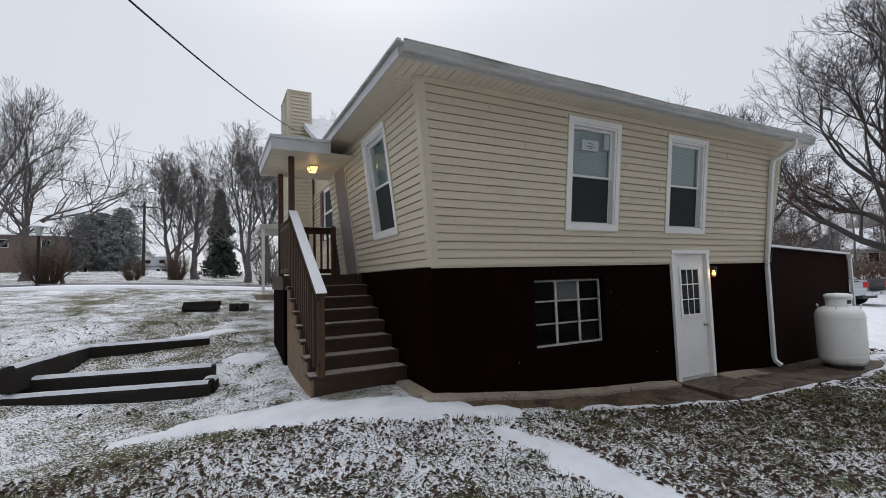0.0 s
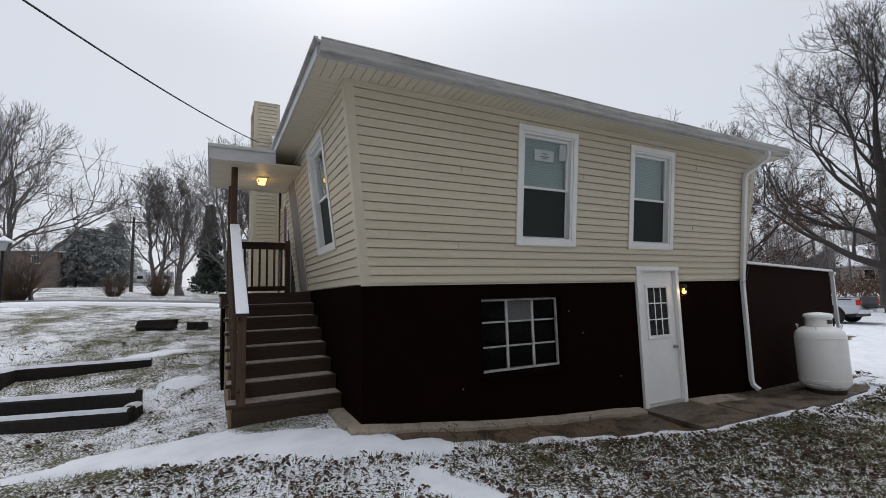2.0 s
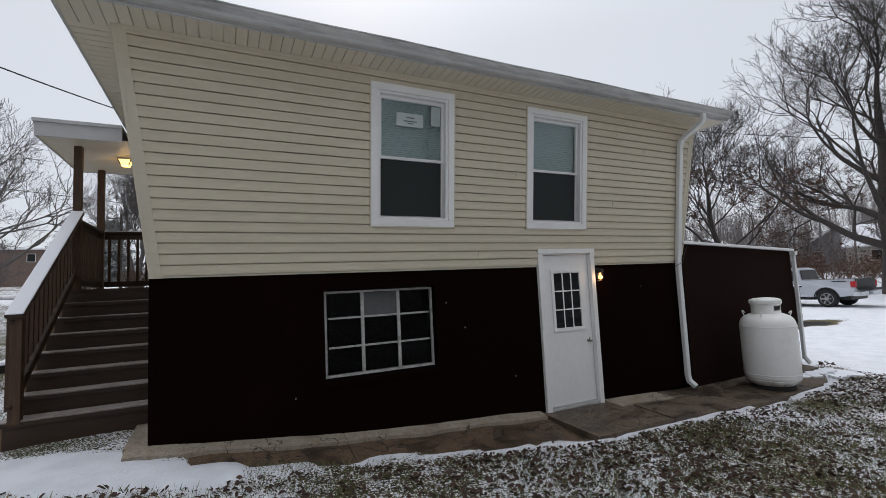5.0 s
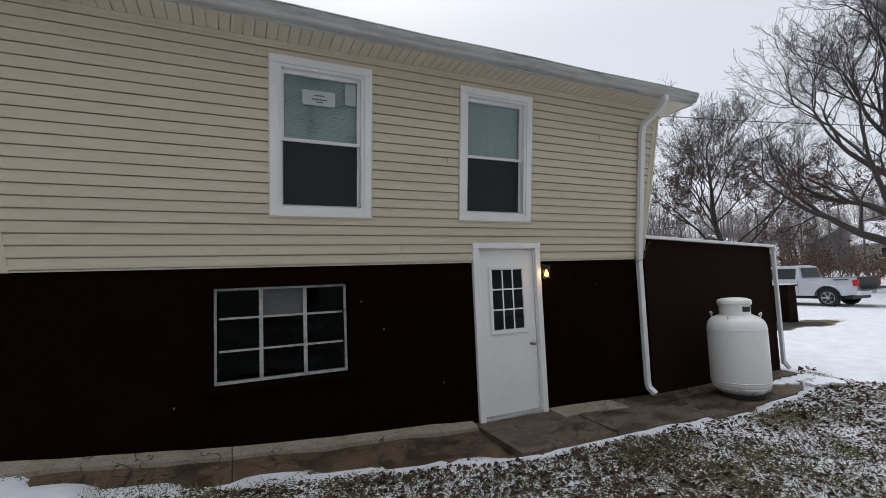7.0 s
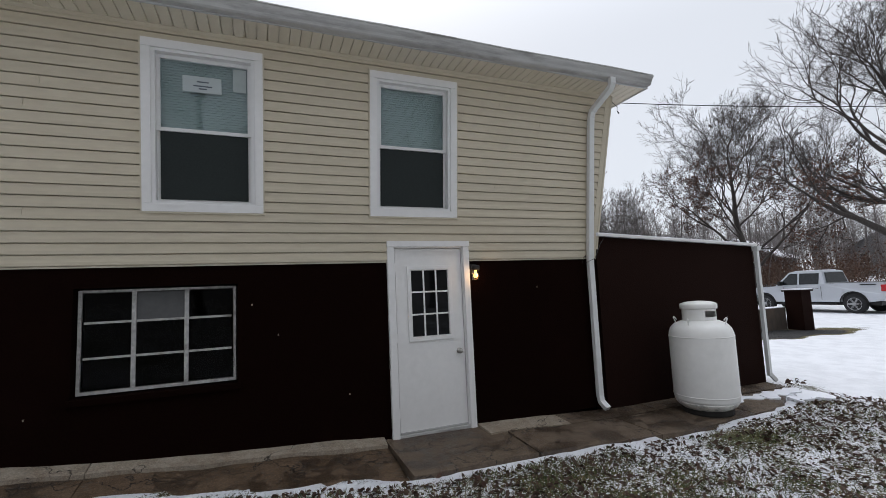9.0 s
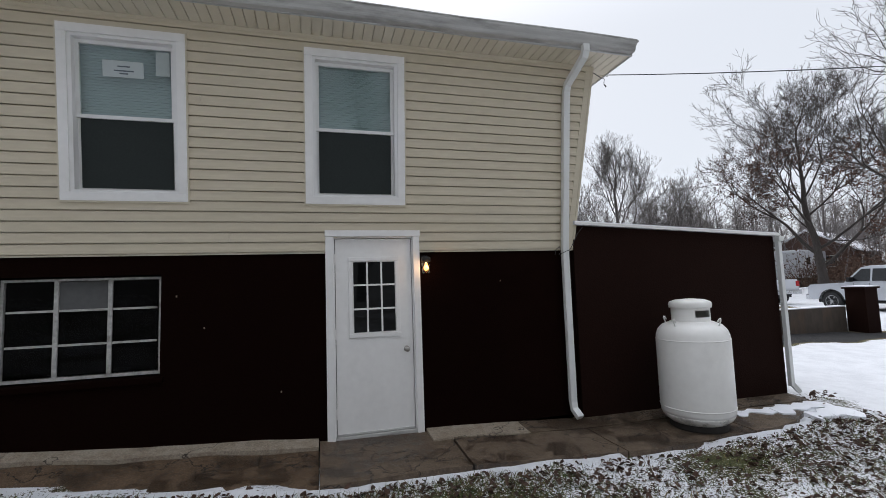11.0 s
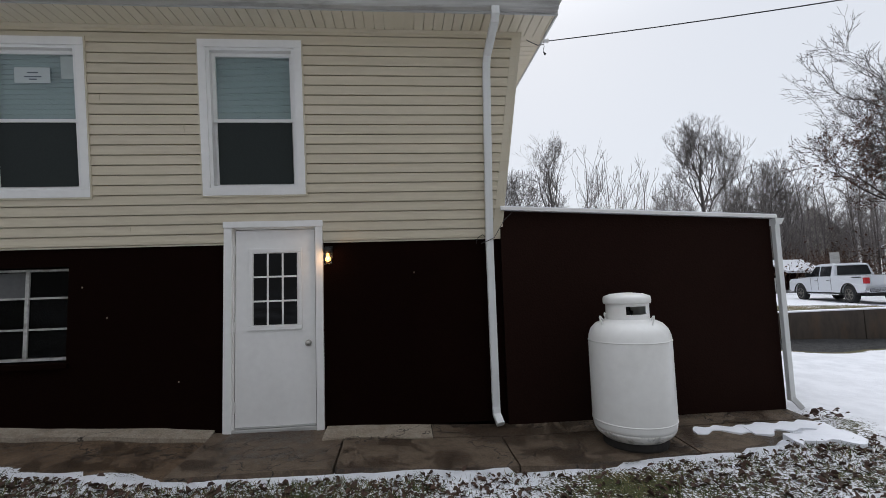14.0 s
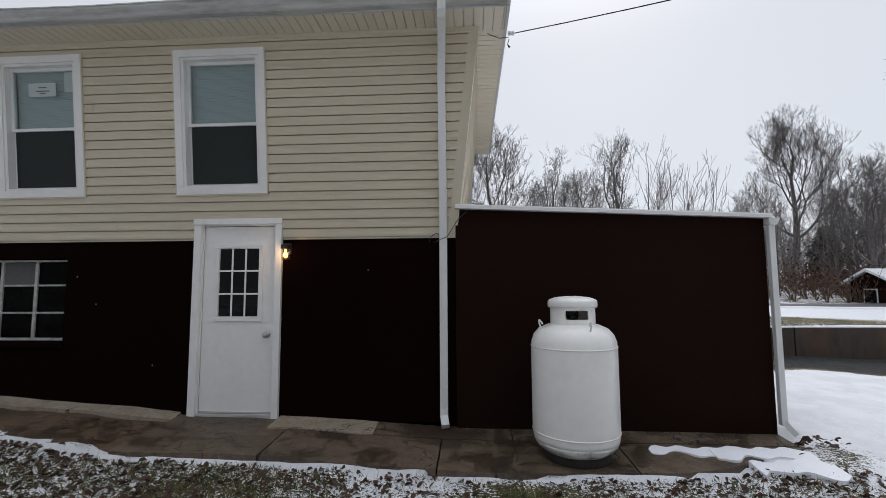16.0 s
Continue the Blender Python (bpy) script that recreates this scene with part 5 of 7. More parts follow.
# ---- road across the distance ----
M_ROAD = mat("wet_asphalt", (0.055, 0.056, 0.06), 0.5, grain=0.2, scale=3, stain=0.4, stain_scale=0.4, stain_color=(0.20, 0.2, 0.22))
def road_y(x):
    return 15.8 + 8.2 * float(ease(6, 30, x))


bm = bmesh.new()
prev = None
for x in np.concatenate([np.arange(-120, -20, 8), np.arange(-20, 45, 1.5), np.arange(45, 160, 8)]):
    y = road_y(x)
    row = [bm.verts.new((x, y + o, gz(x, y + o) + h)) for o, h in ((-1.9, -0.25), (-1.85, 0.05), (0, 0.10), (1.85, 0.05), (1.9, -0.25))]
    if prev:
        for k in range(4):
            bm.faces.new((prev[k], row[k], row[k + 1], prev[k + 1]))
    prev = row
solo("road", bm, M_ROAD, "narrow wet asphalt road with snowy verges", "road", kind="structure", smooth=True)
bm = bmesh.new()
prev = None
for x in np.arange(-40, 50, 0.7):
    y = road_y(x) - 2.2
    w = 0.2 + 0.12 * noise.noise(Vector((x * 0.4, 0, 0)))
    row = [bm.verts.new((x, y + o * w, gz(x, y + o * w) + h)) for o, h in ((-1, -0.05), (-0.6, 0.09), (0.6, 0.11), (1, -0.02))]
    if prev:
        for k in range(3):
            bm.faces.new((prev[k], row[k], row[k + 1], prev[k + 1]))
    prev = row
solo("snow_bank", bm, M_SNOW, "low ploughed snow along the road edge", "snow bank", kind="structure", smooth=True)

# ---- retaining wall and pillar by the drive ----
M_RET = mat("rust_stained_concrete", (0.055, 0.042, 0.032), 0.8, grain=0.3, scale=8, stain=0.8, stain_scale=1.6, stain_color=(0.12, 0.065, 0.03), stretch=(1, 1, 0.4), bump=0.4)
ret = thing("retaining_wall", "low concrete retaining wall stained with rust, snow on top", "wall", (17.5, 4.68, -0.2), kind="structure")
for x0, x1 in ((13.0, 16.35), (16.37, 19.2), (19.22, 21.4)):
    part("wall_section", boxed(x0, x1, 4.55, 4.78, -0.6, 0.50, bevel=0.012), M_RET, ret)
    part("snow_cap", boxed(x0, x1, 4.56, 4.80, 0.502, 0.53, bevel=0.008), M_SNOW, ret)
pil = thing("brick_pillar", "square dark brown pillar with a snowy cap at the wall's end", "pillar", (21.9, 4.5, -0.25))
part("shaft", boxed(21.5, 22.0, 4.1, 4.6, -0.5, 1.0, bevel=0.015), M_BROWNS, pil)
part("cap", boxed(21.45, 22.05, 4.05, 4.65, 1.0, 1.05, bevel=0.01), M_BROWNS, pil)
part("snow_cap", boxed(21.46, 22.04, 4.06, 4.64, 1.051, 1.08, bevel=0.008), M_SNOW, pil)

# ---- trucks ----
M_SILVER = mat("silver_car_paint", (0.52, 0.54, 0.58), 0.28, 0.35, grain=0.02, scale=3, stain=0.15, stain_scale=1.5, stain_color=(0.3, 0.31, 0.33))
M_WHITECAR = mat("white_car_paint", (0.66, 0.68, 0.72), 0.3, 0.1, grain=0.02, scale=3, stain=0.2, stain_scale=1.5, stain_color=(0.45, 0.45, 0.46))
M_TYRE = mat("tyre_rubber", (0.014, 0.014, 0.015), 0.8, grain=0.2, scale=30)
M_RIM = mat("alloy_rim", (0.42, 0.42, 0.43), 0.3, 0.8, grain=0.05)
M_RIMD = mat("dusty_alloy_rim", (0.24, 0.22, 0.19), 0.4, 0.7, grain=0.1)
M_TINT = mat("tinted_car_glass", (0.010, 0.012, 0.014), 0.05, grain=0.0)
M_RED = mat("red_tail_lens", (0.42, 0.012, 0.016), 0.2, grain=0.02)
M_CHROME = mat("chrome", (0.55, 0.56, 0.58), 0.15, 1.0, grain=0.02)


def extrude_profile(pts, w, tuck=None):
    """A side outline (along, up) swept across a width; tuck(z): how far each side leans in."""
    bm = bmesh.new()
    tuck = tuck or (lambda z: 0)
    lo = [bm.verts.new((-(w / 2 - tuck(z)), y, z)) for y, z in pts]
    hi = [bm.verts.new((w / 2 - tuck(z), y, z)) for y, z in pts]
    bm.faces.new(lo)
    bm.faces.new(hi[::-1])
    for i in range(len(pts)):
        j = (i + 1) % len(pts)
        bm.faces.new((lo[i], hi[i], hi[j], lo[j]))
    bmesh.ops.recalc_face_normals(bm, faces=bm.faces[:])
    bmesh.ops.bevel(bm, geom=[e for e in bm.edges if abs(e.verts[0].co.x - e.verts[1].co.x) < 0.2], offset=0.03, segments=2, affect="EDGES")
    return bm


def arch(yc, r, z0, n=9):
    return [(yc + r * math.cos(a), max(z0, 0.42 + r * math.sin(a))) for a in [math.pi - math.pi * i / (n - 1) for i in range(n)]]


def pickup(name, label, at, turn, paint, rim, open_gate, lift=0.0, flare=False):
    """A crew-cab pickup, nose along +y: body, cab, bed, wheels, lights, glass."""
    e = new(name)
    tagged(e, label, "pickup truck")
    HOME[e.name] = Matrix()
    L, W, WB = 5.85, 1.98, 3.70
    yr, yf = -WB / 2 + 0.05, WB / 2 + 0.05
    rear, nose = -L / 2, L / 2
    z0 = 0.48
    lower = [(rear + 0.05, z0 + 0.08)] + arch(yr, 0.50, z0) + arch(yf, 0.50, z0) + [(nose - 0.08, z0), (nose, 0.72), (nose, 1.05), (nose - 0.12, 1.16), (0.95, 1.25), (-0.75, 1.27), (-0.78, 1.30), (rear + 0.03, 1.30), (rear, 0.8)]
    body = part("body", extrude_profile(lower, W, lambda z: 0.05 * max(0, (z - 0.9) / 0.4)), paint, e)
    bm = extrude_profile([(-0.76, 1.24), (-0.62, 1.84), (-0.45, 1.90), (0.55, 1.92), (0.80, 1.86), (1.42, 1.22)], W - 0.16, lambda z: max(0, (z - 1.24)) * 0.24)
    cab = part("cab", bm, paint, e)
    for sx in (-1, 1):
        xs = lambda z: sx * ((W - 0.16) / 2 - max(0, z - 1.24) * 0.24 + 0.004)
        for pts in (((1.22, 1.28), (0.40, 1.28), (0.40, 1.80), (0.74, 1.80)), ((0.32, 1.28), (-0.50, 1.28), (-0.50, 1.78), (0.32, 1.80))):
            bm = bmesh.new()
            v = [bm.verts.new((xs(z), y, z)) for y, z in pts]
            bm.faces.new(v)
            q = bmesh.ops.extrude_face_region(bm, geom=bm.faces[:])
            bmesh.ops.translate(bm, verts=[g for g in q["geom"] if isinstance(g, bmesh.types.BMVert)], vec=(sx * 0.006, 0, 0))
            bmesh.ops.recalc_face_normals(bm, faces=bm.faces[:])
            part("side_window", bm, M_TINT, cab, "tinted glass")
        for y in (0.95, 0.36, -0.62):
            part("door_seam", boxed(sx * (W / 2 + 0.001) - 0.003, sx * (W / 2 + 0.001) + 0.003, y - 0.006, y + 0.006, z0 + 0.1, 1.2), M_BLACK, body)
        for y in (0.50, -0.42):
            part("door_handle", boxed(sx * W / 2 - 0.02, sx * W / 2 + 0.025, y - 0.1, y + 0.1, 1.06, 1.10, bevel=0.008), M_CHROME, body)
        part("mirror", boxed(sx * 1.02 - 0.12, sx * 1.02 + 0.12, 1.02, 1.14, 1.26, 1.46, bevel=0.03), M_BLACK, e)
        part("side_step", boxed(sx * 0.95 - 0.06, sx * 0.95 + 0.06, yr + 0.65, yf - 0.65, 0.36, 0.42, bevel=0.015), M_BLACK if not flare else M_CHROME, e)
        part("tail_light", boxed(sx * 0.905 - 0.09, sx * 0.905 + 0.088, rear - 0.02, rear + 0.16, 0.92, 1.20, bevel=0.03), M_RED, e, "red tail light")
        part("headlight", boxed(sx * 0.78 - 0.16, sx * 0.78 + 0.17, nose - 0.24, nose - 0.01, 0.9, 1.08, bevel=0.03), M_CHROME, e)
        for y in (yr, yf):
            bm = bmesh.new()
            lathe(bm, [(0.25, -0.13), (0.36, -0.135), (0.40, -0.11), (0.41, 0.0), (0.40, 0.11), (0.36, 0.135), (0.25, 0.13)], (sx * 0.85, y, 0.40), 28, "X")
            wheel = part("wheel", bm, M_TYRE, e, "black tyre on a spoked alloy rim", True)
            bm = bmesh.new()
            lathe(bm, [(0.22, 0.0), (0.262, 0.0), (0.268, sx * 0.055), (0.255, sx * 0.06), (0.23, sx * 0.02)], (sx * 0.93, y, 0.40), 28, "X")
            for k in range(6):
                a = 2 * math.pi * k / 6
                c, s_ = math.cos(a), math.sin(a)
                beam(bm, (sx * 0.965, y + 0.03 * c, 0.40 + 0.03 * s_), (sx * 0.965, y + 0.245 * c, 0.40 + 0.245 * s_), 0.075, 0.03, (sx, 0, 0))
            lathe(bm, [(0.05, sx * 0.02), (0.06, sx * 0.05), (0.03, sx * 0.06)], (sx * 0.93, y, 0.40), 14, "X")
            bmesh.ops.recalc_face_normals(bm, faces=bm.faces[:])
            part("rim", bm, rim, wheel)
            part("wheel_well", boxed(sx * 0.72 - 0.2, sx * 0.72 + 0.24, y - 0.46, y + 0.46, 0.44, 0.93, bevel=0.1), M_BLACK, e)
            bm = bmesh.new()
            tube(bm, [(sx * (W / 2 + 0.004), y + 0.51 * math.cos(q), 0.42 + 0.51 * math.sin(q)) for q in [math.pi * i / 10 for i in range(11)]], [0.035 if flare else 0.018] * 11, 6)
            part("arch_trim", bm, M_BLACK, e, "", True)
    for pts in (((-0.70, 1.34), (-0.62, 1.78)),):
        bm = bmesh.new()
        hexa(bm, [(-0.74, -0.765, 1.34), (0.74, -0.765, 1.34), (0.74, -0.74, 1.34), (-0.74, -0.74, 1.34), (-0.66, -0.665, 1.80), (0.66, -0.665, 1.80), (0.66, -0.64, 1.80), (-0.66, -0.64, 1.80)])
        part("rear_window", bm, M_TINT, cab, "tinted rear glass")
    bm = bmesh.new()
    hexa(bm, [(-0.72, 1.40, 1.28), (0.72, 1.40, 1.28), (0.72, 1.36, 1.28), (-0.72, 1.36, 1.28), (-0.62, 0.87, 1.82), (0.62, 0.87, 1.82), (0.62, 0.83, 1.80), (-0.62, 0.83, 1.80)])
    part("windscreen", bm, M_TINT, cab, "dark windscreen")
    # bed lining
    part("bed_liner", boxed(-0.86, 0.86, rear + (-0.012 if open_gate else 0.10), -0.85, 1.285 if not open_gate else 0.86, 1.306, bevel=0.004), M_BLACK, e, "black bed opening")
    if open_gate:
        part("tailgate", boxed(-0.80, 0.80, rear - 0.58, rear - 0.03, 0.80, 0.87, bevel=0.015), M_BLACK, e, "lowered tailgate")
    else:
        part("tailgate", boxed(-0.79, 0.79, rear - 0.022, rear + 0.02, 0.82, 1.28, bevel=0.015), paint, e)
        part("gate_handle", boxed(-0.15, 0.15, rear - 0.035, rear - 0.02, 1.08, 1.16, bevel=0.01), M_BLACK, e)
    part("rear_bumper", boxed(-0.97, 0.97, rear - 0.16, rear + 0.12, 0.52, 0.74, bevel=0.03), M_CHROME, e, "chrome rear bumper")
    part("plate", boxed(-0.16, 0.16, rear - 0.172, rear - 0.162, 0.58, 0.70), M_PAPER, e)
    part("front_bumper", boxed(-0.98, 0.98, nose - 0.2, nose + 0.1, 0.46, 0.72, bevel=0.04), M_CHROME, e)
    part("underbody", boxed(-0.75, 0.75, rear + 0.3, nose - 0.3, 0.34, 0.6), M_BLACK, e)
    part("roof_snow", boxed(-0.60, 0.60, -0.45, 0.62, 1.905, 1.93, bevel=0.01), M_SNOW, e)
    part("badge", boxed(-W / 2 - 0.004, -W / 2 + 0.02, rear + 0.30, rear + 0.85, 1.19, 1.235), M_BLACK, e, "dark lettering strip on the bedside")
    e.matrix_world = pose(*at, 0, 0, turn) @ Matrix.Diagonal((1, 1, 1, 1)) @ Matrix.Translation((0, 0, lift))
    return e


pickup("pickup_truck", "silver crew-cab pickup with its tailgate down, parked on the snowy drive", (30.05, 8.1, gz(30.0, 8.0)), -2, M_SILVER, M_RIM, True)
pickup("pickup_truck", "white crew-cab pickup with chrome bumper, parked by the road", (31.33, 16.2, gz(31.3, 16.2)), -15, M_WHITECAR, M_RIMD, False, 0.04, True)

# ---- trees ----
class Tree:
    """Collects tapered tubes into one mesh."""

    def __init__(self):
        self.v, self.f, self.n = [], [], 0

    def tube(self, pts, radii, n):
        P = np.array(pts, float)
        T = np.gradient(P, axis=0)
        T /= np.linalg.norm(T, axis=1)[:, None] + 1e-9
        up = np.array((0.35, 0.2, 0.91)) if abs(T[0][2]) < 0.8 else np.array((0.95, 0.3, 0.1))
        S = np.cross(T, up)
        S /= np.linalg.norm(S, axis=1)[:, None] + 1e-9
        U = np.cross(S, T)
        a = np.arange(n) * 2 * math.pi / n
        R = np.array(radii)[:, None, None]
        V = P[:, None] + R * (S[:, None] * np.cos(a)[None, :, None] + U[:, None] * np.sin(a)[None, :, None])
        m = len(P)
        i = np.arange(m - 1)[:, None] * n
        k = np.arange(n)[None]
        k2 = (k + 1) % n
        F = np.stack([i + k, i + k2, i + n + k2, i + n + k], -1).reshape(-1, 4) + self.n
        self.v.append(V.reshape(-1, 3))
        self.f.append(F)
        self.n += m * n

    def tubes(self, P, R, n):
        """Many tubes at once: lines P (count, points, 3) and radii R (count, points)."""
        T = np.gradient(P, axis=1)
        T /= np.linalg.norm(T, axis=2)[..., None] + 1e-9
        steep = (np.abs(T[:, :1, 2:3]) > 0.8)
        up = np.where(steep, np.array((0.95, 0.3, 0.1)), np.array((0.35, 0.2, 0.91)))
        S = np.cross(T, np.broadcast_to(up, T.shape))
        S /= np.linalg.norm(S, axis=2)[..., None] + 1e-9
        U = np.cross(S, T)
        a = np.arange(n) * 2 * math.pi / n
        V = P[:, :, None] + R[:, :, None, None] * (S[:, :, None] * np.cos(a)[:, None] + U[:, :, None] * np.sin(a)[:, None])
        c, m = P.shape[:2]
        k = np.arange(n)
        ring = np.stack([k, (k + 1) % n, (k + 1) % n + n, k + n], -1)
        F = ring[None, None] + (np.arange(m - 1) * n)[None, :, None, None] + (np.arange(c) * m * n)[:, None, None, None]
        self.v.append(V.reshape(-1, 3))
        self.f.append(F.reshape(-1, 4) + self.n)
        self.n += c * m * n

    def mesh(self, name, material):
        V, F = np.concatenate(self.v), np.concatenate(self.f)
        return quad_mesh(name, V, F, material)


def quad_mesh(name, V, F, material, smooth=True):
    me = bpy.data.meshes.new(name)
    k = F.shape[1]
    me.vertices.add(len(V))
    me.vertices.foreach_set("co", np.ascontiguousarray(V, dtype=np.float32).ravel())
    me.loops.add(F.size)
    me.loops.foreach_set("vertex_index", F.astype(np.int32).ravel())
    me.polygons.add(len(F))
    me.polygons.foreach_set("loop_start", np.arange(0, F.size, k, dtype=np.int32))
    me.polygons.foreach_set("use_smooth", np.full(len(F), smooth))
    me.update()
    me.validate()
    me.materials.append(material)
    return me


def unit(v):
    return v / (np.linalg.norm(v, axis=-1)[..., None] + 1e-9)


def ramify(trees, rng, P, D, L, R, levels, fork, sides, up, bend, thin):
    """Lets branches fork level by level. P, D, L, R: starts, directions, lengths, radii. Gives the twig ends."""
    tips = []
    for lev in range(levels):
        n = 6 if lev == 0 else (5 if lev == 1 else 4)
        pts, d = [P], D
        for i in range(n):
            d = unit(d + rng.normal(0, bend * (1 + 0.25 * lev), d.shape) + np.array((0, 0, up)) * (0.5 if lev == 0 else 1))
            pts.append(pts[-1] + d * (L / n)[:, None])
        line = np.stack(pts, 1)
        f = np.linspace(0, 1, n + 1)[None]
        rad = np.maximum(thin, R[:, None] * (1 - 0.38 * f))
        trees[0 if lev < 2 else 1].tubes(line, rad, 7 if lev == 0 else (5 if lev == 1 else 3))
        tips += [line[:, -1], line[:, n // 2]] if lev >= levels - 2 else []
        if lev == levels - 1:
            break
        starts, ways, lens, rads = [], [], [], []
        for k in range(fork + sides):
            if k < fork:
                at_, base, rr = line[:, -1], d, R * 0.62
                tilt = rng.uniform(0.28, 0.72, len(P)) * (1 if k else 0.65)
                ln = L * rng.uniform(0.62, 0.88, len(P))
                keep = np.ones(len(P), bool) if k < 2 else rng.uniform(0, 1, len(P)) < 0.35
            else:
                i = rng.integers(1, n, len(P))
                row = np.arange(len(P))
                at_, base = line[row, i], unit(line[row, i + 1] - line[row, i])
                tilt = rng.uniform(0.65, 1.2, len(P))
                ln = L * rng.uniform(0.38, 0.68, len(P))
                rr = R * 0.45
                keep = rng.uniform(0, 1, len(P)) < 0.85
            side = unit(np.cross(base, rng.normal(0, 1, base.shape)))
            w = base * np.cos(tilt)[:, None] + side * np.sin(tilt)[:, None]
            starts.append(at_[keep])
            ways.append(w[keep])
            lens.append(ln[keep])
            rads.append((rr * rng.uniform(0.8, 1.15, len(P)))[keep])
        P, D, L, R = np.concatenate(starts), np.concatenate(ways), np.concatenate(lens), np.concatenate(rads)
    return np.concatenate(tips)


def leaf_cloud(points, rng, per, size, scatter):
    """Small bent leaf faces round a set of points."""
    P = np.repeat(np.array(points), per, axis=0)
    P = P + rng.normal(0, scatter, P.shape)
    n = len(P)
    A = rng.normal(0, 1, (n, 3))
    A /= np.linalg.norm(A, axis=1)[:, None]
    B = np.cross(A, rng.normal(0, 1, (n, 3)))
    B /= np.linalg.norm(B, axis=1)[:, None] + 1e-9
    s = size * rng.uniform(0.6, 1.3, (n, 1))
    V = np.stack([P - A * s, P + B * s * 0.5, P + A * s, P - B * s * 0.5], 1).reshape(-1, 3)
    return V, np.arange(4 * n).reshape(-1, 4)


def bare_tree(name, label, x, y, height, seed, trunk=0.0, limbs=9, bole=0.25, reach=0.42, tilt=(0.5, 1.0), up=0.10, levels=6, sides=2, stems=1, lean=0.0, far=0, leaves=0, leaf_low=0.4, group=""):
    """A leafless tree: a wandering trunk, great limbs from bole upward, each forking into ever finer twigs."""
    rng = np.random.default_rng(seed)
    z = gz(x, y) - 0.15
    e = thing(name, label, "tree", (x, y, z), group)
    t, tips = (Tree(), Tree()), []
    r = 1.45 * (trunk or height * 0.02) / math.sqrt(stems)
    # bark by distance, each paler than the last to paint in haze
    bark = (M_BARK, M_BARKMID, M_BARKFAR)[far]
    for q in range(stems):
        a = rng.uniform(0, 6.28)
        slant = lean + (0.16 if stems > 1 else 0.02)
        m = 9
        h = np.linspace(0, 1, m)
        wander = np.cumsum(rng.normal(0, 0.010, (m, 2)), axis=0) * height
        wander -= wander[0]
        H = height * 0.78 * (1 - 0.12 * q)
        line = np.stack([x + wander[:, 0] + slant * H * h * math.cos(a), y + wander[:, 1] + slant * H * h * math.sin(a), z + H * h], 1)
        rad = r * (1 - 0.72 * h) * (1 + 0.5 * np.exp(-h * 18))
        t[0].tubes(line[None], rad[None], 10)
        f = bole + (1 - bole) * (np.arange(limbs) + rng.uniform(0.1, 0.9, limbs)) / limbs
        f[-1] = 1.0
        P = np.stack([np.interp(f, h, line[:, i]) for i in range(3)], 1)
        az = np.arange(limbs) * 2.4 + rng.uniform(-0.4, 0.4, limbs)
        g = (f - bole) / (1 - bole)
        an = tilt[1] + (tilt[0] - tilt[1]) * g + rng.normal(0, 0.08, limbs)
        an[-1] = 0.15
        D = np.stack([np.sin(an) * np.cos(az), np.sin(an) * np.sin(az), np.cos(an)], 1)
        L = height * reach * (1 - 0.45 * g) * rng.uniform(0.8, 1.1, limbs) * 0.5
        R = np.interp(f, h, rad) * rng.uniform(0.42, 0.6, limbs)
        R[-1] = rad[-1]
        tips.append(ramify(t, rng, P, D, L, R, levels, 3, sides, up, 0.075, (0.011, 0.010, 0.012)[far]))
    # the whole tree is brought to its height
    tall = max(p[:, 2].max() for p in tips) - z
    k = height / tall
    root = np.array((x, y, z))
    for tr in t:
        tr.v = [root + (v - root) * k for v in tr.v]
    tips = [root + (p - root) * k for p in tips]
    hang(new("trunk", t[0].mesh("trunk", bark)), e)
    tagged(hang(new("crown", t[1].mesh("crown", bark)), e), "fine bare twigs", kind="stuff")
    if leaves:
        tips = np.concatenate(tips)
        low = tips[tips[:, 2] < np.quantile(tips[:, 2], leaf_low)]
        low = low[rng.permutation(len(low))[:int(len(low) * 0.45)]]
        V, F = leaf_cloud(low, rng, leaves, 0.075, 0.12)
        tagged(hang(new("leaves", quad_mesh("leaves", V, F, M_LEAF, False)), e), "clinging dry brown leaves", kind="stuff")
    return e


# the two oaks beyond the drive and trees near the road
bare_tree("oak_tree", "large bare oak with rust-brown leaves on its low limbs", 42, 19, 18.0, 11, 0.28, 12, 0.13, 0.62, (0.35, 1.1), 0.055, 7, 1, leaves=2, leaf_low=0.35)
bare_tree("oak_tree", "tall spreading bare oak with wet dark limbs", 39.1, 7.1, 22.5, 5, 0.52, 14, 0.14, 0.56, (0.35, 1.15), 0.045, 7, 1, leaves=2, leaf_low=0.16)
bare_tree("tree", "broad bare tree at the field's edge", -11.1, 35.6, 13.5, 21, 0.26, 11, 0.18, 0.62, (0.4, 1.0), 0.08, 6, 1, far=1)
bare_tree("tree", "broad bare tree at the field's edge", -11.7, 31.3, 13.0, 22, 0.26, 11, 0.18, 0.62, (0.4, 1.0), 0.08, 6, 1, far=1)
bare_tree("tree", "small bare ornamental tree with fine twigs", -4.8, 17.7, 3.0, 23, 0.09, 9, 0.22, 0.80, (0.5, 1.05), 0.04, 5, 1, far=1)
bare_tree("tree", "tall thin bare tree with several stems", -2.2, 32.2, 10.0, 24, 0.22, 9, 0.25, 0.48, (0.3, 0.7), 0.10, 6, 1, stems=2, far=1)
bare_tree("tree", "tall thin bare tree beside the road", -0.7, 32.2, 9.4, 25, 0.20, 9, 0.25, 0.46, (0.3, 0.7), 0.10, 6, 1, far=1)
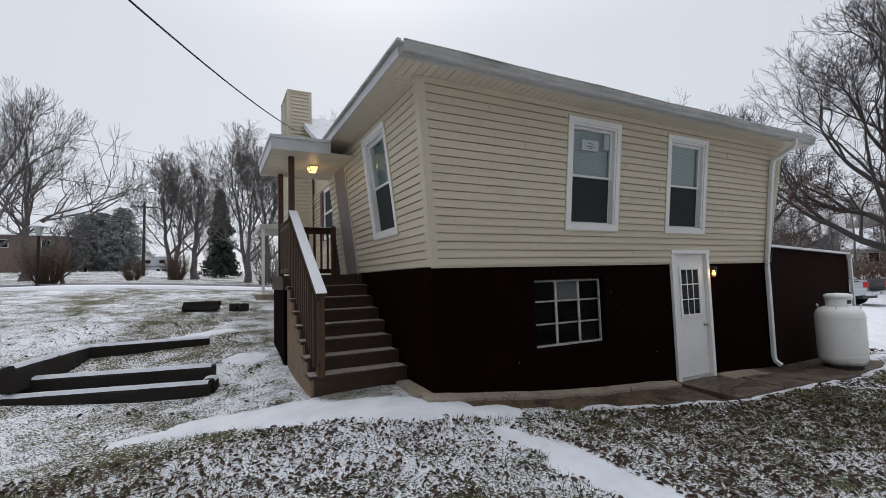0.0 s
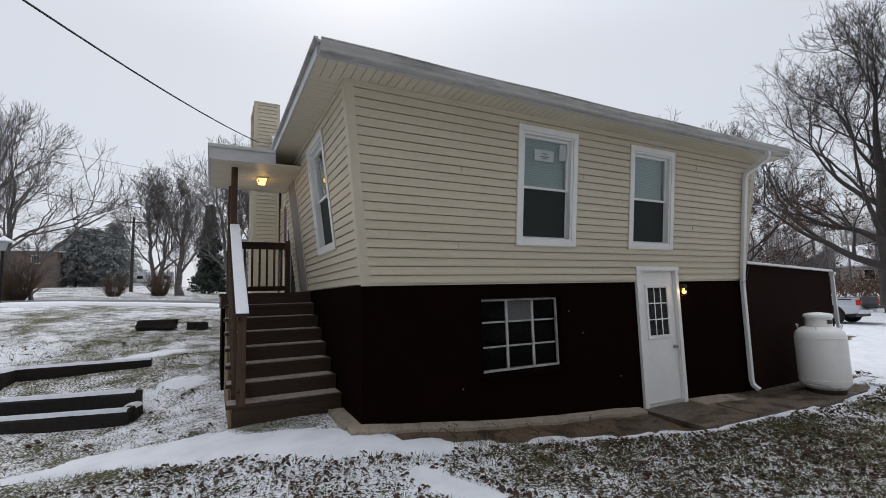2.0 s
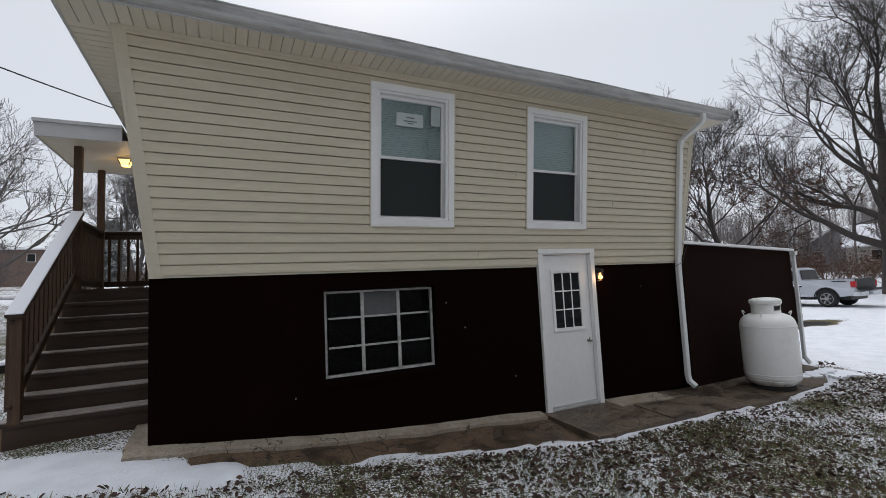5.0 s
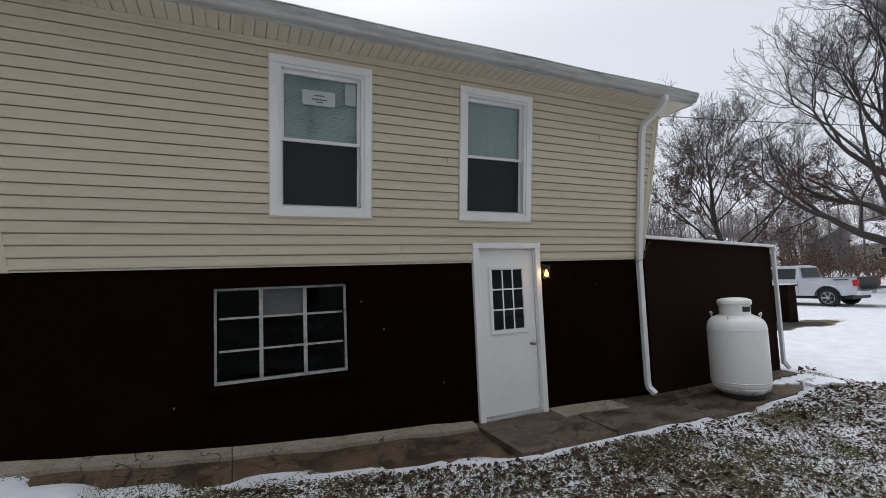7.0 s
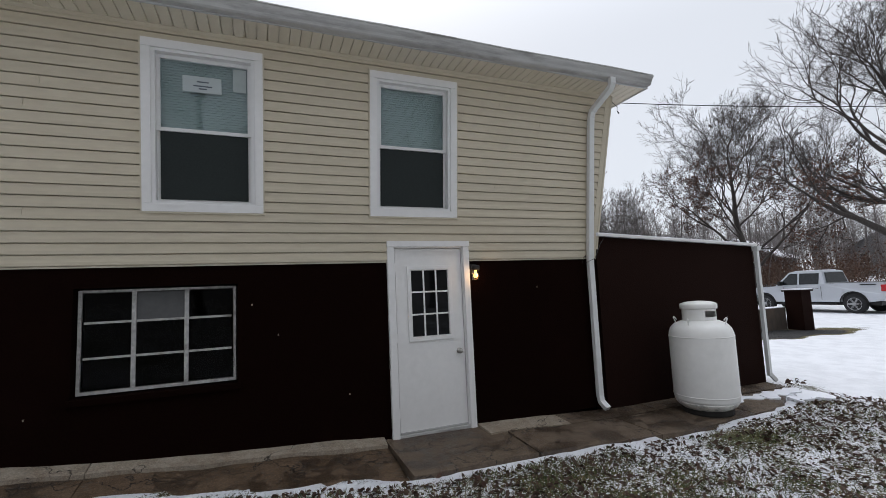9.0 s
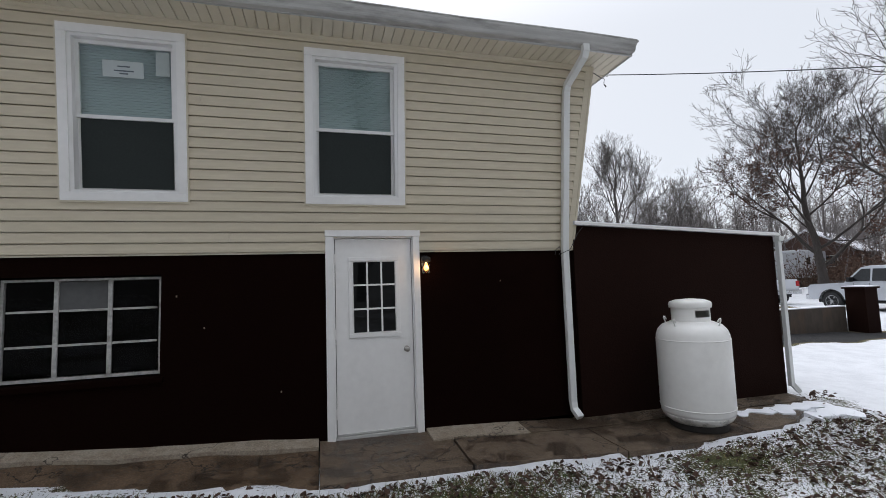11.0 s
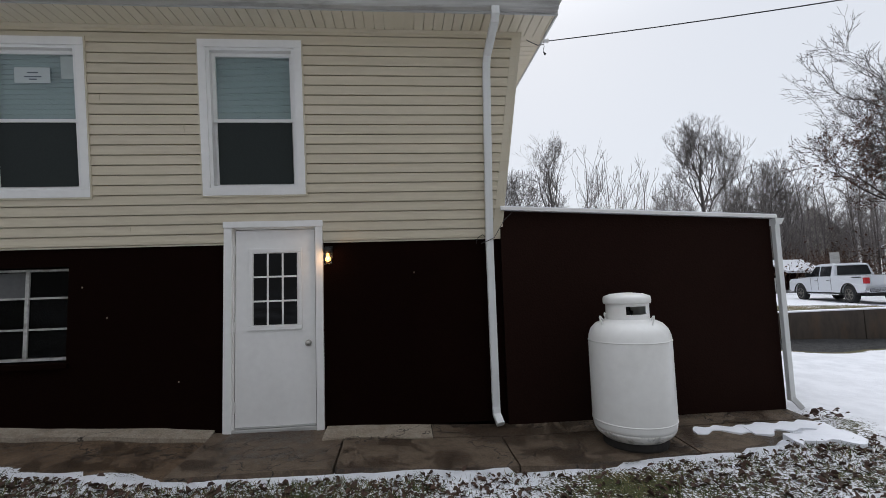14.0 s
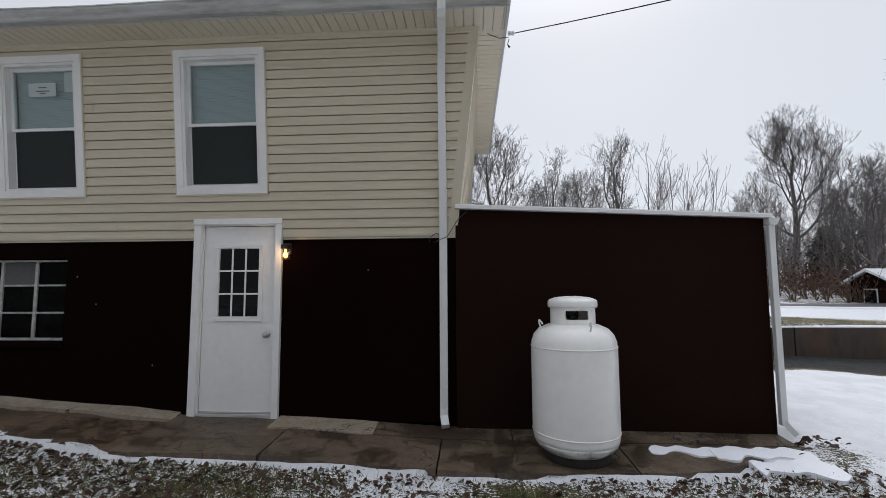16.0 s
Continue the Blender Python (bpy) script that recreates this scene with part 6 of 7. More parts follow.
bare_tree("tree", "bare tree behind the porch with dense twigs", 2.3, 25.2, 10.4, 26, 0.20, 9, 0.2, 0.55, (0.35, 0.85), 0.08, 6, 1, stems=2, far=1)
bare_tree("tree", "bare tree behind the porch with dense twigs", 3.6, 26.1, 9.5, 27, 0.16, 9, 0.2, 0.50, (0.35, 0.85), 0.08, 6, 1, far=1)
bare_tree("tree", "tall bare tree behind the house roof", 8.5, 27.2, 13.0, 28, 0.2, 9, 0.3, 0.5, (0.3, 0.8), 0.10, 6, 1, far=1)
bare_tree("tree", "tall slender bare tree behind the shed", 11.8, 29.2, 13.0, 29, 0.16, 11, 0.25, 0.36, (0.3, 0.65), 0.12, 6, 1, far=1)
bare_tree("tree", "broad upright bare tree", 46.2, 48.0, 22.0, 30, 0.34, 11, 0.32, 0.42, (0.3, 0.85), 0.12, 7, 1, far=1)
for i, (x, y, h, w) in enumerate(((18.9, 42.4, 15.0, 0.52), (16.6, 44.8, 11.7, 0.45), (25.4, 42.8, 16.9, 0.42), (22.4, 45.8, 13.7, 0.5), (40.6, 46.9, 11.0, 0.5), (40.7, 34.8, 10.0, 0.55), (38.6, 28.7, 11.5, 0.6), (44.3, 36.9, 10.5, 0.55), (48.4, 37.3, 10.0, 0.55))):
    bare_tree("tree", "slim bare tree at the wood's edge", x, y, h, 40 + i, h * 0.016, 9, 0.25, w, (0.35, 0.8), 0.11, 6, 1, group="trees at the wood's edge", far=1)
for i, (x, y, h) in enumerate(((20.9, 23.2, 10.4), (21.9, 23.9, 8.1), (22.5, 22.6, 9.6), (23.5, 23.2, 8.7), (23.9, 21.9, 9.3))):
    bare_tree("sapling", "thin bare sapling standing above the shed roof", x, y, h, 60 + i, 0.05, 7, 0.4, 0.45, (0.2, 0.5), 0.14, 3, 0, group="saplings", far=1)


def conifer(x, y, h, w, seed, label, group="", round_top=False):
    """A trunk with whorls of drooping sprays."""
    rng = np.random.default_rng(seed)
    z = gz(x, y) - 0.1
    e = thing("conifer", label, "tree", (x, y, z), group)
    t = Tree()
    t.tube([(x, y, z), (x, y, z + h * 0.6), (x, y, z + h * 0.98)], [h * 0.018, h * 0.012, 0.01], 6)
    pts = []
    lv = int(h * 3.2)
    for i in range(lv):
        f = i / lv
        r = w * ((1 - f) ** 0.8 if not round_top else (0.25 + 0.75 * math.sin(math.pi * min(1, 0.15 + f * 0.85)))) * rng.uniform(0.6, 1.1) + 0.1
        for k in range(int(8 + 6 * (1 - f))):
            a = rng.uniform(0, 6.28)
            zz = z + h * (0.08 + 0.92 * f)
            rr = r * rng.uniform(0.7, 1.1)
            q = [(x, y, zz), (x + 0.6 * rr * math.cos(a), y + 0.6 * rr * math.sin(a), zz - 0.05 * rr), (x + rr * math.cos(a), y + rr * math.sin(a), zz - 0.25 * rr)]
            t.tube(q, [0.02, 0.012, 0.004], 3)
            for s in np.linspace(0.25, 1, 7):
                pts.append((x + rr * s * math.cos(a), y + rr * s * math.sin(a), zz - 0.25 * rr * s * s))
    hang(new("trunk", t.mesh("trunk", M_BARK)), e)
    V, F = leaf_cloud(pts, rng, 5, 0.17, 0.13)
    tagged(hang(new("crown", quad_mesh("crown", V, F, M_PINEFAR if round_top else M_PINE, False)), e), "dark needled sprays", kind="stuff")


conifer(1.1, 45.2, 9.0, 1.9, 70, "dark narrow spruce across the road")
# round-topped far pines take the needles paled for haze
for i, (x, y, h, w) in enumerate(((-11.3, 74.4, 9.5, 4.0), (-14.3, 77.9, 9.0, 4.0), (-15.7, 75.2, 8.5, 4.2))):
    conifer(x, y, h, w, 80 + i, "hazy pale pine far across the field", "far pines", True)
for i, (x, y, h, w) in enumerate(((22.5, 43, 6.2, 2.2), (25.2, 44, 6.6, 2.4), (28.5, 45, 6.2, 2.4), (47, 44, 6.5, 3))):
    conifer(x, y, h, w, 90 + i, "dark pine in the wood behind the house", "wood pines")


def bush(x, y, h, w, seed, label, material=M_LEAF, stems=60):
    rng = np.random.default_rng(seed)
    z = gz(x, y) - 0.05
    e = thing("bush", label, "bush", (x, y, z))
    t = Tree()
    for i in range(stems):
        a, q = rng.uniform(0, 6.28), rng.uniform(0, 1)
        p = [np.array((x + 0.15 * w * math.cos(a), y + 0.15 * w * math.sin(a), z))]
        d = np.array((0.6 * q * math.cos(a) * w / h, 0.6 * q * math.sin(a) * w / h, 1.0))
        for k in range(4):
            d = d + rng.normal(0, 0.16, 3)
            p.append(p[-1] + d / np.linalg.norm(d) * h * (1.05 - 0.3 * q) / 4)
        t.tube(p, [0.016, 0.013, 0.01, 0.007, 0.004], 3)
        for k in range(3):
            d2 = d + rng.normal(0, 0.7, 3)
            b = p[2 + k % 3]
            t.tube([b, b + d2 / np.linalg.norm(d2) * h * 0.22], [0.007, 0.003], 3)
    return tagged(hang(new("crown", t.mesh("crown", material)), e), kind="stuff")


M_TWIGR = mat("russet_twigs", (0.12, 0.075, 0.05), 0.85, grain=0.3)
bush(-4.2, 29.9, 1.3, 1.6, 1, "brown bare twiggy bush by the road", M_TWIGR, 140)
bush(-1.7, 29.2, 1.6, 1.7, 2, "brown bare twiggy bush by the road", M_TWIGR, 160)
bush(-5.3, 17.5, 1.5, 1.5, 3, "russet bare shrub behind the lamp post", M_TWIGR, 160)
for i, (x, y) in enumerate(((4.3, 21.0), (3.6, 22.5), (5.4, 20.5), (3.0, 20.4))):
    bush(x, y, 2.4, 2.4, 10 + i, "dark tangled shrub beside the far porch", M_BARKMID, 60)

# brush and woods too many to count
rng = np.random.default_rng(7)
wood = Tree()
for i in range(420):
    az, dist = (rng.uniform(radians(8), radians(100)) if i % 2 else rng.uniform(radians(15), radians(58))), rng.uniform(50, 95)
    x, y = 10 + dist * math.cos(az), -5 + dist * math.sin(az)
    h = rng.uniform(5, 11) * (1.0 if az < 1.2 else 0.75)
    z = gz(x, y) - 0.2
    top = np.array((x + rng.normal(0, 0.5), y, z + h))
    base = np.array((x, y, z))
    wood.tube([base, base * 0.45 + top * 0.55 + rng.normal(0, 0.2, 3), top], [h * 0.013, h * 0.008, 0.012], 4)
    for k in range(34):
        f = rng.uniform(0.15, 0.97)
        p = base + (top - base) * f
        a = rng.uniform(0, 6.28)
        l_ = h * (0.34 * (1 - 0.6 * f)) * rng.uniform(0.5, 1.1)
        q = p + np.array((math.cos(a) * 0.7, math.sin(a) * 0.7, 0.75)) * l_
        m_ = (p + q) / 2 + rng.normal(0, 0.12 * l_, 3)
        wood.tube([p, m_, q], [0.026, 0.018, 0.008], 3)
        for j in range(3):
            b = m_ + (q - m_) * rng.uniform(0, 0.9)
            wood.tube([b, b + rng.normal(0, 0.4, 3) * l_ * 0.6 + np.array((0, 0, 0.25 * l_))], [0.02, 0.012], 3)
# the wood's mist is only its lightened bark colour
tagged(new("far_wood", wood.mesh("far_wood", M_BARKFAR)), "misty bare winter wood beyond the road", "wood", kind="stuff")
brush = Tree()
pts = []
for i in range(300):
    az, dist = rng.uniform(radians(14), radians(62)), rng.uniform(42, 60)
    x, y = 8 + dist * math.cos(az), -5 + dist * math.sin(az)
    z = gz(x, y) - 0.1
    h = rng.uniform(1.0, 3.0)
    for k in range(7):
        d = np.array((rng.normal(0, 0.45), rng.normal(0, 0.45), 1))
        p0 = np.array((x, y, z))
        p1 = p0 + d * h * 0.5
        p2 = p1 + (d + rng.normal(0, 0.4, 3)) * h * 0.5
        brush.tube([p0, p1, p2], [0.03, 0.02, 0.008], 3)
        pts += [p1, p2, (p1 + p2) / 2]
V, F = leaf_cloud(pts, rng, 2, 0.11, 0.3)
tagged(new("undergrowth", brush.mesh("undergrowth", M_TWIGR)), "tangled brown undergrowth at the wood's edge", "undergrowth", kind="stuff")
tagged(new("undergrowth_leaves", quad_mesh("undergrowth_leaves", V, F, M_LEAF, False)), "dry brown leaves on the undergrowth", "leaves", kind="stuff")
# trees of the yard behind the walker, mirrored in the upper panes
for i, (x, y, h) in enumerate(((1.5, -32, 17), (10.5, -34, 18), (20, -33, 17))):
    bare_tree("tree", "tall bare tree in the yard behind", x, y, h, 120 + i, h * 0.02, 9, 0.25, 0.6, (0.4, 0.95), 0.08, 6, 1, group="yard trees")

# ---- lamp post ----
lx_, ly_ = -4.8, 14.6
lz = gz(lx_, ly_)
post = thing("lamp_post", "black garden lamp post with a snow-capped lantern", "lamp post", (lx_, ly_, lz))
bm = bmesh.new()
lathe(bm, [(0.09, 0), (0.09, 0.1), (0.045, 0.16), (0.04, 1.75), (0.06, 1.78)], (lx_, ly_, lz - 0.02), 12)
part("pole", bm, M_BLACK, post)
bm = bmesh.new()
lathe(bm, [(0.07, 1.77), (0.14, 2.05), (0.13, 2.06)], (lx_, ly_, lz - 0.02), 6)
part("lantern", bm, M_PAPER, post)
bm = bmesh.new()
lathe(bm, [(0.27, 2.06), (0.26, 2.09), (0.06, 2.22), (0.01, 2.26)], (lx_, ly_, lz - 0.02), 6)
part("cap", bm, M_SNOW, post, "snow-covered lantern cap")

# ---- far buildings and vehicles ----
M_BRICK = mat("brown_brick", (0.12, 0.07, 0.055), 0.85, grain=0.25, scale=6, stain=0.3, stain_color=(0.18, 0.14, 0.12))
# the same brick lightened, with the haze of distance in its colour
M_FARBRICK = mat("hazy_brown_brick", (0.21, 0.15, 0.125), 0.85, grain=0.2, scale=4, stain=0.3, stain_color=(0.26, 0.22, 0.2))
M_GREYSIDE = mat("grey_siding", (0.30, 0.30, 0.31), 0.7, grain=0.1, scale=3, stretch=(1, 1, 6))
M_TANSIDE = mat("pale_siding", (0.50, 0.47, 0.42), 0.7, grain=0.1, scale=3, stretch=(1, 1, 6))


def cottage(name, label, x, y, w, d, h, roof, turn, wallmat, wins=2):
    """A gabled house: walls, two roof slopes, windows with frames, a door."""
    z = gz(x, y) - 0.1
    e = new(name)
    tagged(e, label, "house")
    HOME[e.name] = Matrix()
    bm = bmesh.new()
    box(bm, -w / 2, w / 2, -d / 2, d / 2, -0.5, h)
    for s in (-1, 1):
        v = [bm.verts.new(q) for q in ((s * w / 2, -d / 2, h), (s * w / 2, d / 2, h), (s * w / 2, 0, h + roof))]
        bm.faces.new(v)
    bmesh.ops.recalc_face_normals(bm, faces=bm.faces[:])
    part("wall", bm, wallmat, e)
    for s in (-1, 1):
        bm = bmesh.new()
        a = d / 2 + 0.35
        zz = h - 0.35 * roof / (d / 2)
        q = [(-w / 2 - 0.35, s * a, zz), (w / 2 + 0.35, s * a, zz), (w / 2 + 0.35, 0, h + roof), (-w / 2 - 0.35, 0, h + roof)]
        hexa(bm, [*q, *[(i, j, k + 0.16) for i, j, k in q]])
        bmesh.ops.recalc_face_normals(bm, faces=bm.faces[:])
        part("roof", bm, M_SNOW, e, "snow-covered roof slope")
    for i in range(wins):
        u = -w / 2 + w * (i + 0.5) / wins
        win = part("window", boxed(u - 0.45, u + 0.45, -d / 2 - 0.05, -d / 2 - 0.01, h - 1.6, h - 0.5, bevel=0.01), M_WHITE, e)
        part("pane", boxed(u - 0.38, u + 0.38, -d / 2 - 0.06, -d / 2 - 0.051, h - 1.53, h - 0.57), M_TINT, win)
        u = -d / 2 + d * (i + 0.5) / wins
        win = part("window", boxed(-w / 2 - 0.05, -w / 2 - 0.01, u - 0.45, u + 0.45, h - 1.6, h - 0.5, bevel=0.01), M_WHITE, e)
        part("pane", boxed(-w / 2 - 0.06, -w / 2 - 0.051, u - 0.38, u + 0.38, h - 1.53, h - 0.57), M_TINT, win)
    e.matrix_world = pose(x, y, z, 0, 0, turn)
    return e


cottage("house", "brown neighbouring house with a snowy gable roof", 57, 29, 9, 7, 2.8, 2.0, 20, M_BRICK)
cottage("house", "pale neighbouring house with a snowy roof", 66, 15, 9, 7, 2.8, 2.2, -70, M_TANSIDE)
cottage("house", "grey neighbouring house behind the trees", 72, 22, 10, 7, 3.0, 2.0, 10, M_GREYSIDE)
cottage("shed", "small dark garden shed with a snowy roof", 38.2, 27.2, 3.0, 2.6, 1.5, 0.7, 10, M_BROWNS, 1)
cottage("house", "white gabled house far behind the wood", 62, 48, 8, 7, 4.0, 4.0, 45, M_TANSIDE)
cottage("house", "two-storey brown brick house across the road", -23.0, 73.3, 12, 8, 4.6, 0.25, 4, M_FARBRICK, 3)


def trailer(x, y, turn, label):
    """A travel trailer: rounded box, windows, wheels, hitch."""
    z = gz(x, y) - 0.02
    e = new("travel_trailer")
    tagged(e, label, "trailer", "far trailers")
    HOME[e.name] = Matrix()
    part("body", boxed(-3.2, 3.2, -1.2, 1.2, 0.55, 3.0, bevel=0.2), M_WHITECAR, e)
    part("stripe", boxed(-3.1, 3.1, -1.215, -1.2, 1.0, 1.25), M_GREYSIDE, e)
    for u in (-2.0, 0.2, 2.0):
        part("window", boxed(u - 0.45, u + 0.45, -1.22, -1.2, 1.7, 2.3, bevel=0.005), M_TINT, e)
    for u in (-0.4, 0.5):
        bm = bmesh.new()
        lathe(bm, [(0.2, -0.12), (0.36, -0.12), (0.36, 0.12), (0.2, 0.12)], (u, -1.1, 0.36), 18, "Y")
        part("wheel", bm, M_TYRE, e, "", True)
    part("hitch", beamed((3.1, 0, 0.6), (4.1, 0, 0.5), 0.12, 0.1), M_BLACK, e)
    e.matrix_world = pose(x, y, z, 0, 0, turn)


trailer(-8.0, 90.9, 5, "white travel trailer parked far across the field")
trailer(-13.1, 92.3, -40, "white travel trailer beside bare trees, far off")
trailer(49.7, 26.1, 20, "white camper parked beyond the white pickup")

# road sign
sx_, sy_ = 34.7, 19.8
sgn = thing("road_sign", "small square road sign seen from behind on a steel post", "sign", (sx_, sy_, gz(sx_, sy_)))
bm = bmesh.new()
tube(bm, [(sx_, sy_, gz(sx_, sy_) - 0.1), (sx_, sy_, gz(sx_, sy_) + 2.6)], [0.03, 0.03], 6)
part("post", bm, M_GUTTER, sgn)
part("plate", boxed(sx_ - 0.32, sx_ + 0.32, sy_ - 0.05, sy_ - 0.03, gz(sx_, sy_) + 1.9, gz(sx_, sy_) + 2.6, bevel=0.008), M_GUTTER, sgn)

# ---- poles and wires ----
def wire(name, label, a, b, sag, r, n=24, group=""):
    a, b = Vector(a), Vector(b)
    bm = bmesh.new()
    pts = []
    for i in range(n + 1):
        t = i / n
        p = a.lerp(b, t)
        p.z -= sag * 4 * t * (1 - t)
        pts.append(p)
    tube(bm, pts, [r] * (n + 1), 5)
    return solo(name, bm, M_WIRE, label, "cable", group, smooth=True)


def utility_pole(x, y, h):
    z = gz(x, y)
    e = thing("utility_pole", "weathered wooden utility pole with a crossarm", "pole", (x, y, z))
    bm = bmesh.new()
    tube(bm, [(x, y, z - 0.2), (x, y, z + h)], [0.16, 0.11], 8)
    part("pole", bm, M_BARK, e)
    part("crossarm", beamed((x - 1.1, y, z + h - 0.5), (x + 1.1, y, z + h - 0.5), 0.1, 0.12), M_BARK, e)


utility_pole(-5.8, 48.9, 7.5)
utility_pole(55.0, 45.0, 10.5)

wire("service_cable", "twisted black service cable running to the main wing", (2.14, 6.3, 5.46), (-9, -22, 6.0), 1.75, 0.011, 60)
wire("service_cable", "thin grey cable tied to the house corner", (10.52, -0.02, 4.11), (30, -12, 5.0), 1.13, 0.006, 40)
for z0, sl, r in ((15.98, -0.122, 0.012), (14.96, -0.110, 0.012), (12.05, -0.110, 0.030), (8.71, -0.075, 0.024)):
    wire("overhead_cable", "overhead power line crossing the field", (-50, 45, z0 + sl * -37.2), (28, 45, z0 + sl * 40.8), 0.4, r, 20, "power lines")
ins = thing("cable_anchor", "white insulator holding the cable at the eave corner", "insulator", (10.5, -0.02, 4.06))
bm = bmesh.new()
lathe(bm, [(0.012, -0.035), (0.028, -0.025), (0.018, 0.0), (0.028, 0.025), (0.012, 0.035)], (10.49, -0.02, 4.11), 12, "X")
part("knob", bm, M_WHITE, ins, "", True)
bm = bmesh.new()
tube(bm, [(10.17, -0.1, 4.12), (10.25, -0.16, 4.02), (10.36, -0.12, 4.0), (10.46, -0.03, 4.06)], [0.005] * 4, 5)
part("slack_wire", bm, M_WIRE, ins, "", True)
bm = bmesh.new()
tube(bm, [(10.47, -0.02, 4.05), (10.45, -0.03, 3.98), (10.47, -0.04, 3.94)], [0.004, 0.004, 0.012], 6)
part("wire_tail", bm, M_WIRE, ins, "", True)
wl_ = thing("loose_wire", "short loose wire ends hanging below the siding", "wire", (9.65, -0.06, 1.86))
bm = bmesh.new()
tube(bm, [(9.70, -0.02, 1.88), (9.66, -0.07, 1.90), (9.60, -0.09, 1.86), (9.585, -0.09, 1.80)], [0.004] * 4, 5)
part("strand", bm, M_WIRE, wl_, "", True)
bm = bmesh.new()
tube(bm, [(9.70, -0.03, 1.84), (9.64, -0.08, 1.80), (9.78, -0.11, 1.86), (9.90, -0.09, 2.05), (10.02, -0.06, 2.16)], [0.004] * 5, 5)
part("strand", bm, M_WIRE, wl_, "", True)

# ---- grass and fallen leaves ----
def blade_mat():
    """Blades from green to straw, each its own tone."""
    m = mat("winter_grass", (0.105, 0.11, 0.045), 0.85)
    n, l = m.node_tree.nodes, m.node_tree.links
    geo = n.new("ShaderNodeNewGeometry")
    r = n.new("ShaderNodeValToRGB")
    cs = ((0.0, (0.026, 0.036, 0.010)), (0.4, (0.075, 0.105, 0.026)), (0.68, (0.13, 0.125, 0.045)), (0.88, (0.30, 0.23, 0.12)), (1.0, (0.06, 0.04, 0.022)))
    el = r.color_ramp.elements
    el[0].position, el[0].color = cs[0][0], (*cs[0][1], 1)
    el[1].position, el[1].color = cs[-1][0], (*cs[-1][1], 1)
    for p_, c_ in cs[1:-1]:
        k = el.new(p_)
        k.color = (*c_, 1)
    l.new(geo.outputs["Random Per Island"], r.inputs[0])
    l.new(r.outputs[0], n["Principled BSDF"].inputs["Base Color"])
    return m


M_GRASS = blade_mat()
rng = np.random.default_rng(3)


def scatter(n, x0, x1, y0, y1, limit, clump=1.6):
    """Places on the lawn, thinned where snow lies closed and by patches."""
    x, y = rng.uniform(x0, x1, n), rng.uniform(y0, y1, n)
    c = snow_cover(x, y)
    w = 0.5 + 0.5 * np.sin(x * clump + 1.3 * np.sin(y * 1.1)) * np.sin(y * clump * 1.2 + np.sin(x * 0.9))
    keep = (c < 0.82) & (rng.uniform(0, 1, n) < np.clip((limit - c) * 2.2, 0.04, 1) * (0.35 + 0.65 * w))
    keep &= ~((x > 2.2) & (x < 13.1) & (y > edge_y(x) - 0.03) & (y < 5)) & ~((x > 1.3) & (y > 0.6) & (x < 11))
    keep &= ~((x > -2) & (x < 0.4) & (y > 2.2) & (y < 4.9))
    return x[keep], y[keep]


def blades(x, y, h0, h1, width):
    n = len(x)
    z = ground_z(x, y) - 0.006
    a = rng.uniform(0, 2 * math.pi, n)
    b = rng.uniform(0, 2 * math.pi, n)
    h = rng.uniform(h0, h1, n)
    lean = rng.uniform(0.3, 1.5, n)
    P = np.stack([x, y, z], 1)
    S = np.stack([np.cos(a), np.sin(a), 0 * a], 1) * (width * rng.uniform(0.6, 1.4, n))[:, None]
    T = np.stack([np.cos(b) * lean, np.sin(b) * lean, np.ones(n)], 1)
    T = T / np.linalg.norm(T, axis=1)[:, None] * h[:, None]
    V = np.stack([P - S, P + S, P + T], 1).reshape(-1, 3)
    return V, np.arange(3 * n).reshape(-1, 3)


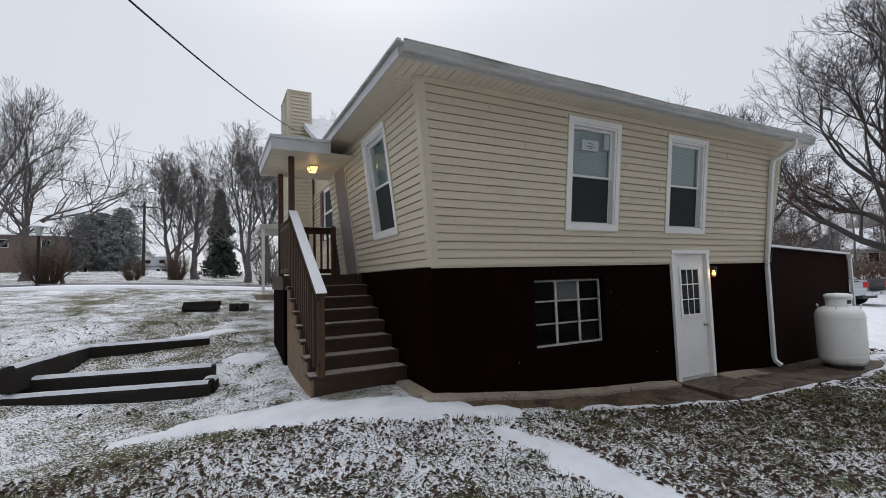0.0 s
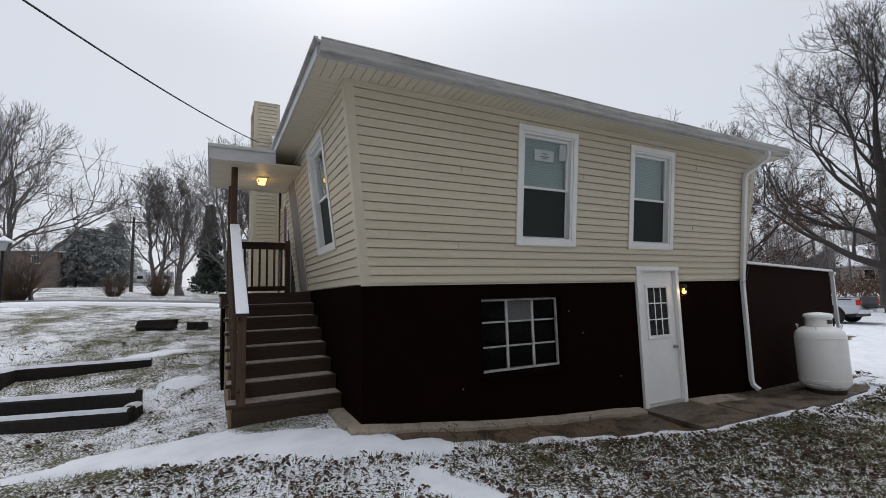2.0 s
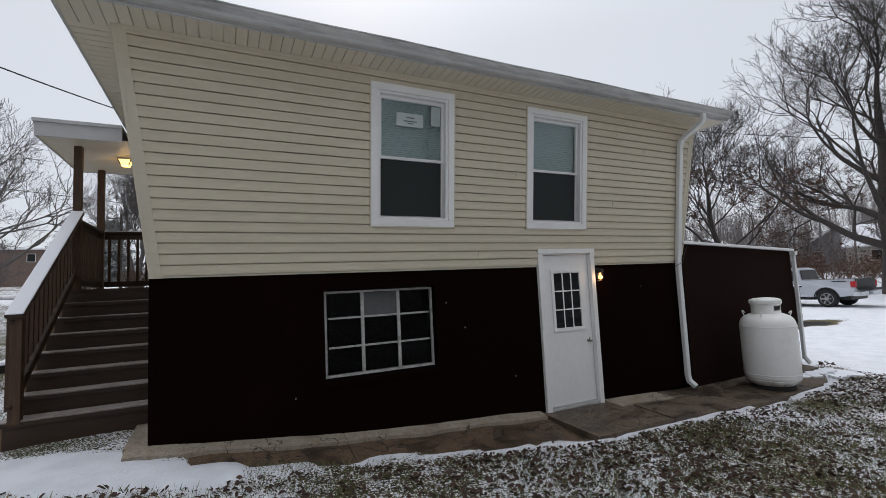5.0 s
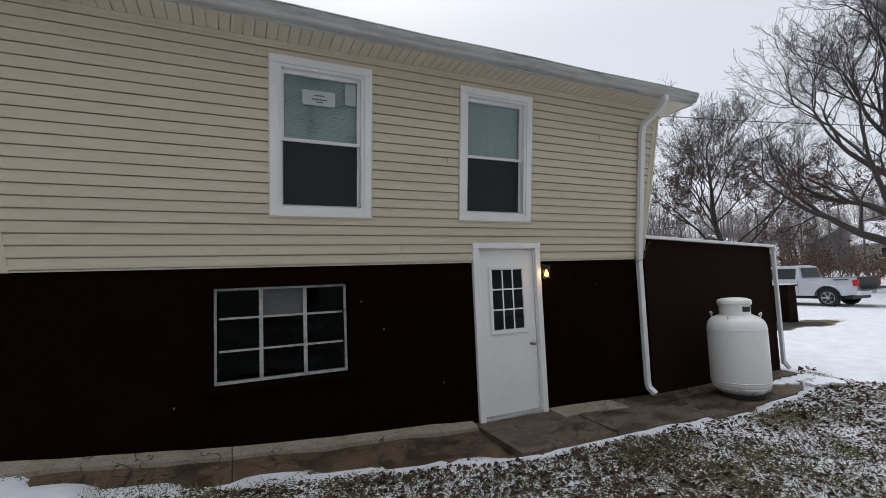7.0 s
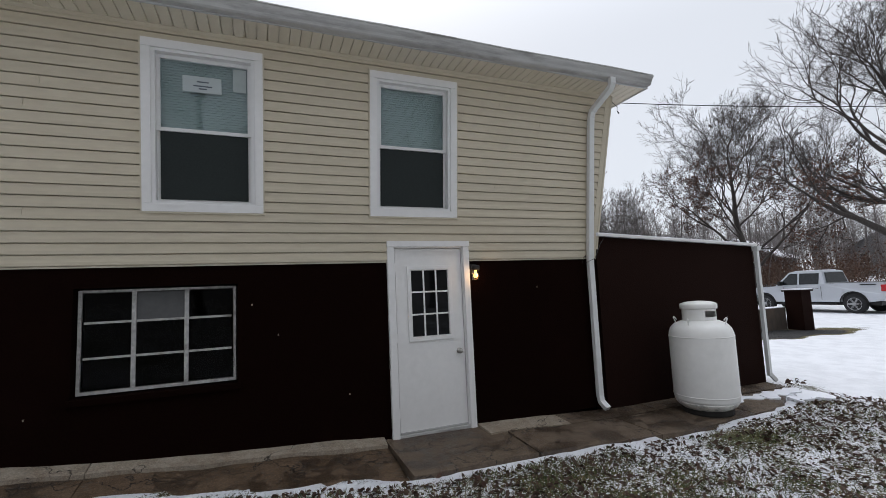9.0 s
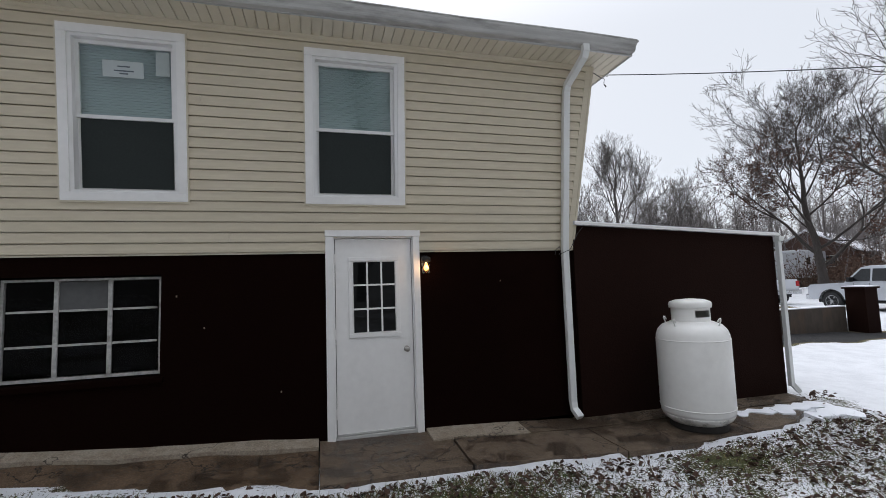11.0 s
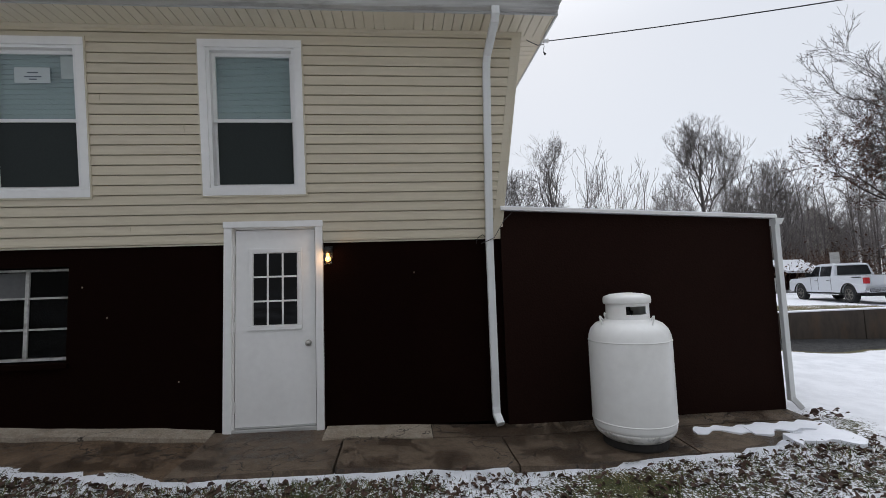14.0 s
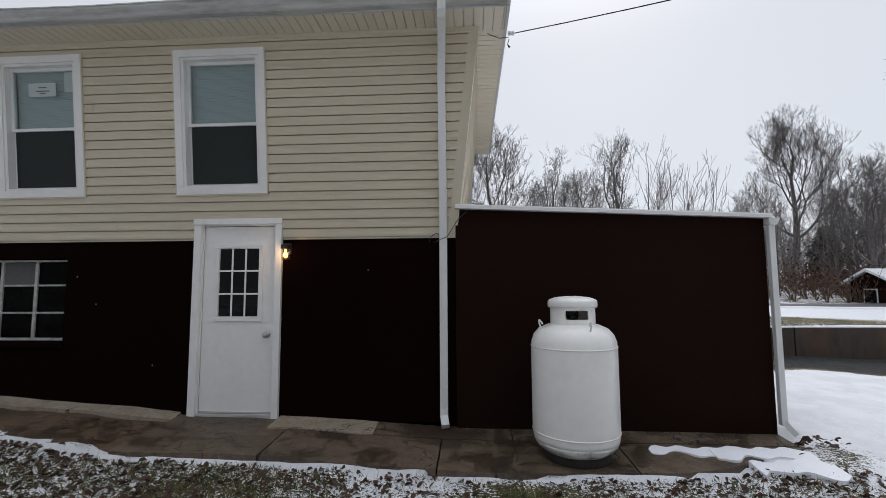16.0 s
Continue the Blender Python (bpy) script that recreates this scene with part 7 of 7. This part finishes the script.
parts = []
for n, box_, lim in ((340000, (-1.5, 9.0, -4.4, 0.4), 0.62), (170000, (5.5, 13.5, -3.6, -0.8), 0.62), (120000, (-5, 2.5, 0.3, 9), 0.62)):
    x, y = scatter(n, *box_, lim)
    parts.append(blades(x, y, 0.025, 0.075, 0.0038))
V = np.concatenate([p_[0] for p_ in parts])
F = np.arange(len(V)).reshape(-1, 3)
tagged(new("grass", quad_mesh("grass", V, F, M_GRASS, False)), "short winter grass poking through thin snow", "grass", kind="stuff")


def fallen(x, y, size):
    n = len(x)
    z = ground_z(x, y) + 0.012
    a = rng.uniform(0, 2 * math.pi, n)
    s = size * rng.uniform(0.5, 1.3, n)
    A = np.stack([np.cos(a), np.sin(a), rng.normal(0, 0.35, n)], 1) * s[:, None]
    B = np.stack([-np.sin(a), np.cos(a), rng.normal(0, 0.45, n)], 1) * (s * rng.uniform(0.35, 0.6, n))[:, None]
    C = np.stack([0 * a, 0 * a, np.abs(rng.normal(0.25, 0.25, n)) * s], 1)
    P = np.stack([x, y, z], 1)
    V = np.stack([P - A, P - 0.3 * A + B + C, P + 0.5 * A + 0.8 * B + C, P + A, P + 0.4 * A - B + C, P - 0.4 * A - 0.9 * B + C], 1).reshape(-1, 3)
    i = np.arange(n)[:, None] * 6
    F = np.concatenate([i + np.array([[0, 3, 2, 1]]), i + np.array([[0, 5, 4, 3]])])
    return V, F


vs, fs, o = [], [], 0
for n, box_, lim, size in ((21000, (3.2, 13.4, -4.4, -0.8), 1.0, 0.026), (11000, (-1.5, 3.4, -4.4, 0.0), 1.0, 0.023), (900, (-4, 2.2, 0.5, 7), 0.9, 0.03)):
    x, y = scatter(n, *box_, lim, 0.9)
    V, F = fallen(x, y, size)
    vs.append(V)
    fs.append(F + o)
    o += len(V)
x, y = rng.normal(12.95, 0.22, 120), rng.normal(-0.28, 0.10, 120)
V, F = fallen(x, y, 0.035)
V[:, 2] += 0.06
vs.append(V)
fs.append(F + o)
tagged(new("fallen_leaves", quad_mesh("fallen_leaves", np.concatenate(vs), np.concatenate(fs), M_DEADLEAF, False)), "wet dark brown leaves scattered on the lawn", "leaves", kind="stuff")
